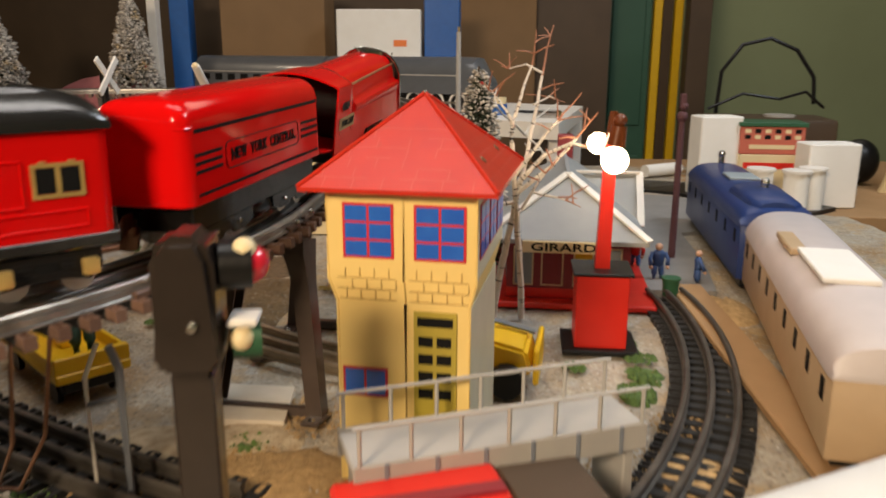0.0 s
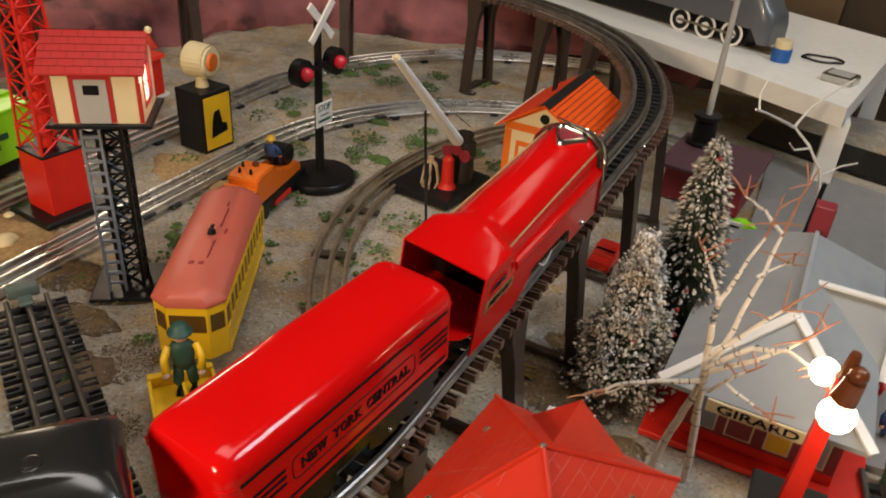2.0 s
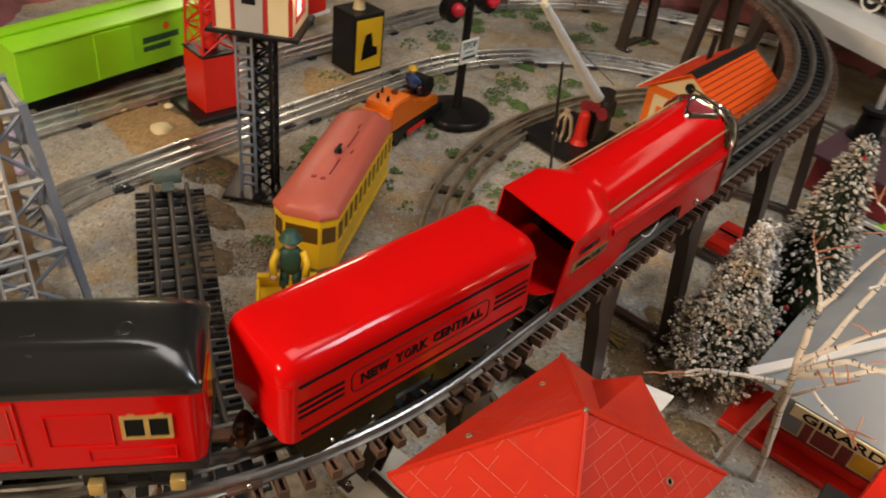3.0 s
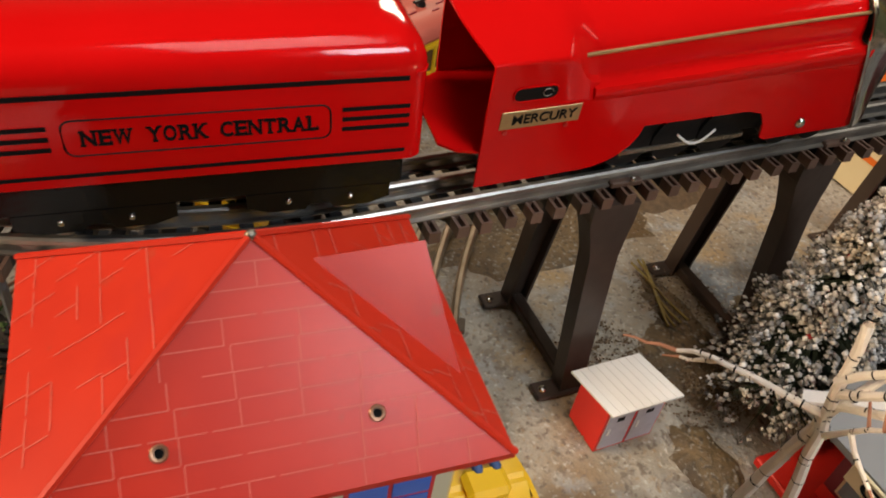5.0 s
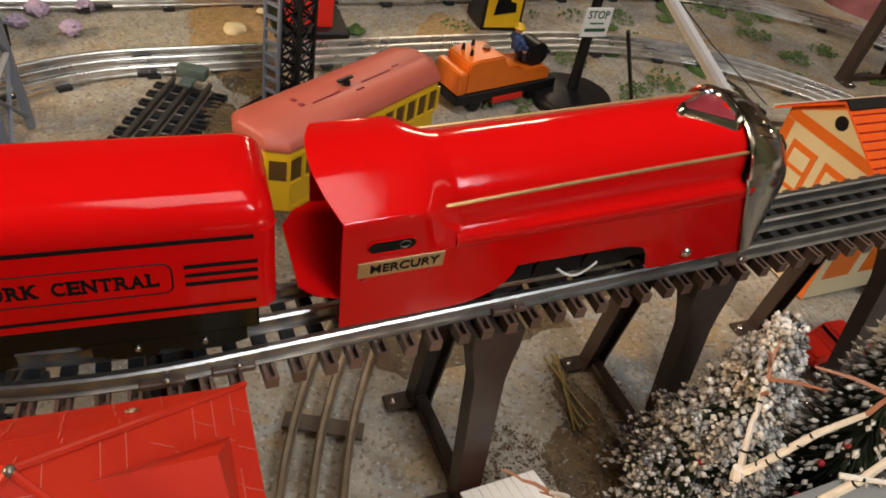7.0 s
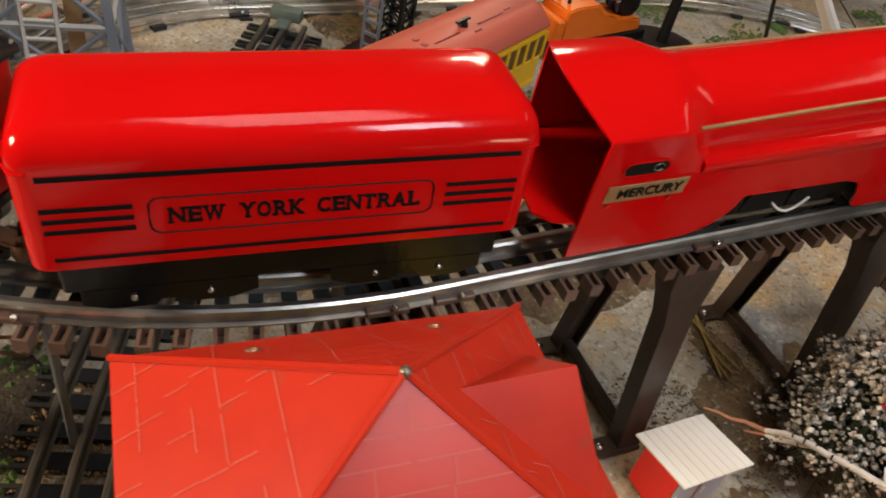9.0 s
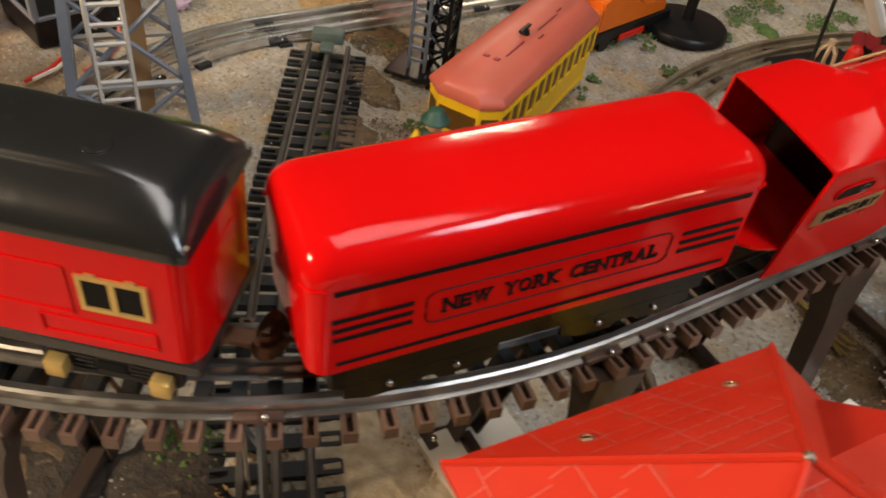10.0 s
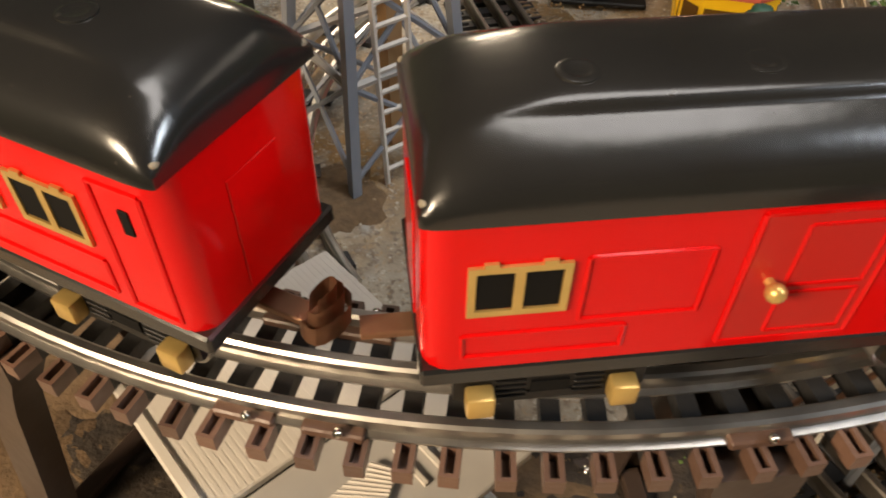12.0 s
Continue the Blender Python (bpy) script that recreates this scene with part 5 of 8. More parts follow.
sh = thing("shanty_tower", "cream and red tin shanty house on a black lattice post", "tower", pose(-0.427, 0.627, -0.001, 0, 0, 33) @ Matrix.Scale(1.04, 4))
part("base_plate", box(B(), -0.036, -0.032, 0, 0.036, 0.03, 0.004, 0.001), DARK, sh)
for sx in (-1, 1):
    for sy in (-1, 1):
        part("post", box(B(), sx * 0.0098 - 0.0016, sy * 0.0098 - 0.0016, 0.004, sx * 0.0098 + 0.0016, sy * 0.0098 + 0.0016, 0.172), DARK, sh)
part("lattice", lattice(B(), 0.01, 0.01, 0.006, 0.17, 10, 0.0012), DARK, sh)
lad = B()
for sx in (-1, 1):
    box(lad, -0.012 + sx * 0.0072 - 0.0011, -0.019, 0.004, -0.012 + sx * 0.0072 + 0.0011, -0.016, 0.174)
for k in range(15):
    box(lad, -0.0192, -0.0188, 0.012 + 0.0112 * k, -0.0048, -0.0164, 0.0145 + 0.0112 * k)
part("ladder", lad, BLUEGREY, sh, "dark grey ladder")
part("floor_plate", box(B(), -0.041, -0.034, 0.172, 0.041, 0.033, 0.1755, 0.0008), DARK, sh)
bm = B()
prism(bm, [(-0.029, 0.1755), (0.029, 0.1755), (0.029, 0.222), (0.0, 0.2405), (-0.029, 0.222)], "x", -0.035, 0.035)
part("wall", bm, CREAM, sh)
bm = B()
for sy in (1, -1):
    a = [(0.0, 0.2435), (0.0365 * sy, 0.2195), (0.0365 * sy, 0.2178), (0.0, 0.2412)]
    prism(bm, a, "x", -0.0405, 0.0405)
roof = part("roof", bm, SHANTYRED, sh, "deep red tin roof printed with bricks")
for r in range(6):
    k0, k1 = r / 6, (r + 1) / 6
    for sy in (1, -1):
        bm = B()
        for k in (k0,):
            y0, z0 = 0.0365 * sy * k, 0.2437 - 0.024 * k
            box(bm, -0.0404, y0 - 0.0003, z0 - 0.0001, 0.0404, y0 + 0.0003, z0 + 0.0002)
        for j in range(7):
            x = -0.036 + 0.0118 * j + (0.0059 if r % 2 else 0)
            ya, yb, za, zb = 0.0365 * sy * k0, 0.0365 * sy * k1, 0.2438 - 0.024 * k0, 0.2438 - 0.024 * k1
            vs = [bm.verts.new(p) for p in ((x, ya, za), (x + 0.0005, ya, za), (x + 0.0005, yb, zb), (x, yb, zb))]
            bm.faces.new(vs)
        tagged(part("printed_brickwork", bm, SHANTYLINE, roof), kind="stuff")
# front: red framed grey door with a dark light
part("door_frame", box(B(), -0.0185, -0.0296, 0.176, 0.0135, -0.0292, 0.2165), SHANTYRED, sh)
dr = part("door", box(B(), -0.0145, -0.0301, 0.176, 0.0095, -0.0297, 0.2125), GREYPLASTIC, sh, "pale grey door with small dark light")
part("door_light", box(B(), -0.0085, -0.0304, 0.2, 0.0035, -0.0302, 0.208), VOID, dr)
for x in (-0.0352, 0.0317):
    part("corner_board", box(B(), x, -0.0296, 0.176, x + 0.0035, -0.0292, 0.221), SHANTYRED, sh)
w = part("window", box(B(), 0.0352, -0.018, 0.184, 0.0356, 0.016, 0.226), LENS, sh, "lit red-framed window")
for i in range(2):
    for j in range(2):
        part("pane", box(B(), 0.0357, -0.0145 + 0.0145 * i, 0.19 + 0.0145 * j, 0.036, -0.003 + 0.0145 * i, 0.2025 + 0.0145 * j), GLOW if i == 0 else LENS, w)
part("finial", ball(B(), (0.041, 0, 0.2445), 0.003, 10, 8), CREAM, sh)
bulb = bpy.data.lights.new("shanty_bulb", "POINT")
bulb.energy, bulb.color, bulb.shadow_soft_size = 0.05, (1.0, 0.5, 0.3), 0.006
o = new("shanty_bulb", bulb)
o.matrix_world = pose(-0.427, 0.627, -0.001, 0, 0, 33) @ Matrix.Translation((0.047, -0.004, 0.213))

# ---------------------------------------------------------------- red floodlight tower, beacon, crossing signal

ft = thing("floodlight_tower", "red tin lattice floodlight tower on a red box base", "tower", pose(-0.606, 0.703, -0.001, 0, 0, 80))
part("base_plate", box(B(), -0.041, -0.037, 0, 0.041, 0.037, 0.008, 0.002), DARK, ft)
part("box", box(B(), -0.0235, -0.0235, 0.008, 0.0235, 0.0235, 0.076, 0.0008), BRIGHTRED, ft)
part("cap", box(B(), -0.0245, -0.0245, 0.076, 0.0245, 0.0245, 0.079, 0.0008), DARK, ft)
for sx in (-1, 1):
    for sy in (-1, 1):
        part("post", tube(B(), [(sx * 0.021, sy * 0.021, 0.079), (sx * 0.012, sy * 0.012, 0.31)], 0.0018, 5), BRIGHTRED, ft)
part("lattice", lattice(B(), 0.021, 0.012, 0.079, 0.31, 9, 0.0011), BRIGHTRED, ft)
part("inner_tube", cyl(B(), (0, 0, 0.079), (0, 0, 0.31), 0.008, n=10), BRIGHTRED, ft)

bc = thing("beacon_lamp", "cream beacon lamp with red lens on a black and yellow box", "beacon", pose(-0.586, 0.936, -0.001, 0, 0, 82) @ Matrix.Scale(1.1, 4))
part("box", box(B(), -0.024, -0.022, 0, 0.024, 0.022, 0.076, 0.001), DARK, bc)
pn = part("poster", box(B(), -0.0205, -0.0226, 0.004, 0.0205, -0.0221, 0.07), YELLOW, bc, "yellow poster with black engine drawing")
pic = B()
prism(pic, [(-0.012, 0.018), (0.014, 0.022), (0.013, 0.032), (0.006, 0.034), (0.003, 0.052), (-0.006, 0.05), (-0.01, 0.036)], "y", -0.0229, -0.0226)
part("drawing", pic, VOID, pn)
part("stem", cyl(B(), (0, 0, 0.076), (0, 0, 0.09), 0.008, 0.006, 12), CREAM, bc)
bm = cyl(B(), (-0.003, 0.014, 0.108), (0.004, -0.016, 0.108), 0.0215, 0.0195, 24)
bmesh.ops.bevel(bm, geom=bm.edges[:], offset=0.003, segments=2, affect="EDGES")
part("lamp_head", bm, CREAM, bc)
part("lens", cyl(B(), (0.0035, -0.0155, 0.108), (0.0045, -0.0185, 0.108), 0.0115, 0.01, 20), ORANGE, bc, "orange-red round lens")

xs = thing("crossing_signal", "black cast crossing signal with red lamps and white crossbuck", "signal", pose(-0.399, 0.926, -0.001, 0, 0, 84))
part("base", loft(B(), [[(r * math.cos(a), r * math.sin(a), z) for a in (2 * math.pi * i / 32 for i in range(32))] for z, r in ((0, 0.046), (0.005, 0.0455), (0.008, 0.043), (0.0095, 0.03), (0.012, 0.012))]), DARK, xs)
part("mast", cyl(B(), (0, 0, 0.01), (0, 0, 0.205), 0.006, 0.0045, 12), DARK, xs)
sg = part("stop_board", box(B(), -0.016, -0.0085, 0.075, 0.016, -0.007, 0.106, 0.0006), WHITE, xs, "white board with faded lettering")
lettering("letters", "STOP", 0.0085, DKGREEN, sg, pose(0, -0.0088, 0.0985, 90, 0, 0), width=0.024)
part("text_bar", box(B(), -0.008, -0.0089, 0.089, 0.008, -0.0086, 0.0905), DKGREEN, sg)
part("text_bar", box(B(), -0.012, -0.0089, 0.081, 0.012, -0.0086, 0.0845), DKGREEN, sg)
part("lamp_bar", cyl(B(), (-0.035, 0, 0.148), (0.035, 0, 0.148), 0.0035, n=8), DARK, xs)
for sx in (-1, 1):
    hd = part("lamp_head", cyl(B(), (sx * 0.032, -0.006, 0.148), (sx * 0.032, 0.006, 0.148), 0.0165, n=24), DARK, xs)
    part("lens", ball(B(), (sx * 0.032, -0.009, 0.148), 0.0085, 16, 10), LENS, hd)
for a in (45, -45):
    bm = box(B(), -0.03, -0.0015, -0.0045, 0.03, 0.0015, 0.0045, 0.0005)
    c = part("crossbuck_board", bm, WHITE, xs)
    c.matrix_basis = pose(0, -0.007 + 0.0016 * (a > 0), 0.203, 0, a, 0)

# ---------------------------------------------------------------- crane and orange depot

cr = thing("boom_crane", "black and red toy crane with a long cream boom", "crane", pose(-0.255, 0.985, -0.001, 0, 0, -10))
part("base", box(B(), -0.045, -0.052, 0, 0.045, 0.052, 0.012, 0.002), DARK, cr)
bm = cyl(B(), (0.019, -0.014, 0.012), (0.019, -0.014, 0.018), 0.012, 0.0085, 14)
cyl(bm, (0.019, -0.014, 0.018), (0.019, -0.014, 0.05), 0.0085, 0.007, 14)
cyl(bm, (0.019, -0.014, 0.05), (0.019, -0.014, 0.054), 0.007, 0.004, 14)
part("cab", bm, BRIGHTRED, cr, "bright red control column")
bm = B()
cyl(bm, (0.02, 0.018, 0.012), (0.02, 0.018, 0.075), 0.016, 0.012, 12)
box(bm, 0.008, 0.004, 0.04, 0.034, 0.03, 0.066, 0.004)
part("winch", bm, BROWNBLACK, cr)
for k in range(3):
    part("gear", cyl(B(), (0.006 + 0.013 * k, 0.001, 0.052 + 0.006 * (k % 2)), (0.006 + 0.013 * k, 0.0035, 0.052 + 0.006 * (k % 2)), 0.008, n=14), MAROON, cr)
m_inv = pose(-0.255, 0.985, -0.001, 0, 0, -10).inverted()
b0, b1 = m_inv @ Vector((-0.236, 0.985, 0.068)), m_inv @ Vector((-0.238, 0.812, 0.217))
q = (b1 - b0).to_track_quat("Z", "Y")
boom = B()
rings = []
for p, w in ((b0, 0.0085), (b0.lerp(b1, 0.5), 0.0065), (b1, 0.0045)):
    rings.append([p + q @ Vector((w * math.cos(a), 0.85 * w * math.sin(a), 0)) for a in (math.pi * k / 5 for k in range(10))])
loft(boom, rings)
part("boom", boom, PAPER, cr, "cream tapering boom")
part("pulley", ball(B(), b1, 0.0035, 8, 6), CREAM, cr)
grab = part("grab", cyl(B(), (0.002, -0.028, 0.047), (0.002, -0.028, 0.053), 0.004, n=10), TAN, cr, "tan claw grab")
for k in range(6):
    a = math.pi * 2 * k / 6
    bm = tube(B(), [(0.002, -0.028, 0.05), (0.002 + 0.008 * math.cos(a), -0.028 + 0.008 * math.sin(a), 0.042), (0.002 + 0.012 * math.cos(a), -0.028 + 0.012 * math.sin(a), 0.02), (0.002 + 0.008 * math.cos(a), -0.028 + 0.008 * math.sin(a), 0.012)], 0.0016, 5)
    part("claw", bm, TAN, grab)
cable = tube(B(), [b1, b1.lerp(Vector((0.02, 0.03, 0.08)), 0.5) + Vector((0, 0, -0.004)), Vector((0.02, 0.03, 0.08))], 0.0005, 4)
part("cable", cable, DARK, cr)
rod = thing("lamp_rod", "thin black leaning rod standing on the ground", "post", pose(-0.228, 0.885, -0.001))
part("shaft", cyl(B(), (0, 0, 0), (0.045, -0.12, 0.19), 0.0018, 0.0014, 6), DARK, rod)
part("foot", cyl(B(), (0, 0, 0), (0, 0, 0.003), 0.005, n=10), DARK, rod)


def gable_house(m, name, label, w, l, ze, zr, wall, roofm, ov=0.006):
    """A box with a pitched roof; the ridge runs along local y."""
    h = thing(name, label, "building", m)
    part("wall", prism(B(), [(-w, 0), (w, 0), (w, ze), (0, zr - 0.002), (-w, ze)], "y", -l, l), wall, h)
    slope = (zr - ze) / w
    for s in (1, -1):
        e = ze - ov * slope
        part("roof_slab", prism(B(), [(0, zr), (s * (w + ov), e), (s * (w + ov), e - 0.0016), (0, zr - 0.002)], "y", -l - ov, l + ov), roofm, h)
    return h


DW, DL, DE, DR = 0.046, 0.066, 0.127, 0.157
dp = gable_house(pose(-0.112, 1.006, -0.001, 0, 0, -4), "orange_depot", "orange lithographed tin depot with black ridge and cream gable", DW, DL, DE, DR, CREAM, ORANGEROOF, 0.009)
part("ridge_cap", prism(B(), [(-0.0068, DR - 0.0036), (0.0, DR + 0.0008), (0.0068, DR - 0.0036), (0.0068, DR - 0.0026), (0.0, DR + 0.002), (-0.0068, DR - 0.0026)], "y", -0.0755, 0.0755), DARK, dp)
part("vent", cyl(B(), (-0.024, 0.024, DR - 0.018), (-0.024, 0.024, DR + 0.012), 0.0032, n=10), DARK, dp)
slope = (DR - DE) / DW
for s in (1, -1):
    for r in range(8):
        x = s * (0.0095 + 0.0058 * r)
        part("shingle_course", box(B(), x - 0.0005, -0.0745, DR - slope * abs(x) - 0.0006, x + 0.0005, 0.0745, DR - slope * abs(x) + 0.0007), SHANTYRED, dp)
    part("eave_strip", prism(B(), [(s * 0.0545, DE - 0.0076), (s * 0.0562, DE - 0.0076), (s * 0.0562, DE - 0.0046), (s * 0.0545, DE - 0.0046)], "y", -0.0752, 0.0752), TOWERCREAM, dp)
# printed gable end: cream triangle with a dark eye, orange bands below and down the corners
y = -DL
def print_on(nm, outline, mt, k=1):
    return part(nm, prism(B(), outline, "y", y - 0.0005 * k, y - 0.0005 * (k - 1)), mt, dp)
print_on("eave_band", [(-DW, DE - 0.009), (DW, DE - 0.009), (DW, DE), (-DW, DE)], ORANGE)
print_on("rake_band", [(-DW, DE), (-DW + 0.008, DE), (0, DR - 0.0075), (DW - 0.008, DE), (DW, DE), (0, DR - 0.0022)], ORANGE)
part("gable_eye", cyl(B(), (0, y, DE + 0.011), (0, y - 0.001, DE + 0.011), 0.0056, n=18), DARK, dp)
for s in (1, -1):
    print_on("corner_band", [(s * DW, 0), (s * DW, DE - 0.0095), (s * (DW - 0.0085), DE - 0.0095), (s * (DW - 0.0085), 0)], ORANGE)
    print_on("window_frame", [(s * 0.004, 0.03), (s * 0.004, DE - 0.021), (s * 0.031, DE - 0.021), (s * 0.031, 0.03)], ORANGE)
    pane = print_on("window", [(s * 0.0085, 0.036), (s * 0.0085, DE - 0.027), (s * 0.0265, DE - 0.027), (s * 0.0265, 0.036)], CREAM, 2)
    for k in range(3):
        part("window_bar", box(B(), min(s * 0.0085, s * 0.0265), y - 0.0014, DE - 0.043 - 0.016 * k, max(s * 0.0085, s * 0.0265), y - 0.001, DE - 0.0395 - 0.016 * k), ORANGE, pane)
for yy in (-0.042, 0.0, 0.042):
    part("side_panel", box(B(), DW, yy - 0.015, 0.02, DW + 0.0006, yy + 0.015, DE - 0.02), ORANGE, dp)

# ---------------------------------------------------------------- station with grey roof

st = thing("girard_station", "maroon tin station with grey hipped roof and white trim", "building", pose(0.169, 0.757, -0.001, 0, 0, -4))
part("platform", box(B(), -0.089, -0.108, 0, 0.08, 0.15, 0.006, 0.001), BRIGHTRED, st)
part("wall", box(B(), -0.06, -0.092, 0.006, 0.055, 0.115, 0.07), MAROON, st)
bm = B()
E = [(-0.082, -0.118, 0.069), (0.068, -0.118, 0.069), (0.068, 0.165, 0.069), (-0.082, 0.165, 0.069)]
R0, R1 = (-0.004, -0.052, 0.1195), (-0.004, 0.1, 0.1195)
v = [bm.verts.new(p) for p in E] + [bm.verts.new(R0), bm.verts.new(R1)]
lo = [bm.verts.new((x, y, z - 0.004)) for x, y, z in E]
for f in ((v[0], v[1], v[4]), (v[1], v[2], v[5], v[4]), (v[2], v[3], v[5]), (v[3], v[0], v[4], v[5])):
    bm.faces.new(f)
for i in range(4):
    bm.faces.new((lo[i], lo[(i + 1) % 4], v[(i + 1) % 4], v[i]))
bm.faces.new(lo)
rf = part("roof", bm, GREYROOF, st, "grey hipped roof with white hip strips", smooth=False)


def strip(bm, p, q, w, up=0.0012):
    p, q = Vector(p) + Vector((0, 0, up)), Vector(q) + Vector((0, 0, up))
    d = (q - p).normalized()
    s = d.cross(Vector((0, 0, 1))).normalized() * w
    n = s.cross(d).normalized() * 0.001
    loft(bm, [[a + s + n, a - s + n, a - s - n, a + s - n] for a in (p, q)])
    return bm


for a, b in ((E[0], R0), (E[1], R0)):
    part("hip_strip", strip(B(), a, b, 0.0042), WHITE, rf)
part("ridge_strip", strip(B(), R0, R1, 0.0018), GREYROOF, rf)
# side gable with white fascia on the track side
bm = B()
prism(bm, [(-0.012, 0.062), (0.062, 0.062), (0.025, 0.108)], "x", 0.0, 0.072)
part("side_gable", bm, GREYROOF, rf, smooth=False)
for a, b in (((0.0725, -0.015, 0.062), (0.0725, 0.025, 0.111)), ((0.0725, 0.065, 0.062), (0.0725, 0.025, 0.111)), ((0.0, 0.025, 0.111), (0.0725, 0.025, 0.111))):
    part("fascia", strip(B(), a, b, 0.0035, 0.0), WHITE, rf)
sb = part("name_board", box(B(), -0.045, -0.1205, 0.0575, 0.03, -0.1185, 0.0685, 0.0004), CREAM, st, "cream name board under the eave")
lettering("letters", "GIRARD", 0.0072, VOID, sb, pose(-0.008, -0.1207, 0.0628, 90, 0, 0), width=0.058, bold=0.0002)
for x0, x1, mt in ((-0.052, -0.036, GREYBLUE), (-0.026, -0.008, MAROON), (0.004, 0.02, YELLOW), (0.03, 0.046, GREYBLUE)):
    part("window", box(B(), x0, -0.0928, 0.02, x1, -0.0921, 0.055), mt, st)
    part("window_frame", box(B(), x0 - 0.0015, -0.0924, 0.0185, x1 + 0.0015, -0.0919, 0.0565), CREAM, st)
part("red_band", box(B(), -0.0605, -0.0925, 0.007, 0.0555, -0.0915, 0.016), BRIGHTRED, st)
for k in range(4):
    part("window", box(B(), -0.0612, -0.075 + 0.045 * k, 0.02, -0.0601, -0.05 + 0.045 * k, 0.055), GREYBLUE, st)
part("chimney", box(B(), -0.012, 0.112, 0.1, 0.006, 0.13, 0.14, 0.001), MAROON, st, "dark red brick chimney")
bm = ball(B(), (0.02, 0.155, 0.082), 0.01, 8, 6)

# ---------------------------------------------------------------- red lamp standard with lit bulbs

lp = thing("lamp_standard", "bright red post on a red box with lit bulbs", "lamp", pose(0.176, 0.563, -0.001, 0, 0, -3))
part("base_plate", box(B(), -0.03, -0.026, 0, 0.03, 0.026, 0.004, 0.001), DARK, lp)
part("box", box(B(), -0.0205, -0.0195, 0.004, 0.0205, 0.0195, 0.064, 0.0008), BRIGHTRED, lp)
part("lid", box(B(), -0.0235, -0.0225, 0.064, 0.0235, 0.0225, 0.0665, 0.0007), DARK, lp)
bm = B()
loft(bm, [[(sx * h + 0.001 * k, sy * h, z) for sx, sy in ((-1, -1), (1, -1), (1, 1), (-1, 1))] for k, (z, h) in enumerate(((0.0665, 0.0058), (0.12, 0.005), (0.172, 0.0045)))])
part("post", bm, BRIGHTRED, lp)
part("cap", cyl(B(), (0.003, 0, 0.172), (0.003, 0, 0.19), 0.0055, 0.003, 8), AMBER, lp)
bm = cyl(B(), (0.004, -0.012, 0.165), (0.006, -0.012, 0.18), 0.0075, 0.006, 14)
ball(bm, (0.0065, -0.012, 0.184), 0.0055, 10, 8)
part("insulator", bm, AMBER, lp, "amber-brown ribbed insulator")
part("bulb", ball(B(), (0.004, -0.012, 0.154), 0.0105, 18, 12), BULB, lp, "lit round bulb")
part("bulb", ball(B(), (-0.007, 0.012, 0.164), 0.0085, 16, 10), BULB, lp)
for p, e in (((0.181, 0.549, 0.153), 0.28), ((0.169, 0.577, 0.163), 0.12)):
    d = bpy.data.lights.new("bulb_light", "POINT")
    d.energy, d.color, d.shadow_soft_size = e, (1.0, 0.72, 0.42), 0.0115
    o = new("bulb_light", d)
    o.location = p

# ---------------------------------------------------------------- outhouse

oh = thing("outhouse", "small red outhouse with white sloping slatted roof", "shed", pose(0.022, 0.594, -0.001, 0, 0, -3))
part("wall", prism(B(), [(-0.0125, 0), (0.0125, 0), (0.0125, 0.036), (-0.0125, 0.031)], "y", -0.019, 0.019), BRIGHTRED, oh)
for y0 in (-0.0175, 0.0012):
    d = part("door", box(B(), 0.0125, y0, 0.002, 0.0131, y0 + 0.0165, 0.032), LAVENDER, oh, "weathered lavender door")
    part("moon_cut", box(B(), 0.0131, y0 + 0.006, 0.024, 0.0133, y0 + 0.0105, 0.027), VOID, d)
    part("handle", box(B(), 0.0131, y0 + 0.002, 0.014, 0.0136, y0 + 0.0035, 0.019), WHITE, d)
for k in range(9):
    a = -0.0225 + 0.005 * k
    part("roof_slat", prism(B(), [(-0.019, 0.0305), (0.0185, 0.0385), (0.0185, 0.0398), (-0.019, 0.0318)], "y", a, a + 0.00475), PAPER, oh, smooth=False)

# ---------------------------------------------------------------- trees


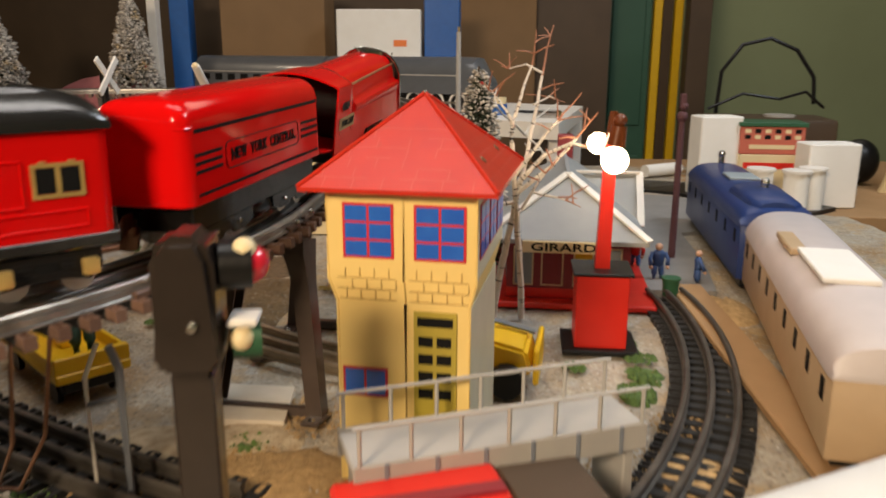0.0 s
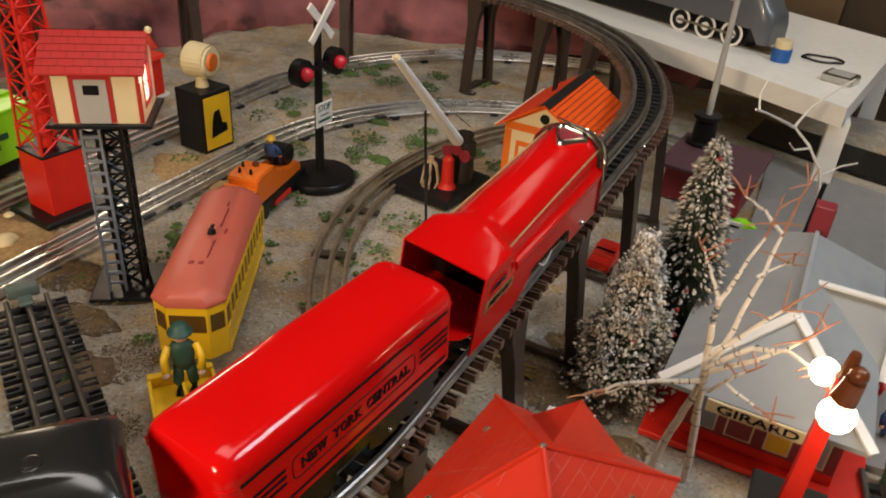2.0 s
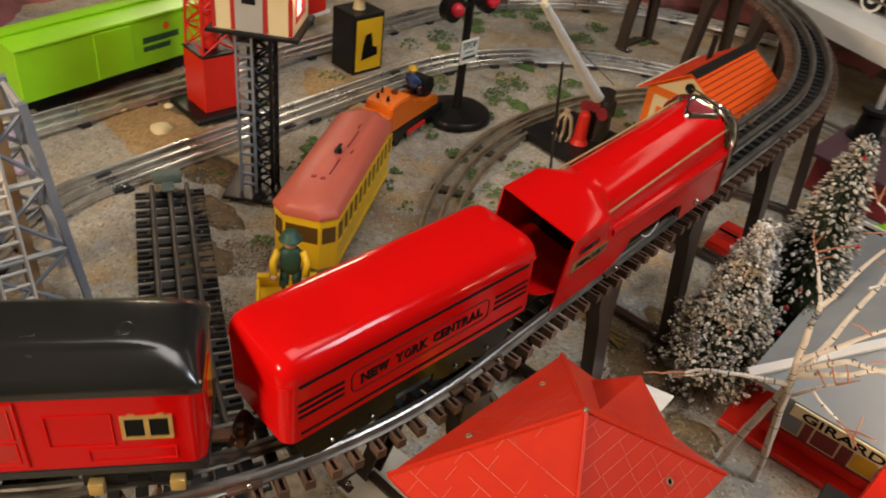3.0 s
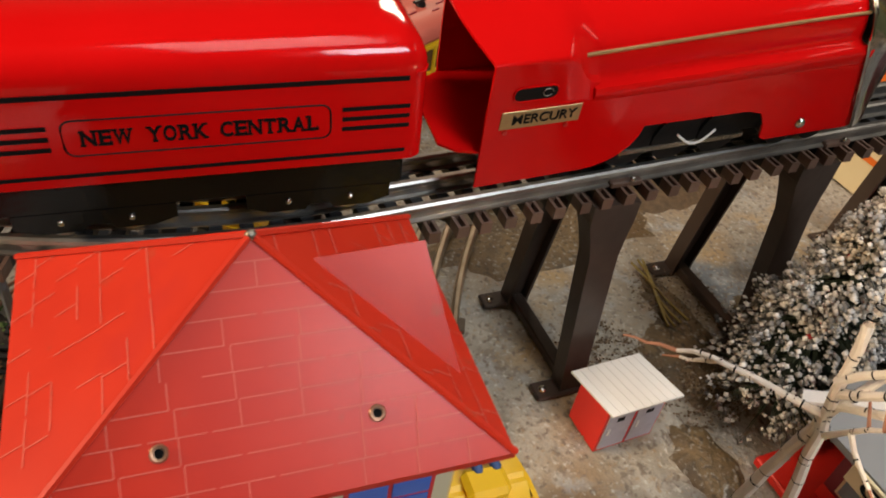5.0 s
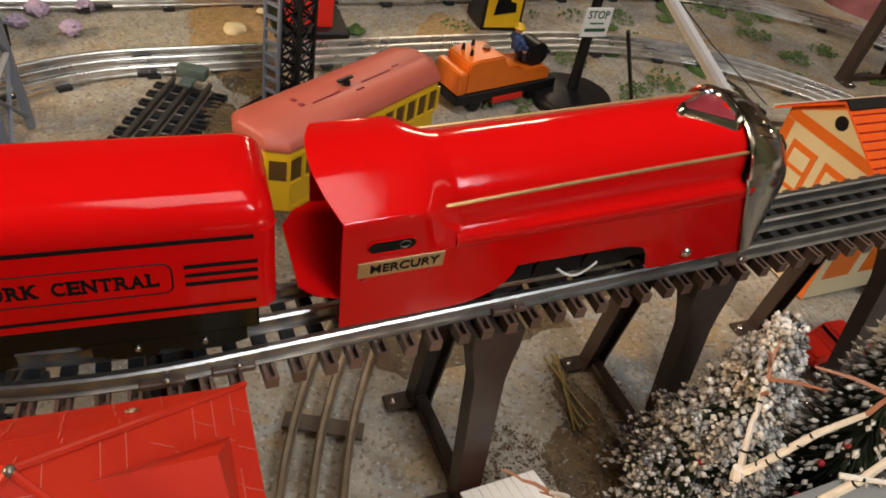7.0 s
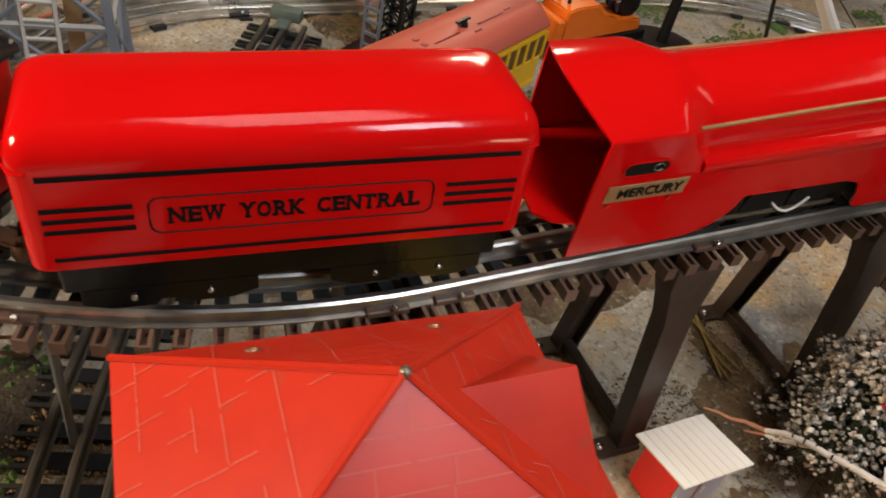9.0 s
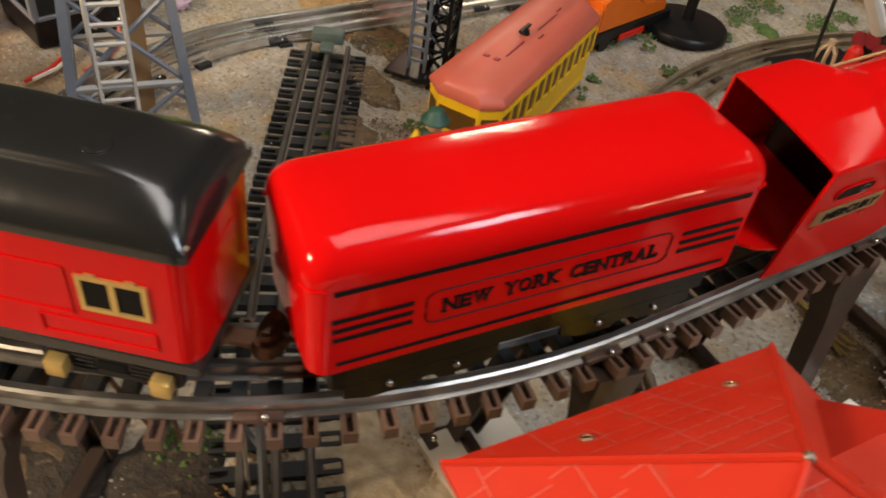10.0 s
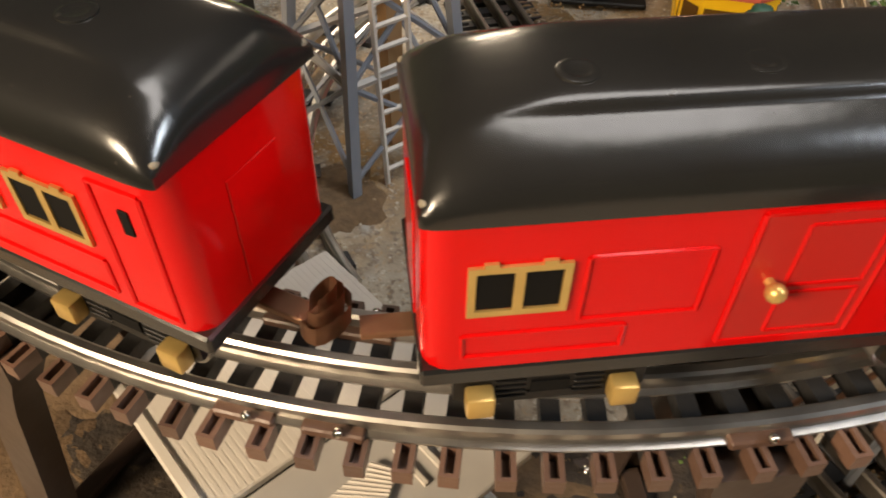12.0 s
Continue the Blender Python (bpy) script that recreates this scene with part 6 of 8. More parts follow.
def flocked_spruce(x, y, h, r, seed, bare_side, clumps=2, grain=(0.0008, 0.0022), flock_mat=None, lumpy=0.0, stretch=1.6):
    """A bottle-brush tree: dark bristles, white flock on their ends."""
    rnd = random.Random(seed)
    t = thing("flocked_spruce", "dark bottle-brush spruce with white flocked tips and red berries", "tree", pose(x, y, -0.002), group="flocked spruces")
    part("trunk", cyl(B(), (0, 0, 0), (0, 0, h), 0.004, 0.001, 8), DARKWOOD, t)
    vs, fs, vf, ff = [], [], [], []
    n = int(3300 * (h / 0.2))
    for i in range(n):
        k = rnd.random() ** 0.8
        z = 0.012 + (h - 0.016) * k
        a = rnd.uniform(0, 2 * math.pi)
        rr = (r * (1 - k) ** 0.85 + 0.004) * rnd.uniform(0.72, 1.06)
        rr *= 1 + lumpy * noise.noise(Vector((math.cos(a) * 2.2, math.sin(a) * 2.2, z * 45 + seed)))
        d = Vector((math.cos(a), math.sin(a), rnd.uniform(-0.25, 0.15)))
        p0 = Vector((0, 0, z)) + d * 0.004
        p1 = Vector((0, 0, z)) + d * rr
        s = d.cross(Vector((0, 0, 1))).normalized() * 0.0009
        b = len(vs)
        vs += [p0 + s, p0 - s, p1, p0 + Vector((0, 0, 0.0016))]
        fs += [(b, b + 1, b + 2), (b + 1, b + 3, b + 2), (b + 3, b, b + 2)]
        keep = 0.86 if not (bare_side[0] < math.degrees(a) % 360 < bare_side[1]) else 0.5
        if rnd.random() < keep:
            m = clumps if keep > 0.8 else 1
            for _ in range(m):
                c = p1 + Vector((rnd.uniform(-1, 1), rnd.uniform(-1, 1), rnd.uniform(-1, 1))) * 0.003
                q = rnd.uniform(*grain)
                b = len(vf)
                e = rnd.uniform(0.7, 1.4)
                ax = d.normalized()
                sd = ax.cross(Vector((0, 0, 1))).normalized()
                tp = sd.cross(ax)
                vf += [c + v * q for v in (ax * e * stretch, ax * -e * stretch, sd * 0.8, sd * -0.8, tp * 0.8, tp * -0.8)]
                ff += [(b, b + 2, b + 4), (b + 2, b + 1, b + 4), (b + 1, b + 3, b + 4), (b + 3, b, b + 4), (b + 2, b, b + 5), (b + 1, b + 2, b + 5), (b + 3, b + 1, b + 5), (b, b + 3, b + 5)]
        if rnd.random() < 0.003:
            part("berry", ball(B(), p1 * 1.01, 0.0022, 8, 6), BERRY, t)
    for nm, v, f, mt, lb in (("crown", vs, fs, NEEDLE, ""), ("flock", vf, ff, flock_mat or FLOCK, "white flock clumps")):
        me = bpy.data.meshes.new(nm)
        me.from_pydata(v, [], f)
        me.materials.append(mt)
        me.shade_smooth()
        o = part(nm, me, mt, t, lb)
        tagged(o, kind="stuff")
    return t


flocked_spruce(0.073, 0.779, 0.22, 0.046, 11, (0, 360), 1, (0.001, 0.0024))
flocked_spruce(0.043, 0.7, 0.163, 0.04, 12, (0, 1), 3, (0.0008, 0.0028), FLOCKTAN, 0.55, 0.9)


def birch():
    t = thing("birch_tree", "bare white birch tree with dark marks and reddish twigs", "tree", pose(0.107, 0.617, -0.002))
    rnd = random.Random(21)
    O = Vector((0.107, 0.617, -0.002))
    limbs = [
        ([(0.116, 0.622, 0), (0.113, 0.612, 0.05), (0.108, 0.604, 0.1), (0.106, 0.6, 0.125), (0.103, 0.597, 0.16), (0.102, 0.596, 0.18)], 0.0042, 0.0026, 0),
        ([(0.09, 0.622, 0), (0.097, 0.614, 0.05), (0.104, 0.606, 0.09), (0.108, 0.602, 0.116)], 0.0044, 0.0034, 0),
        ([(0.108, 0.602, 0.114), (0.116, 0.61, 0.15), (0.124, 0.625, 0.19), (0.13, 0.64, 0.225), (0.138, 0.655, 0.255)], 0.003, 0.001, 1),
        ([(0.104, 0.598, 0.13), (0.122, 0.6, 0.155), (0.14, 0.606, 0.178), (0.16, 0.615, 0.2)], 0.0026, 0.0008, 1),
        ([(0.109, 0.603, 0.118), (0.135, 0.6, 0.14), (0.155, 0.597, 0.165), (0.172, 0.6, 0.185)], 0.0028, 0.0009, 1),
        ([(0.106, 0.6, 0.124), (0.13, 0.596, 0.15), (0.15, 0.588, 0.161), (0.168, 0.578, 0.158), (0.176, 0.572, 0.15)], 0.0028, 0.0009, 1),
        ([(0.103, 0.597, 0.178), (0.094, 0.604, 0.19), (0.086, 0.614, 0.2), (0.078, 0.624, 0.208)], 0.0019, 0.0006, 1),
        ([(0.103, 0.597, 0.178), (0.11, 0.602, 0.2), (0.118, 0.61, 0.222), (0.121, 0.616, 0.25)], 0.0022, 0.0007, 1),
        ([(0.107, 0.601, 0.11), (0.085, 0.592, 0.108), (0.062, 0.585, 0.103), (0.04, 0.578, 0.09), (0.024, 0.572, 0.083)], 0.0026, 0.0009, 1),
        ([(0.066, 0.586, 0.104), (0.052, 0.586, 0.09), (0.04, 0.584, 0.081)], 0.0017, 0.0007, 1),
        ([(0.112, 0.6, 0.105), (0.126, 0.59, 0.13), (0.14, 0.585, 0.15)], 0.002, 0.0007, 1),
        ([(0.12, 0.594, 0.12), (0.14, 0.582, 0.118), (0.158, 0.574, 0.112)], 0.0016, 0.0006, 1),
        ([(0.12, 0.618, 0.19), (0.135, 0.632, 0.196), (0.15, 0.65, 0.19)], 0.0014, 0.0005, 1),
        ([(0.128, 0.634, 0.215), (0.115, 0.648, 0.222), (0.102, 0.672, 0.218), (0.094, 0.69, 0.22)], 0.0017, 0.0006, 1),
    ]
    for pts, r0, r1, twiggy in limbs:
        r0, r1 = r0 * 0.74, r1 * 0.7
        P = [Vector(p) - O for p in pts]
        # finer, slightly wandering course
        fine = []
        for a, b in zip(P, P[1:]):
            for k in range(3):
                fine.append(a.lerp(b, k / 3) + Vector((rnd.uniform(-1, 1), rnd.uniform(-1, 1), rnd.uniform(-1, 1))) * 0.0006)
        fine.append(P[-1])
        cut = len(fine) if not twiggy else max(3, int(len(fine) * 0.72))
        rr = lambda k: r0 + (r1 - r0) * k / (len(fine) - 1)
        limb = part("limb", tube(B(), fine[:cut], r0, 8, rr(cut - 1)), BARK, t)
        if twiggy:
            part("twig", tube(B(), fine[cut - 1:], rr(cut - 1), 6, r1 * 0.7), TWIG, limb)
            for _ in range(3 if P[-1].z > 0.1 else 0):
                i = rnd.randrange(len(fine) // 2, len(fine) - 1)
                d = Vector((rnd.uniform(-1, 1), rnd.uniform(-1, 1), rnd.uniform(0.0, 1.0))).normalized()
                L = rnd.uniform(0.012, 0.026)
                part("twig", tube(B(), [fine[i], fine[i] + d * L * 0.5 + Vector((0, 0, 0.001)), fine[i] + d * L], 0.0008, 5, 0.0004), TWIG, limb)
        # dark bark marks
        bm = B()
        for i in [j for j in range(1, cut - 1) for _ in range(2)]:
            if rnd.random() < 0.8:
                d = (fine[i + 1] - fine[i - 1]).normalized()
                c = fine[i] + d * rnd.uniform(-0.0045, 0.0045)
                q = d.to_track_quat("Z", "Y")
                a0, a1 = rnd.uniform(0, 6.3), rnd.uniform(2.2, 5.6)
                rad = rr(i) * 1.1
                lo, hi = [], []
                for k in range(6):
                    a = a0 + a1 * k / 5
                    lo.append(bm.verts.new(c + q @ Vector((rad * math.cos(a), rad * math.sin(a), -0.00035))))
                    hi.append(bm.verts.new(c + q @ Vector((rad * math.cos(a), rad * math.sin(a), 0.0004))))
                for k in range(5):
                    bm.faces.new((lo[k], lo[k + 1], hi[k + 1], hi[k]))
        tagged(part("bark_marking", bm, VOID, limb), kind="stuff")
    return t


birch()

# ---------------------------------------------------------------- right side: blue engine, tan car


def long_car(m, name, label, L, W, ZE, ZC, body, roofm, windows):
    c = thing(name, label, "train car", m)
    part("body", box(B(), -L, -W, 0.014, L, W, ZE, 0.002, 2), body, c)
    bm, rings = B(), []
    for x, k in ((-L - 0.001, 0.15), (-L + 0.004, 0.7), (-L + 0.016, 1.0), (L - 0.016, 1.0), (L - 0.004, 0.7), (L + 0.001, 0.15)):
        rings.append([(x, y, ZE - 0.001 + (z - ZE) * k) for y, z in [(W + 0.001, ZE - 0.002)] + arch(W + 0.001, ZE, ZC, 12, 2.6) + [(-W - 0.001, ZE - 0.002)]])
    loft(bm, rings)
    part("roof", bm, roofm, c)
    for sy in (1, -1):
        for i in range(windows):
            x = -L + 0.02 + (2 * L - 0.04) * i / max(1, windows - 1)
            a, b = sorted((W * sy, (W + 0.0004) * sy))
            part("window", box(B(), x - 0.0045, a, ZE - 0.021, x + 0.0045, b, ZE - 0.008), VOID, c)
    part("underframe", box(B(), -L + 0.01, -W * 0.8, 0.004, L - 0.01, W * 0.8, 0.014), DARK, c)
    for x in (-L * 0.7, L * 0.7):
        bm = B()
        for dx in (-0.014, 0.014):
            cyl(bm, (x + dx, -0.019, 0.0075), (x + dx, 0.019, 0.0075), 0.0085, n=16)
        part("wheel_set", bm, DARK, c)
    return c


be = long_car(heading(0.383, 0.875, -0.001, 5.4), "blue_diesel", "dark blue toy diesel engine with pale roof patch", 0.165, 0.036, 0.07, 0.09, BLUECAR, BLUECAR, 7)
part("roof_patch", box(B(), 0.0, -0.019, 0.0885, 0.045, 0.015, 0.0915, 0.0008), GREYBLUE, be, "pale blue roof panel")
part("roof_hump", loft(B(), [[(x, y * k, 0.084 + z * k) for y, z in arch(0.028, 0.0, 0.012, 10, 2.4)] for x, k in ((-0.155, 0.6), (-0.148, 0.9), (-0.06, 1.0), (-0.05, 0.7))]), BLUECAR, be)
for x in (-0.09, 0.145):
    bm = cyl(B(), (x, -0.002, 0.086), (x, -0.002, 0.1), 0.004, n=8)
    ball(bm, (x, -0.002, 0.101), 0.005, 8, 6)
    part("horn", bm, CHROME, be)
tc = long_car(heading(0.3372, 0.527, -0.001, 10.5), "tan_coach", "tan toy passenger coach with pale mauve roof", 0.18, 0.034, 0.064, 0.09, TAN, PALETOP, 9)
part("roof_plate", box(B(), -0.08, -0.014, 0.0885, 0.005, 0.022, 0.0925, 0.0008), PAPER, tc, "white card lying on the roof")
part("roof_plate", box(B(), 0.005, 0.014, 0.0855, 0.065, 0.027, 0.091, 0.001), TAN, tc)
solid("plywood_strip", box(B(), 0.268, 0.15, 0.0, 0.3, 0.72, 0.006, 0.001), PLYWOOD, "bare plywood strip beside the curve", "board", kind="structure")
wt = thing("white_coach_roof", "white toy coach roof close beside the curve", "train car", heading(0.262, 0.262, -0.001, 62))
part("roof", loft(B(), [[(x, y, z) for y, z in [(0.034, 0.03)] + arch(0.034, 0.034, 0.056, 10, 2.4) + [(-0.034, 0.03)]] for x in (-0.13, 0.13)]), PAPER, wt)
part("body", box(B(), -0.128, -0.032, 0.004, 0.128, 0.032, 0.032, 0.001), TAN, wt)
doll("platform_figure", "small painted figure in blue standing by the track", heading(0.262, 0.745, 0.0, 180), BLUECLOTH, BLUECLOTH, None, 0.045)
doll("platform_figure", "small painted figure in red and blue", heading(0.247, 0.79, 0.0, 200), BRIGHTRED, BLUECLOTH, None, 0.043)
doll("platform_figure", "small painted figure in blue standing by the track", heading(0.3, 0.735, 0.0, 90), BLUECLOTH, BLUECLOTH, None, 0.04)
part_can = thing("trash_can", "small dark green trash can beside the track", "can", pose(0.263, 0.69, -0.001))
part("body", cyl(B(), (0, 0, 0), (0, 0, 0.02), 0.007, 0.0085, 12), DKGREEN, part_can)
part("rim", cyl(B(), (0, 0, 0.02), (0, 0, 0.022), 0.0095, n=12), DKGREEN, part_can)
pp = thing("purple_post", "thin mauve lamp post beside the blue engine", "post", pose(0.297, 0.835, -0.001))
part("shaft", cyl(B(), (0, 0, 0), (0, 0, 0.16), 0.0042, 0.0034, 8), MAROONROAD, pp)
bm = ball(B(), (0, 0, 0.165), 0.0065, 8, 6)
ball(bm, (0.001, 0, 0.176), 0.005, 8, 6)
box(bm, -0.003, -0.003, 0.178, 0.003, 0.003, 0.19)
part("finial", bm, MAROONROAD, pp)

# yellow loader behind the tower
yl = thing("yellow_loader", "bright yellow toy loader with dark wheels", "tractor", heading(0.076, 0.486, -0.001, 98) @ Matrix.Scale(1.3, 4))
bm = prism(B(), [(-0.035, 0.012), (-0.035, 0.03), (-0.02, 0.034), (-0.012, 0.03), (0.012, 0.03), (0.03, 0.026), (0.034, 0.012)], "y", -0.017, 0.017)
bmesh.ops.bevel(bm, geom=bm.edges[:], offset=0.002, segments=2, affect="EDGES")
part("body", bm, YELLOW, yl)
part("blade", box(B(), 0.034, -0.02, 0.008, 0.037, 0.02, 0.028, 0.001), YELLOW, yl)
part("seat", box(B(), -0.026, -0.008, 0.032, -0.014, 0.008, 0.037, 0.002), YELLOW, yl)
part("lift_arm", tube(B(), [(-0.012, 0.009, 0.0325), (0.01, 0.009, 0.033), (0.033, 0.009, 0.028)], 0.0016, 4), BLUEGREY, yl, "grey lift arm")
for x in (-0.022, 0.02):
    for s in (1, -1):
        part("wheel", cyl(B(), (x, 0.017 * s, 0.009), (x, 0.023 * s, 0.009), 0.0095, n=16), DARK, yl)
doll("loader_figure", "small painted figure in blue overalls on the loader", heading(0.035, 0.494, 0.029, 98), GREYBLUE, BLUECLOTH, None, 0.042, True)

# ---------------------------------------------------------------- near the first steps: signal box, footbridge, red car

sb = thing("lamp_signal", "black metal signal box on a post with red and white lens", "signal", pose(-0.022, 0.213, -0.001, 0, 0, 8))
part("base", box(B(), -0.022, -0.02, 0, 0.03, 0.024, 0.006, 0.0015), DARK, sb)
part("post", box(B(), -0.0075, -0.0065, 0.006, 0.0075, 0.0065, 0.122, 0.001), BROWNBLACK, sb)
bm = B()
out = [(-0.0095, 0.122), (0.0095, 0.122), (0.0108, 0.13), (0.0108, 0.166), (0.007, 0.1735), (-0.006, 0.1735), (-0.0108, 0.167), (-0.0108, 0.13)]
prism(bm, out, "y", -0.012, 0.012)
bmesh.ops.bevel(bm, geom=bm.edges[:], offset=0.0032, segments=3, affect="EDGES")
part("box", bm, BROWNBLACK, sb)
part("visor", cyl(B(), (0.0105, 0.002, 0.16), (0.0215, 0.004, 0.16), 0.0085, 0.009, 16), DARK, sb)
part("lower_visor", cyl(B(), (0.013, 0.004, 0.132), (0.023, 0.006, 0.132), 0.0075, 0.008, 16), DKGREEN, sb, "teal green lamp hood")
part("lower_lens", ball(B(), (0.0175, -0.0006, 0.1335), 0.0045, 14, 10), CREAM, sb)
part("lower_cap", box(B(), 0.0125, -0.004, 0.1385, 0.0235, 0.009, 0.1415, 0.0012, 2), PAPER, sb)
part("lens", ball(B(), (0.021, 0.0035, 0.16), 0.0072, 14, 10), LENS, sb, "red and cream lens")
part("lens_top", ball(B(), (0.0195, 0.0015, 0.1655), 0.0048, 12, 8), CREAM, sb)
part("screw", ball(B(), (0.003, -0.0122, 0.142), 0.0022, 8, 6), CHROME, sb)

fb = thing("footbridge", "weathered light grey plastic footbridge with railings", "bridge", pose(0.088, 0.31, -0.001, 0, 0, 21))
part("deck", box(B(), -0.075, -0.018, 0.047, 0.075, 0.018, 0.052, 0.0008), GREYPLASTIC, fb)
part("side_beam", box(B(), -0.075, -0.0205, 0.039, 0.075, -0.018, 0.0535, 0.0005), GREYPLASTIC, fb)
part("side_beam", box(B(), -0.075, 0.018, 0.039, 0.075, 0.0205, 0.0535, 0.0005), GREYPLASTIC, fb)
for s in (-1, 1):
    part("hand_rail", cyl(B(), (-0.075, 0.0193 * s, 0.072), (0.075, 0.0193 * s, 0.072), 0.0011, n=6), GREYPLASTIC, fb)
    for k in range(7):
        x = -0.072 + 0.024 * k
        part("rail_post", cyl(B(), (x, 0.0193 * s, 0.05), (x, 0.0193 * s, 0.072), 0.0011, n=6), GREYPLASTIC, fb)
for k in range(6):
    x = -0.06 + 0.024 * k
    part("deck_rib", box(B(), x - 0.001, -0.0212, 0.039, x + 0.001, -0.0204, 0.0535), BLUEGREY, fb)
for x in (-0.068, 0.068):
    part("leg", box(B(), x - 0.003, -0.016, 0.0, x + 0.003, 0.016, 0.047, 0.0008), GREYPLASTIC, fb)
rc = thing("red_freight_car", "red toy freight car with dark brown end under the footbridge", "train car", heading(0.083, 0.262, -0.001, 72))
part("body", box(B(), -0.065, -0.024, 0.012, 0.012, 0.024, 0.046, 0.002), BRIGHTRED, rc)
part("end_body", box(B(), 0.0125, -0.0235, 0.012, 0.055, 0.0235, 0.044, 0.002), DARKWOOD, rc)
part("roof_walk", box(B(), -0.06, -0.004, 0.046, 0.01, 0.004, 0.048), MAROON, rc)
for x in (-0.045, 0.035):
    part("truck", box(B(), x - 0.014, -0.018, 0.001, x + 0.014, 0.018, 0.012, 0.002), DARK, rc)
gp = thing("stair_rail", "blue-grey plastic stair rail standing near the track", "railing", pose(-0.105, 0.318, -0.001, 0, 0, 10))
part("upright", tube(B(), [(0, 0, 0), (0.0, 0, 0.075), (-0.004, 0.0, 0.088)], 0.0022, 6), BLUEGREY, gp)
part("upright", tube(B(), [(-0.018, 0.002, 0), (-0.018, 0.002, 0.07), (-0.01, 0.001, 0.089)], 0.0013, 6), WHITE, gp)
part("arm", tube(B(), [(0, 0, 0.06), (-0.018, 0.002, 0.055)], 0.0013, 6), BLUEGREY, gp)

# grey platform building under the upper curve
gb = thing("platform_shelter", "pale grey ribbed plastic platform shelter under the upper track", "building", pose(-0.329, 0.133, -0.001, 0, 0, -8.3))
part("base", box(B(), 0.0, 0.008, 0, 0.108, 0.098, 0.01, 0.001), GREYPLASTIC, gb)
# near-black colour stands in for the shade under the roof
part("wall", box(B(), 0.006, 0.014, 0.01, 0.098, 0.092, 0.058), DARK, gb, "shelter wall coloured near black for the shade under the roof")
part("roof", box(B(), -0.008, 0.0, 0.058, 0.0675, 0.1, 0.062, 0.0006), PALEBOARD, gb, "pale ribbed roof board")
for k in range(38):
    y = 0.0052 + 0.0025 * k
    part("roof_rib", box(B(), -0.0072, y, 0.0619, 0.067, y + 0.0017, 0.06214), PALEBOARD, gb)
part("edge_strip", box(B(), -0.0084, -0.001, 0.0575, 0.068, 0.0034, 0.0636, 0.0006), PALEBOARD, gb)
# lower grey wing with a small ribbed hatch and two pale strips
part("wing_roof", box(B(), 0.0678, 0.006, 0.054, 0.118, 0.1, 0.0585, 0.0006), GREYPLASTIC, gb, "plain grey wing roof")
qa, qb, qc, qd = Vector((0.088, 0.026, 0.059)), Vector((0.086, 0.054, 0.059)), Vector((0.094, 0.059, 0.059)), Vector((0.104, 0.044, 0.059))
bm = B()
lo = [bm.verts.new(p) for p in (qa, qd, qc, qb)]
hi = [bm.verts.new(p + Vector((0, 0, 0.0025))) for p in (qa, qd, qc, qb)]
bm.faces.new(hi)
for k in range(4):
    bm.faces.new((lo[k], lo[(k + 1) % 4], hi[(k + 1) % 4], hi[k]))
hatch = part("hatch", bm, PALEBOARD, gb, "small ribbed hatch", smooth=False)
for k in range(12):
    u = (k + 0.5) / 12
    part("hatch_rib", tube(B(), [qa.lerp(qb, u) + Vector((0, 0, 0.0026)), qd.lerp(qc, u) + Vector((0, 0, 0.0026))], 0.0005, 4), PALEBOARD, hatch)
for y in (0.0625, 0.0705):
    part("pale_strip", box(B(), 0.0865, y, 0.0585, 0.104, y + 0.0016, 0.0605), PALEBOARD, gb)

# grey lattice signal tower behind the baggage car
lt = thing("steel_tower", "blue-grey plastic lattice tower with ladder", "tower", pose(-0.419, 0.3606, -0.001, 0, 0, 77))
corners = [(-0.041, -0.039), (0.041, -0.039), (0.041, 0.039), (-0.041, 0.039)]
for x, y in corners:
    part("leg", tube(B(), [(x, y, 0), (x * 0.62, y * 0.62, 0.19)], 0.0042, 4), BLUEGREY, lt)
for z0, z1 in ((0.01, 0.07), (0.07, 0.13), (0.13, 0.185)):
    for i in range(4):
        a, b = corners[i], corners[(i + 1) % 4]
        k0, k1 = 1 - 0.38 * z0 / 0.19, 1 - 0.38 * z1 / 0.19
        part("brace", cyl(B(), (a[0] * k0, a[1] * k0, z0), (b[0] * k1, b[1] * k1, z1), 0.0018, n=5), BLUEGREY, lt)
        part("brace", cyl(B(), (b[0] * k0, b[1] * k0, z0), (a[0] * k1, a[1] * k1, z1), 0.0018, n=5), BLUEGREY, lt)
        part("girt", cyl(B(), (a[0] * k1, a[1] * k1, z1), (b[0] * k1, b[1] * k1, z1), 0.0026, n=5), GREYPLASTIC, lt)
bm = B()
for s in (-1, 1):
    tube(bm, [(-0.008 + s * 0.0105, -0.039, 0), (-0.008 + s * 0.0105, -0.027, 0.19)], 0.0018, 5)
for k in range(14):
    z = 0.01 + 0.0128 * k
    cyl(bm, (-0.0185, -0.039 + 0.012 * z / 0.19, z), (0.0025, -0.039 + 0.012 * z / 0.19, z), 0.0016, n=5)
part("ladder", bm, PALEBOARD, lt, "cream plastic ladder")
part("wood_post", box(B(), 0.004, -0.01, 0, 0.014, 0.0, 0.19), PLYWOOD, lt, "orange-brown wooden post inside")

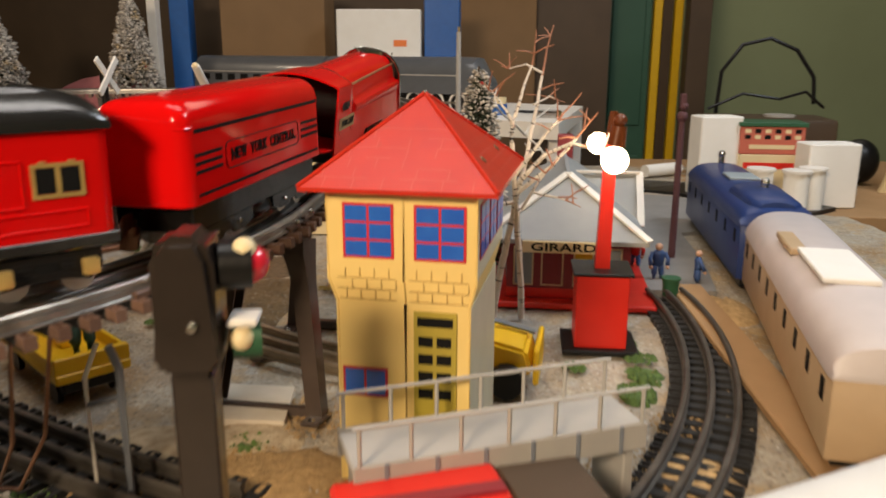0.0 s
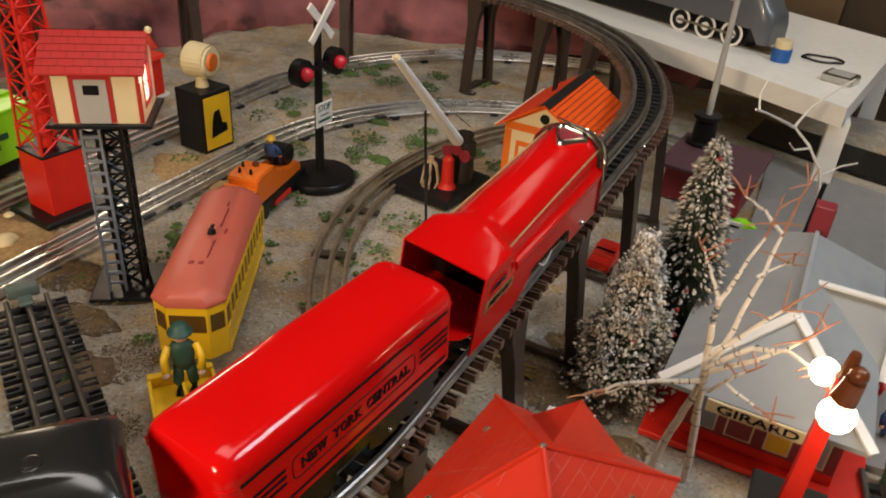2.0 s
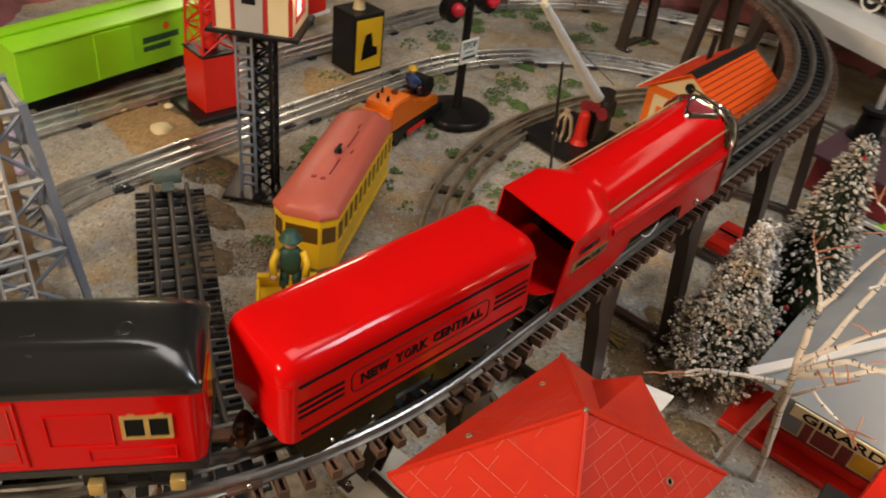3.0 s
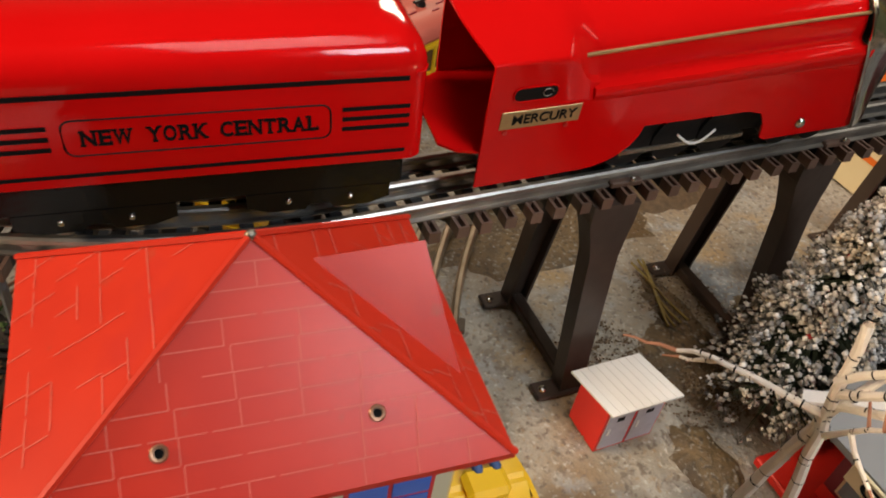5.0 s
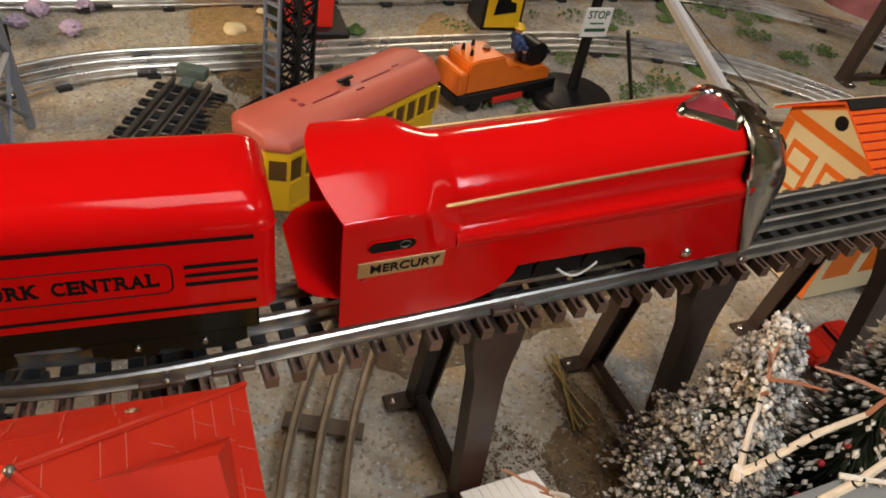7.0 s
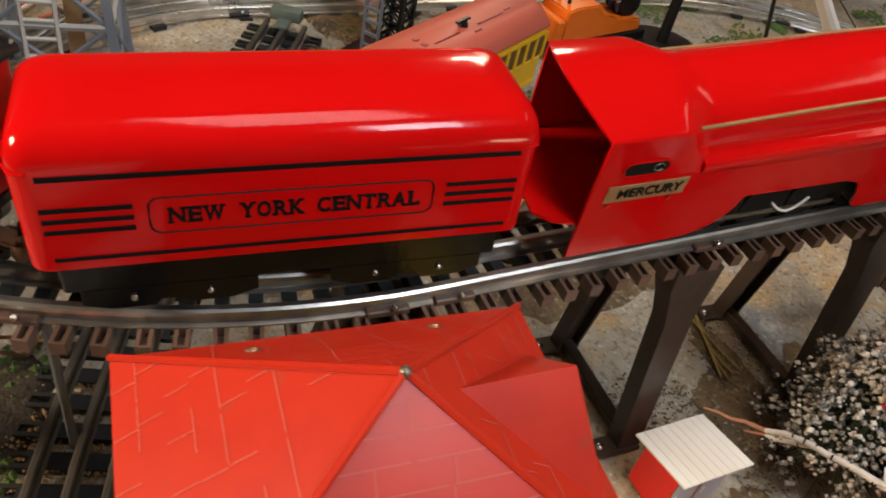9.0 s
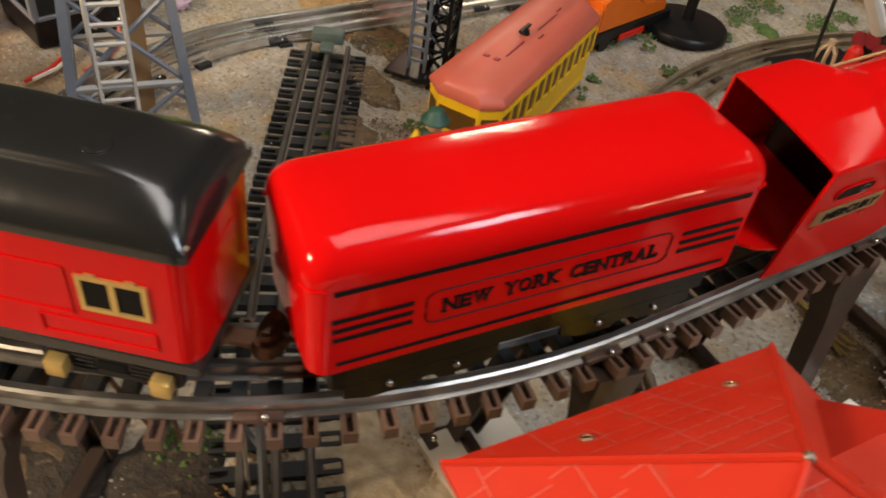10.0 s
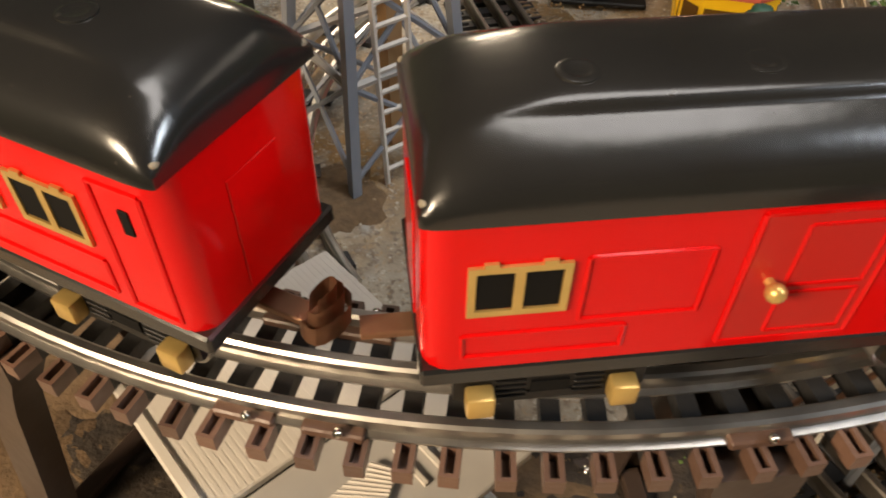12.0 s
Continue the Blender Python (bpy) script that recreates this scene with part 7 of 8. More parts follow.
# lime boxcar and red caboose on the rear line
bx = thing("lime_boxcar", "lime green toy boxcar with dark lettering bars", "train car", heading(-0.742, 0.645, -0.001, -2.5))
part("body", box(B(), -0.125, -0.032, 0.022, 0.125, 0.032, 0.084, 0.0012), LIME, bx)
part("roof", prism(B(), [(-0.034, 0.084), (0.034, 0.084), (0.033, 0.086), (0.0, 0.092), (-0.033, 0.086)], "x", -0.127, 0.127), LIME, bx)
part("roof_walk", box(B(), -0.127, -0.006, 0.092, 0.127, 0.006, 0.094), LIME, bx)
part("door", box(B(), -0.03, -0.0335, 0.024, 0.02, -0.032, 0.08, 0.0005), LIME, bx)
for a, b, c, d in ((0.036, 0.0515, 0.09, 0.059), (0.036, 0.041, 0.076, 0.0475)):
    part("lettering_bar", box(B(), a, -0.0324, b, c, -0.032, d), DKGREEN, bx)
part("emblem", cyl(B(), (0.072, -0.032, 0.068), (0.072, -0.0324, 0.068), 0.005, n=14), ORANGE, bx)
part("underframe", box(B(), -0.12, -0.024, 0.01, 0.12, 0.024, 0.022), DARK, bx)
for x in (-0.085, 0.085):
    part("truck", box(B(), x - 0.02, -0.02, 0.0, x + 0.02, 0.02, 0.011, 0.002), DARK, bx)
rcab = thing("red_caboose", "red toy caboose with white frame on the rear line", "train car", heading(-0.748, 0.935, -0.001, -3))
part("body", box(B(), -0.075, -0.03, 0.024, 0.075, 0.03, 0.078, 0.0012), BRIGHTRED, rcab)
part("roof", prism(B(), [(-0.033, 0.078), (0.033, 0.078), (0.03, 0.082), (0.0, 0.086), (-0.03, 0.082)], "x", -0.082, 0.082), BRIGHTRED, rcab)
part("sill", box(B(), -0.083, -0.031, 0.019, 0.083, 0.031, 0.024), WHITE, rcab)
part("truck", box(B(), -0.06, -0.02, 0.0, -0.03, 0.02, 0.02, 0.002), DARK, rcab)
part("truck", box(B(), 0.03, -0.02, 0.0, 0.06, 0.02, 0.02, 0.002), DARK, rcab)

# ---------------------------------------------------------------- rear right: pole, shed, truck, posts, roads

shd = thing("maroon_shed", "low maroon-roofed shed beside the spruces", "building", pose(0.062, 1.165, -0.001, 0, 0, -8))
part("wall", box(B(), -0.05, -0.055, 0, 0.05, 0.055, 0.044), MAROON, shd)
part("roof", box(B(), -0.06, -0.065, 0.044, 0.06, 0.065, 0.049, 0.001), MAROONROAD, shd)
pl = thing("tall_pole", "tall tan pole on a black base", "post", pose(0.036, 1.205, 0.0481))
part("base", loft(B(), [[(r * math.cos(a), r * math.sin(a), z) for a in (2 * math.pi * i / 16 for i in range(16))] for z, r in ((0, 0.022), (0.004, 0.022), (0.006, 0.016), (0.034, 0.0145), (0.037, 0.0185), (0.042, 0.0185))]), DARK, pl)
part("shaft", cyl(B(), (0, 0, 0.04), (0, 0, 0.214), 0.0045, 0.0035, 8), GREYPLASTIC, pl)
part("tip", cyl(B(), (0, 0, 0.214), (0, 0, 0.222), 0.002, n=6), BRASS, pl)
rt = thing("red_truck", "small red die-cast truck parked below the trestle", "truck", heading(-0.016, 0.905, -0.001, 8))
bm = prism(B(), [(-0.03, 0.006), (-0.03, 0.016), (-0.012, 0.017), (-0.008, 0.027), (0.01, 0.027), (0.016, 0.017), (0.03, 0.015), (0.031, 0.006)], "y", -0.0125, 0.0125)
bmesh.ops.bevel(bm, geom=bm.edges[:], offset=0.0018, segments=2, affect="EDGES")
part("body", bm, BRIGHTRED, rt)
part("bumper", box(B(), -0.033, -0.012, 0.006, -0.0305, 0.012, 0.01, 0.0006), CHROME, rt)
part("window", box(B(), -0.0098, -0.0105, 0.019, -0.0085, 0.0105, 0.025), VOID, rt)
for x in (-0.019, 0.019):
    for s in (1, -1):
        part("wheel", cyl(B(), (x, 0.0105 * s, 0.0055), (x, 0.0135 * s, 0.0055), 0.0058, n=14), DARK, rt)
rs = thing("road_sign", "small white road sign on a white stand", "sign", pose(0.1, 1.0, -0.001, 0, 0, -8))
part("foot", cyl(B(), (0, 0, 0), (0, 0, 0.004), 0.008, n=12), WHITE, rs)
part("post", cyl(B(), (0, 0, 0.004), (0, 0, 0.03), 0.0014, n=6), WHITE, rs)
part("board", box(B(), -0.013, -0.002, 0.027, 0.013, 0.0, 0.044, 0.0005), WHITE, rs)
part("text_bar", box(B(), -0.01, -0.0025, 0.037, 0.01, -0.002, 0.04), VOID, rs)
part("text_bar", box(B(), -0.009, -0.0025, 0.031, 0.009, -0.002, 0.034), VOID, rs)
bp = thing("black_post", "thin dark post standing behind the station", "post", pose(0.182, 1.066, -0.001))
part("shaft", cyl(B(), (0, 0, 0), (0.004, 0, 0.085), 0.003, 0.0026, 8), DARK, bp)
part("foot", cyl(B(), (0, 0, 0), (0, 0, 0.003), 0.006, n=10), DARK, bp)
solid("road", prism(B(), [(0.09, 1.4), (0.4, 1.28), (0.55, 1.1), (0.62, 1.16), (0.45, 1.38), (0.11, 1.5)], "z", -0.004, 0.0025), DARK, "dark asphalt-like strip behind the station", "road", kind="structure", smooth=False)
solid("pavement", prism(B(), [(0.12, 0.98), (0.24, 0.9), (0.3, 0.95), (0.5, 1.05), (0.4, 1.24), (0.13, 1.34)], "z", -0.004, 0.0015), CONCRETE, "flat grey card pavement behind the station", "pavement", kind="structure", smooth=False)
bt = thing("bare_tree", "small bare white tree behind the station", "tree", pose(0.196, 1.165, -0.001))
for pts, r in (([(0, 0, 0), (-0.003, -0.002, 0.03), (-0.01, -0.001, 0.06), (-0.032, 0.001, 0.09), (-0.055, 0.002, 0.11)], 0.0028), ([(-0.055, 0.002, 0.109), (-0.072, -0.04, 0.128), (-0.092, -0.085, 0.148), (-0.104, -0.13, 0.164)], 0.0022), ([(-0.1, -0.115, 0.158), (-0.104, -0.1, 0.172), (-0.1, -0.085, 0.186)], 0.0014), ([(-0.055, 0.002, 0.109), (-0.042, 0.03, 0.128), (-0.02, 0.07, 0.14), (0.004, 0.11, 0.152)], 0.0019), ([(-0.03, 0.0, 0.087), (-0.048, -0.02, 0.088), (-0.056, -0.032, 0.1)], 0.0016), ([(-0.008, 0, 0.055), (0.012, 0.012, 0.068), (0.03, 0.02, 0.074)], 0.0014)):
    part("limb", tube(B(), pts, r, 7, r * 0.55), BARK, bt)
yc = thing("yellow_car", "tiny yellow-green toy car behind the spruces", "car", heading(0.112, 1.068, -0.001, 70))
bm = prism(B(), [(-0.018, 0.003), (-0.018, 0.009), (-0.009, 0.0105), (-0.005, 0.015), (0.006, 0.015), (0.01, 0.0105), (0.018, 0.009), (0.019, 0.003)], "y", -0.0075, 0.0075)
bmesh.ops.bevel(bm, geom=bm.edges[:], offset=0.0012, segments=2, affect="EDGES")
part("body", bm, LIME, yc)
for x in (-0.011, 0.011):
    for s in (1, -1):
        part("wheel", cyl(B(), (x, 0.0065 * s, 0.0032), (x, 0.0085 * s, 0.0032), 0.0034, n=12), DARK, yc)
solid("platform_slab", prism(B(), [(0.236, 0.704), (0.312, 0.704), (0.33, 0.82), (0.34, 1.0), (0.3, 1.03), (0.255, 0.86)], "z", -0.006, 0.0035), CONCRETE, "flat grey card slab at the end of the curve track", "pavement", kind="structure", smooth=False)
solid("beige_platform", prism(B(), [(-0.104, 0.403), (-0.044, 0.402), (-0.05, 0.455), (-0.1, 0.457)], "z", -0.006, 0.004), PLYBEIGE, "pale beige board lying beside the tower", "board", kind="structure", smooth=False)


def ground_patch(x, y, rx, ry, material, seed, h=0.0022):
    """A low, lumpy sheet of loose material with a ragged edge."""
    bm, rings = B(), []
    n = 40
    for k in (1.0, 0.93, 0.82, 0.65, 0.45, 0.22):
        ring = []
        for i in range(n):
            a = 2 * math.pi * i / n
            rag = 1 + 0.3 * noise.noise(Vector((math.cos(a) * 2, math.sin(a) * 2, seed))) + 0.16 * noise.noise(Vector((math.cos(a) * 7, math.sin(a) * 7, seed + 5)))
            px, py = rx * k * rag * math.cos(a), ry * k * rag * math.sin(a)
            z = -0.004 + (h + 0.0035) * (1 - k ** 4) + 0.0014 * noise.noise(Vector((px * 160, py * 160, seed))) * (k < 0.99)
            ring.append((px, py, z))
        rings.append(ring)
    loft(bm, rings, caps=False)
    bm.faces.new([bm.verts.new(p) for p in rings[-1]])
    return bm


for nm, lb, mt, spots in (
    ("sand", "loose tan sand heaped on the layout ground", SAND, ((-0.035, 0.345, 0.05, 0.04), (-0.605, 0.625, 0.075, 0.05), (-0.545, 0.87, 0.07, 0.045), (0.205, 0.36, 0.03, 0.03), (0.31, 0.66, 0.025, 0.05))),
    ("pale_sand", "pale cream sand spread beside the trestle", PALESAND, ((-0.105, 0.378, 0.05, 0.032), (-0.06, 0.39, 0.035, 0.03))),
    # the spot at (-0.4, 0.3) stands in for something black and shadowed between the cars
    ("soil", "dark brown soil on the layout ground", SOIL, ((-0.37, 0.5, 0.035, 0.03), (-0.37, 0.107, 0.05, 0.03), (-0.41, 0.14, 0.05, 0.04), (-0.4, 0.3, 0.035, 0.04), (-0.2, 0.232, 0.04, 0.03), (-0.16, 0.78, 0.035, 0.05), (-0.62, 0.68, 0.05, 0.03))),
    # dark ground under the raised cars, their shade painted into it
    ("dark_soil", "dark ground between the tracks with shade painted in", SHADEDSOIL, ((-0.235, 0.19, 0.06, 0.035), (-0.19, 0.24, 0.05, 0.03), (-0.33, 0.115, 0.06, 0.04), (-0.145, 0.285, 0.035, 0.03))),
    ("brown_earth", "warm brown earth beside the stub track", OCHRE, ((-0.43, 0.56, 0.04, 0.02), (-0.5, 0.61, 0.05, 0.03))),
    ("moss", "green moss clumps on the layout ground", GRASS, ((0.205, 0.5, 0.011, 0.014), (0.2, 0.55, 0.009, 0.012), (0.192, 0.465, 0.012, 0.012), (-0.06, 0.375, 0.008, 0.006), (-0.47, 0.86, 0.02, 0.012), (-0.36, 1.02, 0.022, 0.012), (-0.3, 1.1, 0.025, 0.013), (-0.5, 1.05, 0.02, 0.015), (-0.24, 1.2, 0.02, 0.012), (-0.43, 1.14, 0.02, 0.01), (-0.53, 0.58, 0.012, 0.008), (-0.46, 0.72, 0.011, 0.008))),
):
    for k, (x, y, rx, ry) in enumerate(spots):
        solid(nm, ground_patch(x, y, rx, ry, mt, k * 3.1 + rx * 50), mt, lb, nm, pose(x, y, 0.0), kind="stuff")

# brown stains by the trestles; the long strip also paints in the train's shadow
for k, (x, y, rx, ry) in enumerate(((-0.14, 0.655, 0.045, 0.1), (-0.036, 0.692, 0.04, 0.014), (0.0, 0.668, 0.035, 0.028), (0.02, 0.745, 0.05, 0.035), (0.06, 0.63, 0.028, 0.02))):
    solid("ground_stain", ground_patch(x, y, rx, ry, OCHRE, k * 2.7 + 1.3, 0.0008), OCHRE, "ochre and dark brown stain on the layout ground, train shade painted in", "stain", pose(x, y, 0.0), kind="stuff")
for k in range(4):
    rnd = random.Random(50 + k)
    pts = [(-0.084 + 0.012 * j + rnd.uniform(-0.002, 0.002), 0.69 + 0.004 * math.sin(0.9 * j + k) - 0.0022 * j + 0.003 * k, 0.0016 + 0.0008 * rnd.random()) for j in range(6)]
    solid("glue_strand", tube(B(), pts, 0.0009, 5), GLUE, "yellowish dried glue strand on the ground", "strand", group="glue strands")

# ---------------------------------------------------------------- the shelf with the grey streamliner

TZ = 0.119
sf = thing("display_shelf", "white painted shelf table behind the layout", "table")
part("top", prism(B(), [(0.2, 1.25), (0.29, 1.68), (-0.6, 2.2), (-0.85, 1.86)], "z", TZ - 0.028, TZ), WHITE, sf, smooth=False)
for x, y in ((0.2, 1.29), (0.27, 1.64), (-0.79, 1.87), (-0.58, 2.14)):
    part("leg", box(B(), x - 0.013, y - 0.013, FLOOR_Z, x + 0.013, y + 0.013, TZ - 0.028), WHITE, sf)


def streamliner(m, engine):
    c = thing("grey_streamliner" if engine else "grey_coach", "slate grey toy streamlined engine with white-rimmed wheels" if engine else "slate grey toy streamlined coach", "train car", m)
    L = 0.185 if engine else 0.19
    W, ZB, ZT = 0.034, 0.034 if engine else 0.012, 0.104
    rings = []
    tail = [(L, 1.0)] if not engine else [(L - 0.04, 1.0), (L - 0.02, 0.97), (L - 0.006, 0.86), (L + 0.004, 0.66), (L + 0.009, 0.4)]
    for x, k in [(-L, 1.0)] + tail:
        rings.append([(x, y * (0.45 + 0.55 * k), ZB * (1 if k > 0.9 else 0.4) + (z - ZB) * (0.35 + 0.65 * k)) for y, z in [(W, ZB)] + arch(W, ZB + 0.036, ZT, 12, 2.4) + [(-W, ZB)]])
    part("body", loft(B(), rings), GREYCAR, c)
    for s in (1, -1):
        a, b = sorted((W * s, (W + 0.0006) * s))
        part("side_stripe", box(B(), -L, a, 0.068, L - 0.05, b, 0.0705), GREYPLASTIC, c)
        if engine:
            for k in range(3):
                x = 0.035 + 0.049 * k
                w = part("wheel", cyl(B(), (x, 0.022 * s, 0.0185), (x, 0.03 * s, 0.0185), 0.0185, n=24), DARK, c)
                bm = B()
                loft(bm, [[(x + r * math.cos(t), s * y, 0.0185 + r * math.sin(t)) for t in (2 * math.pi * i / 24 for i in range(24))] for r, y in ((0.0195, 0.0302), (0.0195, 0.0312), (0.0155, 0.0312), (0.0155, 0.0302))], caps=False)
                part("white_rim", bm, WHITE, w)
                part("hub", cyl(B(), (x, 0.03 * s, 0.0185), (x, 0.0315 * s, 0.0185), 0.007, n=12), WHITE, w)
            part("rod", box(B(), 0.03, min(0.0315 * s, 0.0325 * s), 0.0165, 0.14, max(0.0315 * s, 0.0325 * s), 0.0205), OLDSTEEL, c)
        else:
            for k in range(9):
                x = -L + 0.03 + 0.04 * k
                part("window", box(B(), x, a, 0.05, x + 0.022, b, 0.064), VOID, c)
    part("frame", box(B(), -L + 0.01, -0.02, 0.003, L - 0.03, 0.02, 0.034), DARK, c)
    return c


streamliner(heading(-0.08, 1.552, TZ, 116.6), True)
streamliner(heading(-0.425, 1.735, TZ, 118), False)
# track pieces under it
solid("shelf_track", box(B(), -0.38, -0.02, 0.0, 0.22, 0.02, 0.002), OLDSTEEL, "grey display track on the shelf", "track", heading(-0.1, 1.565, TZ + 0.0002, 116.6))
jar = thing("glue_jar", "small jar with blue label on the shelf", "jar", pose(0.105, 1.425, TZ))
part("glass", cyl(B(), (0, 0, 0), (0, 0, 0.02), 0.014, n=16), BLUEBOX, jar)
part("lid", cyl(B(), (0, 0, 0.02), (0, 0, 0.032), 0.0125, n=16), CREAM, jar)
coil = thing("cable_loop", "thin black cable coiled on the shelf", "cable", pose(0.165, 1.47, TZ))
part("cable", tube(B(), [(0.03 * math.cos(0.5 * k) * (1 + 0.1 * math.sin(k)), 0.018 * math.sin(0.5 * k), 0.002 + 0.0006 * (k % 3)) for k in range(14)], 0.0018, 6), DARK, coil)
gd = thing("small_device", "flat silver-grey electronic box on the shelf", "device", pose(0.19, 1.37, TZ, 0, 0, -20))
part("body", box(B(), -0.022, -0.018, 0, 0.022, 0.018, 0.012, 0.002), CHROME, gd)
part("panel", box(B(), -0.016, -0.012, 0.012, 0.016, 0.012, 0.0128), GREYPLASTIC, gd)

# ---------------------------------------------------------------- rocks, boxes and room beyond

# mauve rock backdrop curving round the rear of the loops
bm = B()
rows_, cols_ = 12, 70
vv = []
for i in range(cols_ + 1):
    k = i / cols_
    a = radians(215 - 150 * k)
    c = Vector((-0.3, 1.0))
    base = c + Vector((math.cos(a), math.sin(a))) * (0.62 + 0.05 * math.sin(5 * k * 3.1) + 0.1 * (1 - k))
    outw = Vector((math.cos(a), math.sin(a)))
    col = []
    for j in range(rows_ + 1):
        h = j / rows_
        top = 0.15 + 0.05 * noise.noise(Vector((k * 9, 0, 1))) - 0.09 * max(0, k - 0.62)
        n = noise.noise(Vector((k * 16, h * 3, 2)))
        fold = 0.035 * noise.noise(Vector((k * 30, h * 1.2, 7)))
        p = base + outw * (0.02 + 0.16 * h ** 1.4 + 0.04 * n + fold)
        col.append(bm.verts.new((p.x, p.y, -0.006 + top * h + 0.012 * n * h)))
    vv.append(col)
for i in range(cols_):
    for j in range(rows_):
        bm.faces.new((vv[i][j], vv[i + 1][j], vv[i + 1][j + 1], vv[i][j + 1]))
solid("rock_backdrop", bm, PINK, "crumpled mauve rock paper behind the loops", "rocks")


def carton(m, sx, sy, sz, material, label, name="carton", extra=None):
    c = thing(name, label, "box", m)
    part("body", box(B(), -sx / 2, -sy / 2, 0, sx / 2, sy / 2, sz, 0.002), material, c)
    part("flap_seam", box(B(), -sx / 2 + 0.002, -0.001, sz, sx / 2 - 0.002, 0.001, sz + 0.0006), material, c)
    return c


wc = carton(pose(-0.18, 1.9, TZ, 0, 0, 3), 0.2, 0.1, 0.21, PAPER, "white carton with an orange sticker on the shelf")
part("sticker", box(B(), 0.035, -0.0512, 0.125, 0.066, -0.05, 0.14), ORANGE, wc).matrix_basis = pose(0, 0, 0, 0, 0, 0)
carton(pose(-0.03, 1.94, TZ), 0.085, 0.1, 0.24, BLUEBOX, "dark blue carton on the shelf")
carton(pose(-0.44, 2.02, TZ, 0, 0, -4), 0.3, 0.2, 0.075, CARDBOARD, "brown cardboard carton on the shelf")
carton(pose(-0.46, 2.03, TZ + 0.0765, 0, 0, 3), 0.26, 0.18, 0.2, CARDBOARD, "brown cardboard carton on another carton")
carton(pose(-0.715, 2.02, TZ - 0.03, 0, 0, 2), 0.05, 0.05, 0.3, BLUEBOX, "bright blue carton standing beside the shelf")
solid("white_upright", box(B(), -0.757, 1.9, FLOOR_Z, -0.735, 1.93, 0.9, 0.001), WHITE, "white painted wooden upright behind the layout", "post", kind="structure")
solid("dark_shelf_back", box(B(), -1.6, 2.35, FLOOR_Z, 0.44, 2.4, 1.2), DARKWOOD, "dark brown wooden shelving back", "shelf", kind="structure")
solid("tan_panel", box(B(), -0.02, 2.3, FLOOR_Z, 0.22, 2.33, 1.2, 0.002), CARDBOARD, "tan cardboard panel leaning on the shelving", "panel", kind="structure")
dr = thing("door_1", "dark green painted door standing open", "door", kind="structure")
part("leaf", box(B(), 0.455, 2.56, FLOOR_Z, 0.6, 2.6, 1.1, 0.003), GREENPAINT, dr)
part("edge_strip", box(B(), 0.436, 2.555, FLOOR_Z, 0.4535, 2.6, 1.1), MAROON, dr)
for z0, z1 in ((-0.8, -0.1), (0.0, 0.45), (0.55, 1.0)):
    part("door_panel", box(B(), 0.475, 2.553, z0, 0.58, 2.5595, z1, 0.002), GREENPAINT, dr)
for x in (0.61, 0.675):
    part("yellow_strip", box(B(), x, 2.57, FLOOR_Z, x + 0.026, 2.6, 1.1, 0.002), YELLOW, dr, "yellowed wooden strip")
part("jamb", box(B(), 0.64, 2.58, FLOOR_Z, 0.67, 2.61, 1.1), DARKWOOD, dr)
solid("dark_pillar", box(B(), 0.675, 2.38, FLOOR_Z, 0.74, 2.44, CEIL_Z, 0.002), DARKWOOD, "dark wooden pillar before the green wall", "pillar", kind="structure")

# right-hand clutter on a bench behind the cars
solid("work_bench", box(B(), 0.36, 1.12, -0.06, 1.2, 1.75, -0.004, 0.002), PLYWOOD, "grey-brown work bench behind the blue engine", "bench")
tr = thing("power_transformer", "black box transformer with looping cable on the bench", "transformer", pose(0.62, 1.52, -0.003, 0, 0, -6))
part("case", box(B(), -0.12, -0.07, 0, 0.12, 0.07, 0.115, 0.008, 2), DARKWOOD, tr)
part("dial_plate", cyl(B(), (0.03, 0.0, 0.115), (0.03, 0.0, 0.119), 0.03, n=20), GREYPLASTIC, tr)
part("cable", tube(B(), [(-0.09, 0, 0.12), (-0.085, 0, 0.2), (-0.05, 0, 0.25), (0.0, 0, 0.262), (0.05, 0, 0.24), (0.085, 0, 0.19), (0.09, 0, 0.14)], 0.004, 6), DARK, tr)
part("cable", tube(B(), [(-0.11, -0.03, 0.13), (-0.05, -0.04, 0.16), (0.02, -0.03, 0.15), (0.06, -0.05, 0.165), (0.1, -0.03, 0.135)], 0.003, 6), DARK, tr)
cb = thing("toy_carton", "red and cream carton shaped like a building with green lid", "box", pose(0.545, 1.27, -0.003, 0, 0, -5))
part("body", box(B(), -0.05, -0.03, 0, 0.05, 0.03, 0.075, 0.001), CREAM, cb)
part("upper_body", box(B(), -0.05, -0.03, 0.0755, 0.05, 0.03, 0.12, 0.001), SALMON, cb)
part("lid", box(B(), -0.053, -0.033, 0.12, 0.053, 0.033, 0.127, 0.001), DKGREEN, cb)
for i in range(6):
    for j in range(2):
        x = -0.043 + 0.0155 * i
        part("printed_window", box(B(), x, -0.0305, 0.1 + 0.0095 * j, x + 0.009, -0.03, 0.1065 + 0.0095 * j), CREAM if (i + j) % 2 else VOID, cb)
part("lettering_bar", box(B(), -0.035, -0.0306, 0.084, 0.035, -0.03, 0.091), CREAM, cb)
part("lettering_bar", box(B(), -0.042, -0.0306, 0.052, 0.042, -0.03, 0.062), BRIGHTRED, cb)
carton(pose(0.46, 1.27, -0.003, 0, 0, 8), 0.07, 0.05, 0.135, PAPER, "white paper bag standing on the bench", "paper_bag")
carton(pose(0.615, 1.2, -0.003, 0, 0, 4), 0.08, 0.05, 0.1, PAPER, "plain white carton on the bench")
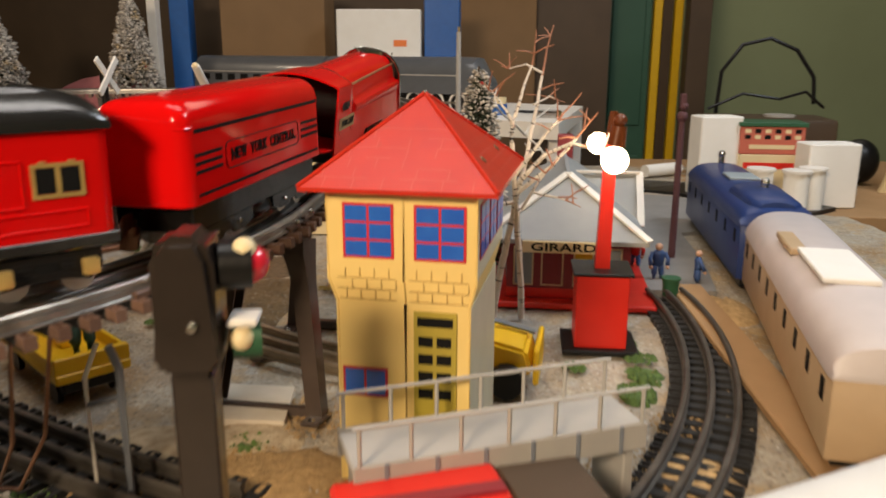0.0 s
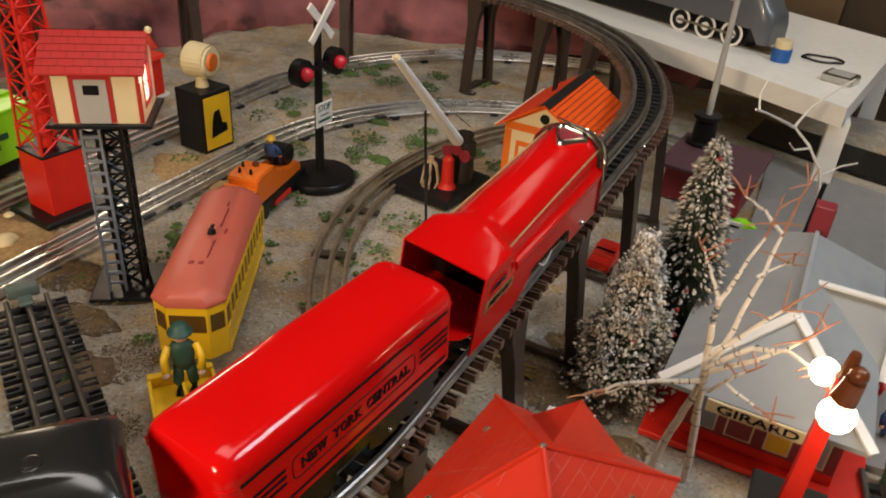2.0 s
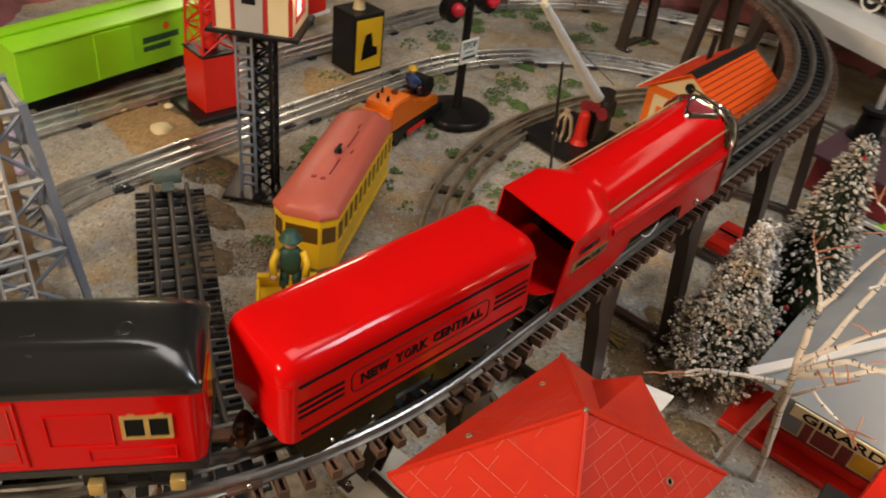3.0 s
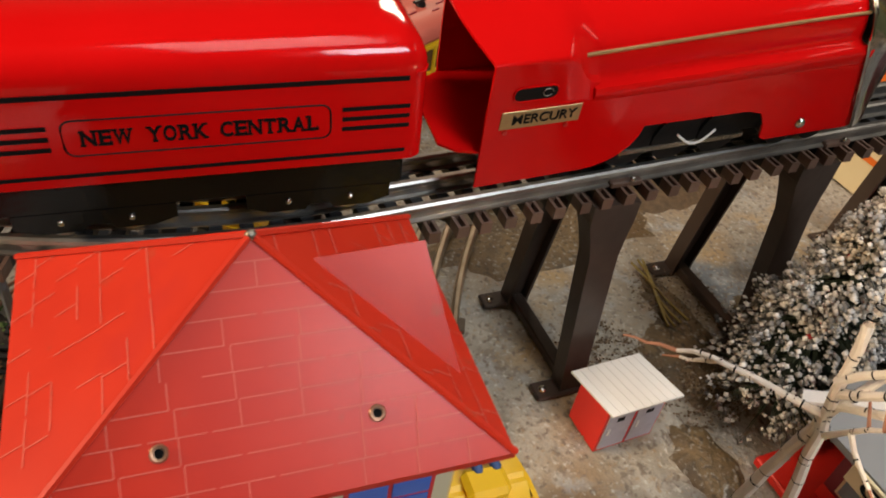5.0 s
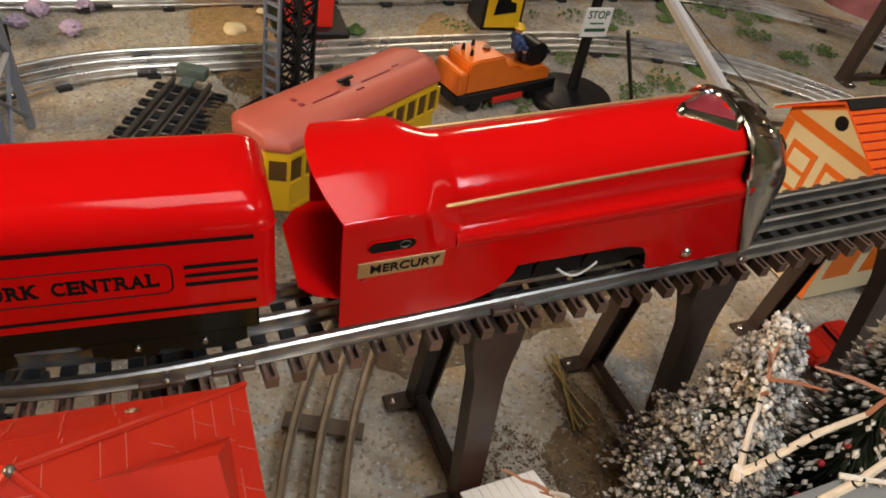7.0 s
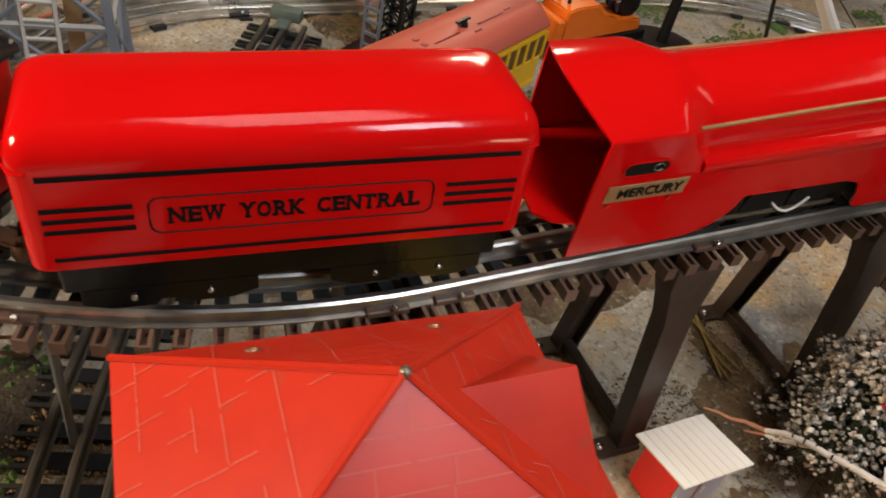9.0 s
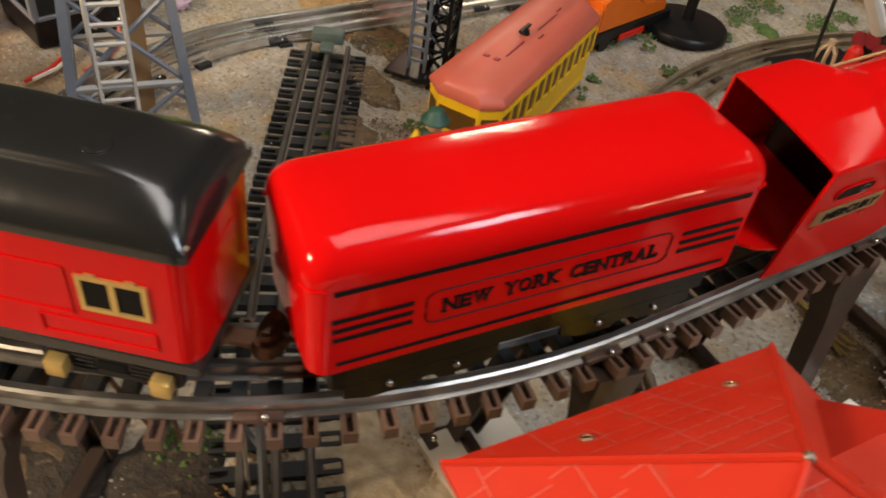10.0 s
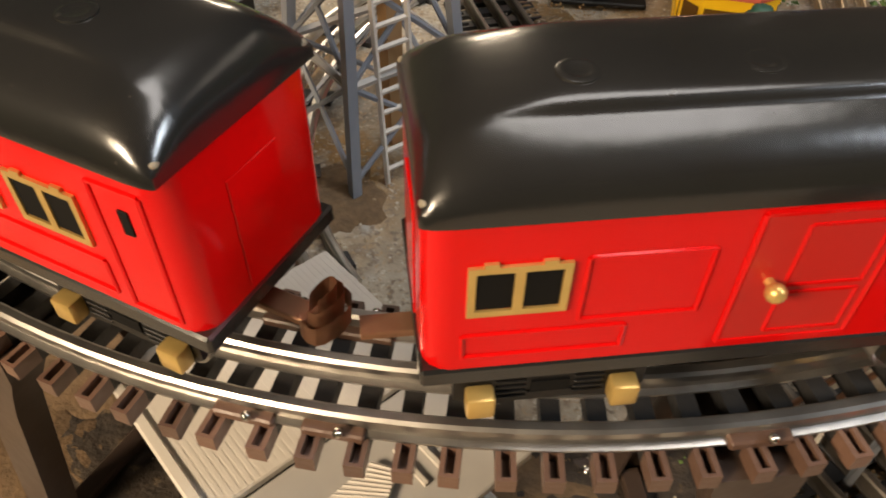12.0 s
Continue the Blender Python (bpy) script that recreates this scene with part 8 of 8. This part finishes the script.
for k, (x, y) in enumerate(((0.495, 1.14), (0.54, 1.12), (0.575, 1.15))):
    sp = thing("wire_spool", "white spool standing on the bench", "spool", pose(x, y, -0.003), group="spools on the bench")
    part("core", cyl(B(), (0, 0, 0.003), (0, 0, 0.065), 0.018, n=18), PAPER, sp)
    part("flange", cyl(B(), (0, 0, 0), (0, 0, 0.004), 0.021, n=18), WHITE, sp)
    part("flange", cyl(B(), (0, 0, 0.064), (0, 0, 0.068), 0.021, n=18), WHITE, sp)
lb = solid("leaning_board", box(B(), -0.11, -0.008, -0.4, 0.11, 0.008, 0.5, 0.002), CREAM, "cream board leaning beside the bench", "board", pose(0.86, 1.34, -0.1, 12, 14, -10))
solid("rolled_paper", cyl(B(), (0.385, 1.45, 0.012), (0.46, 1.5, 0.012), 0.012, n=12), PAPER, "small white roll lying on the bench", "roll")
solid("black_bag", ball(B(), (0.0, 0.0, 0.042), 0.036, 14, 10, 1.15), DARK, "black cloth bag on the bench", "bag", pose(0.765, 1.42, -0.003))

# flocked trees on the upper level at the far rear
flocked_spruce(-0.985, 1.62, 0.34, 0.095, 31, (0, 1), 4, (0.0015, 0.0045), FLOCKTAN, 0.5)
flocked_spruce(-0.72, 1.72, 0.36, 0.075, 32, (0, 1), 3, (0.0015, 0.004), FLOCKTAN, 0.5)

# ---------------------------------------------------------------- ground scatter


def scatter(name, label, material, spots, seed, size, category="scatter"):
    rnd = random.Random(seed)
    vs, fs = [], []
    for x, y, r, n in spots:
        for _ in range(n):
            a, d = rnd.uniform(0, 2 * math.pi), r * math.sqrt(rnd.random())
            q = rnd.uniform(*size)
            c = Vector((x + d * math.cos(a), y + d * math.sin(a), 0.0002))
            b = len(vs)
            e = [rnd.uniform(0.7, 1.3) for _ in range(5)]
            vs += [c + Vector((q * e[0], 0, 0)), c + Vector((0, q * e[1], 0)), c + Vector((-q * e[2], 0, 0)), c + Vector((0, -q * e[3], 0)), c + Vector((0, 0, q * e[4]))]
            fs += [(b, b + 1, b + 4), (b + 1, b + 2, b + 4), (b + 2, b + 3, b + 4), (b + 3, b, b + 4)]
    me = bpy.data.meshes.new(name)
    me.from_pydata(vs, [], fs)
    me.materials.append(material)
    ob = new(name, me)
    return tagged(ob, label, category, kind="stuff")


rnd = random.Random(77)
grass_spots = [(rnd.uniform(-0.62, -0.15), rnd.uniform(0.75, 1.4), rnd.uniform(0.01, 0.03), rnd.randrange(25, 80)) for _ in range(60)]
grass_spots += [(rnd.uniform(-0.5, -0.2), rnd.uniform(0.45, 0.9), rnd.uniform(0.004, 0.014), rnd.randrange(8, 30)) for _ in range(40)]
grass_spots += [(0.2, 0.5, 0.012, 60), (0.205, 0.53, 0.012, 60), (0.195, 0.56, 0.012, 60), (0.19, 0.47, 0.014, 60), (0.15, 0.51, 0.01, 40), (-0.06, 0.38, 0.012, 40), (-0.16, 0.3, 0.02, 60), (-0.1, 0.28, 0.012, 40)]
scatter("grass", "green scatter tufts on the layout ground", GRASS, grass_spots, 5, (0.0008, 0.0034), "grass")
scatter("gravel", "grey and tan gravel grains on the layout ground", GROUND, [(rnd.uniform(-0.7, 0.3), rnd.uniform(0.15, 1.4), 0.12, 130) for _ in range(70)], 6, (0.0004, 0.0013), "gravel")
scatter("sand", "tan sand scattered between the tracks", SAND, [(rnd.uniform(-0.12, -0.02), rnd.uniform(0.3, 0.43), 0.03, 350) for _ in range(8)] + [(-0.61, 0.63, 0.06, 700), (-0.44, 0.6, 0.04, 260), (-0.56, 0.85, 0.08, 500), (-0.5, 0.72, 0.05, 250), (0.21, 0.42, 0.02, 250), (0.17, 0.36, 0.03, 300)], 8, (0.0005, 0.0014), "sand")
scatter("soil", "dark brown soil patches on the ground", SOIL, [(-0.35, 0.53, 0.03, 700), (-0.3, 0.46, 0.025, 400), (-0.02, 0.62, 0.03, 500), (0.02, 0.66, 0.03, 500), (-0.05, 0.7, 0.03, 300)], 9, (0.0004, 0.0012), "soil")
for x, y, r in ((-0.595, 0.618, 0.012), (-0.668, 0.615, 0.009), (-0.64, 0.66, 0.006)):
    bm = B()
    bmesh.ops.create_icosphere(bm, subdivisions=2, radius=r)
    for v in bm.verts:
        v.co *= 1 + 0.3 * noise.noise(v.co * 90)
        v.co.z *= 0.5
    solid("stone", bm, CREAM, "small tan stone lying on the ground", "stone", pose(x, y, r * 0.3), group="stones")

bf = thing("track_bumper", "dull green bumper closing the end of the stub track", "bumper", heading(-0.489, 0.55, 0.0105, 123.5))
part("block", box(B(), -0.006, -0.014, 0, 0.007, 0.014, 0.011, 0.002, 2), BUMPERGREEN, bf)
part("shoe", box(B(), -0.012, -0.006, 0, 0.022, 0.006, 0.003, 0.0006), BUMPERGREEN, bf)
for x, y, r in ((-0.666, 0.436, 0.011), (-0.676, 0.482, 0.013), (-0.617, 0.461, 0.01), (-0.64, 0.415, 0.009)):
    bm = B()
    bmesh.ops.create_icosphere(bm, subdivisions=3, radius=r)
    for v in bm.verts:
        v.co *= 1 + 0.45 * noise.noise(v.co * 260) + 0.25 * noise.noise(v.co * 700)
        v.co.z *= 0.7
    solid("lilac_tuft", bm, LILAC, "pale lilac foam tuft on the ground", "tuft", pose(x, y, r * 0.35), group="lilac tufts")

# a low wired box beside the steel tower, and a pink carton
rb = thing("relay_box", "low blue-black metal box with posts and terminals", "box", pose(-0.585, 0.368, -0.001, 0, 0, 10))
part("tray", box(B(), -0.075, -0.039, 0, 0.0, 0.039, 0.024, 0.0015), DARK, rb)
for y0 in (-0.0395, 0.0365):
    part("rim", box(B(), -0.0755, y0, 0.0235, 0.0005, y0 + 0.003, 0.027, 0.0006), BLUEGREY, rb)
part("rim", box(B(), -0.0025, -0.036, 0.0235, 0.0005, 0.036, 0.027, 0.0006), BLUEGREY, rb)
for x, y in ((-0.003, -0.037), (-0.05, -0.037), (-0.05, 0.03)):
    part("post", box(B(), x - 0.003, y - 0.003, 0.0265, x + 0.003, y + 0.003, 0.085, 0.0006), BLUEGREY, rb, "blue-grey plastic upright")
for y in (-0.022, 0.006, 0.028):
    bm = cyl(B(), (0.0, y, 0.013), (0.006, y, 0.013), 0.0018, n=8)
    ball(bm, (0.007, y, 0.013), 0.0032, 10, 8)
    part("terminal", bm, CHROME, rb, "bright terminal screw")
for y, mt, lb_ in ((-0.018, BRIGHTRED, "thin red hook-up wire on the ground"), (-0.012, WHITE, "thin white hook-up wire on the ground"), (0.026, SALMON, "thin pink hook-up wire on the ground")):
    pts = [(-0.577, 0.368 + y, 0.012), (-0.57, 0.366 + y, 0.004), (-0.556, 0.36 + y, 0.0016), (-0.54, 0.345 + y, 0.0016), (-0.53, 0.325 + y, 0.0014)]
    solid("hookup_wire", tube(B(), pts, 0.0016, 6), mt, lb_, "wire", group="hook-up wires")
pink = thing("pink_carton", "bright magenta card box standing beside the outer track", "box", pose(-0.642, 0.268, -0.001, 0, 0, 32))
part("body", box(B(), -0.022, -0.034, 0, 0.022, 0.034, 0.04, 0.0012), MAGENTA, pink)
part("flap", box(B(), -0.0215, -0.0335, 0.0402, 0.0215, -0.0008, 0.0412, 0.0003), MAGENTA, pink)
part("flap", box(B(), -0.0215, 0.0008, 0.0402, 0.0215, 0.0335, 0.0412, 0.0003), MAGENTA, pink)

# bare feed wires up to the rails
for k, (a, b) in enumerate((((-0.205, 0.335), (-0.128, 0.27)), ((-0.19, 0.32), (-0.118, 0.285)))):
    w_ = thing("track_wire", "bare copper feed wire running up to the raised track", "wire", pose(a[0], a[1], -0.001), group="feed wires")
    pts = [(0, 0, 0.002), ((b[0] - a[0]) * 0.45, (b[1] - a[1]) * 0.45, 0.012), ((b[0] - a[0]) * 0.8, (b[1] - a[1]) * 0.8, 0.05), (b[0] - a[0], b[1] - a[1], 0.112)]
    part("wire", tube(B(), pts, 0.0011, 6), COPPER, w_)
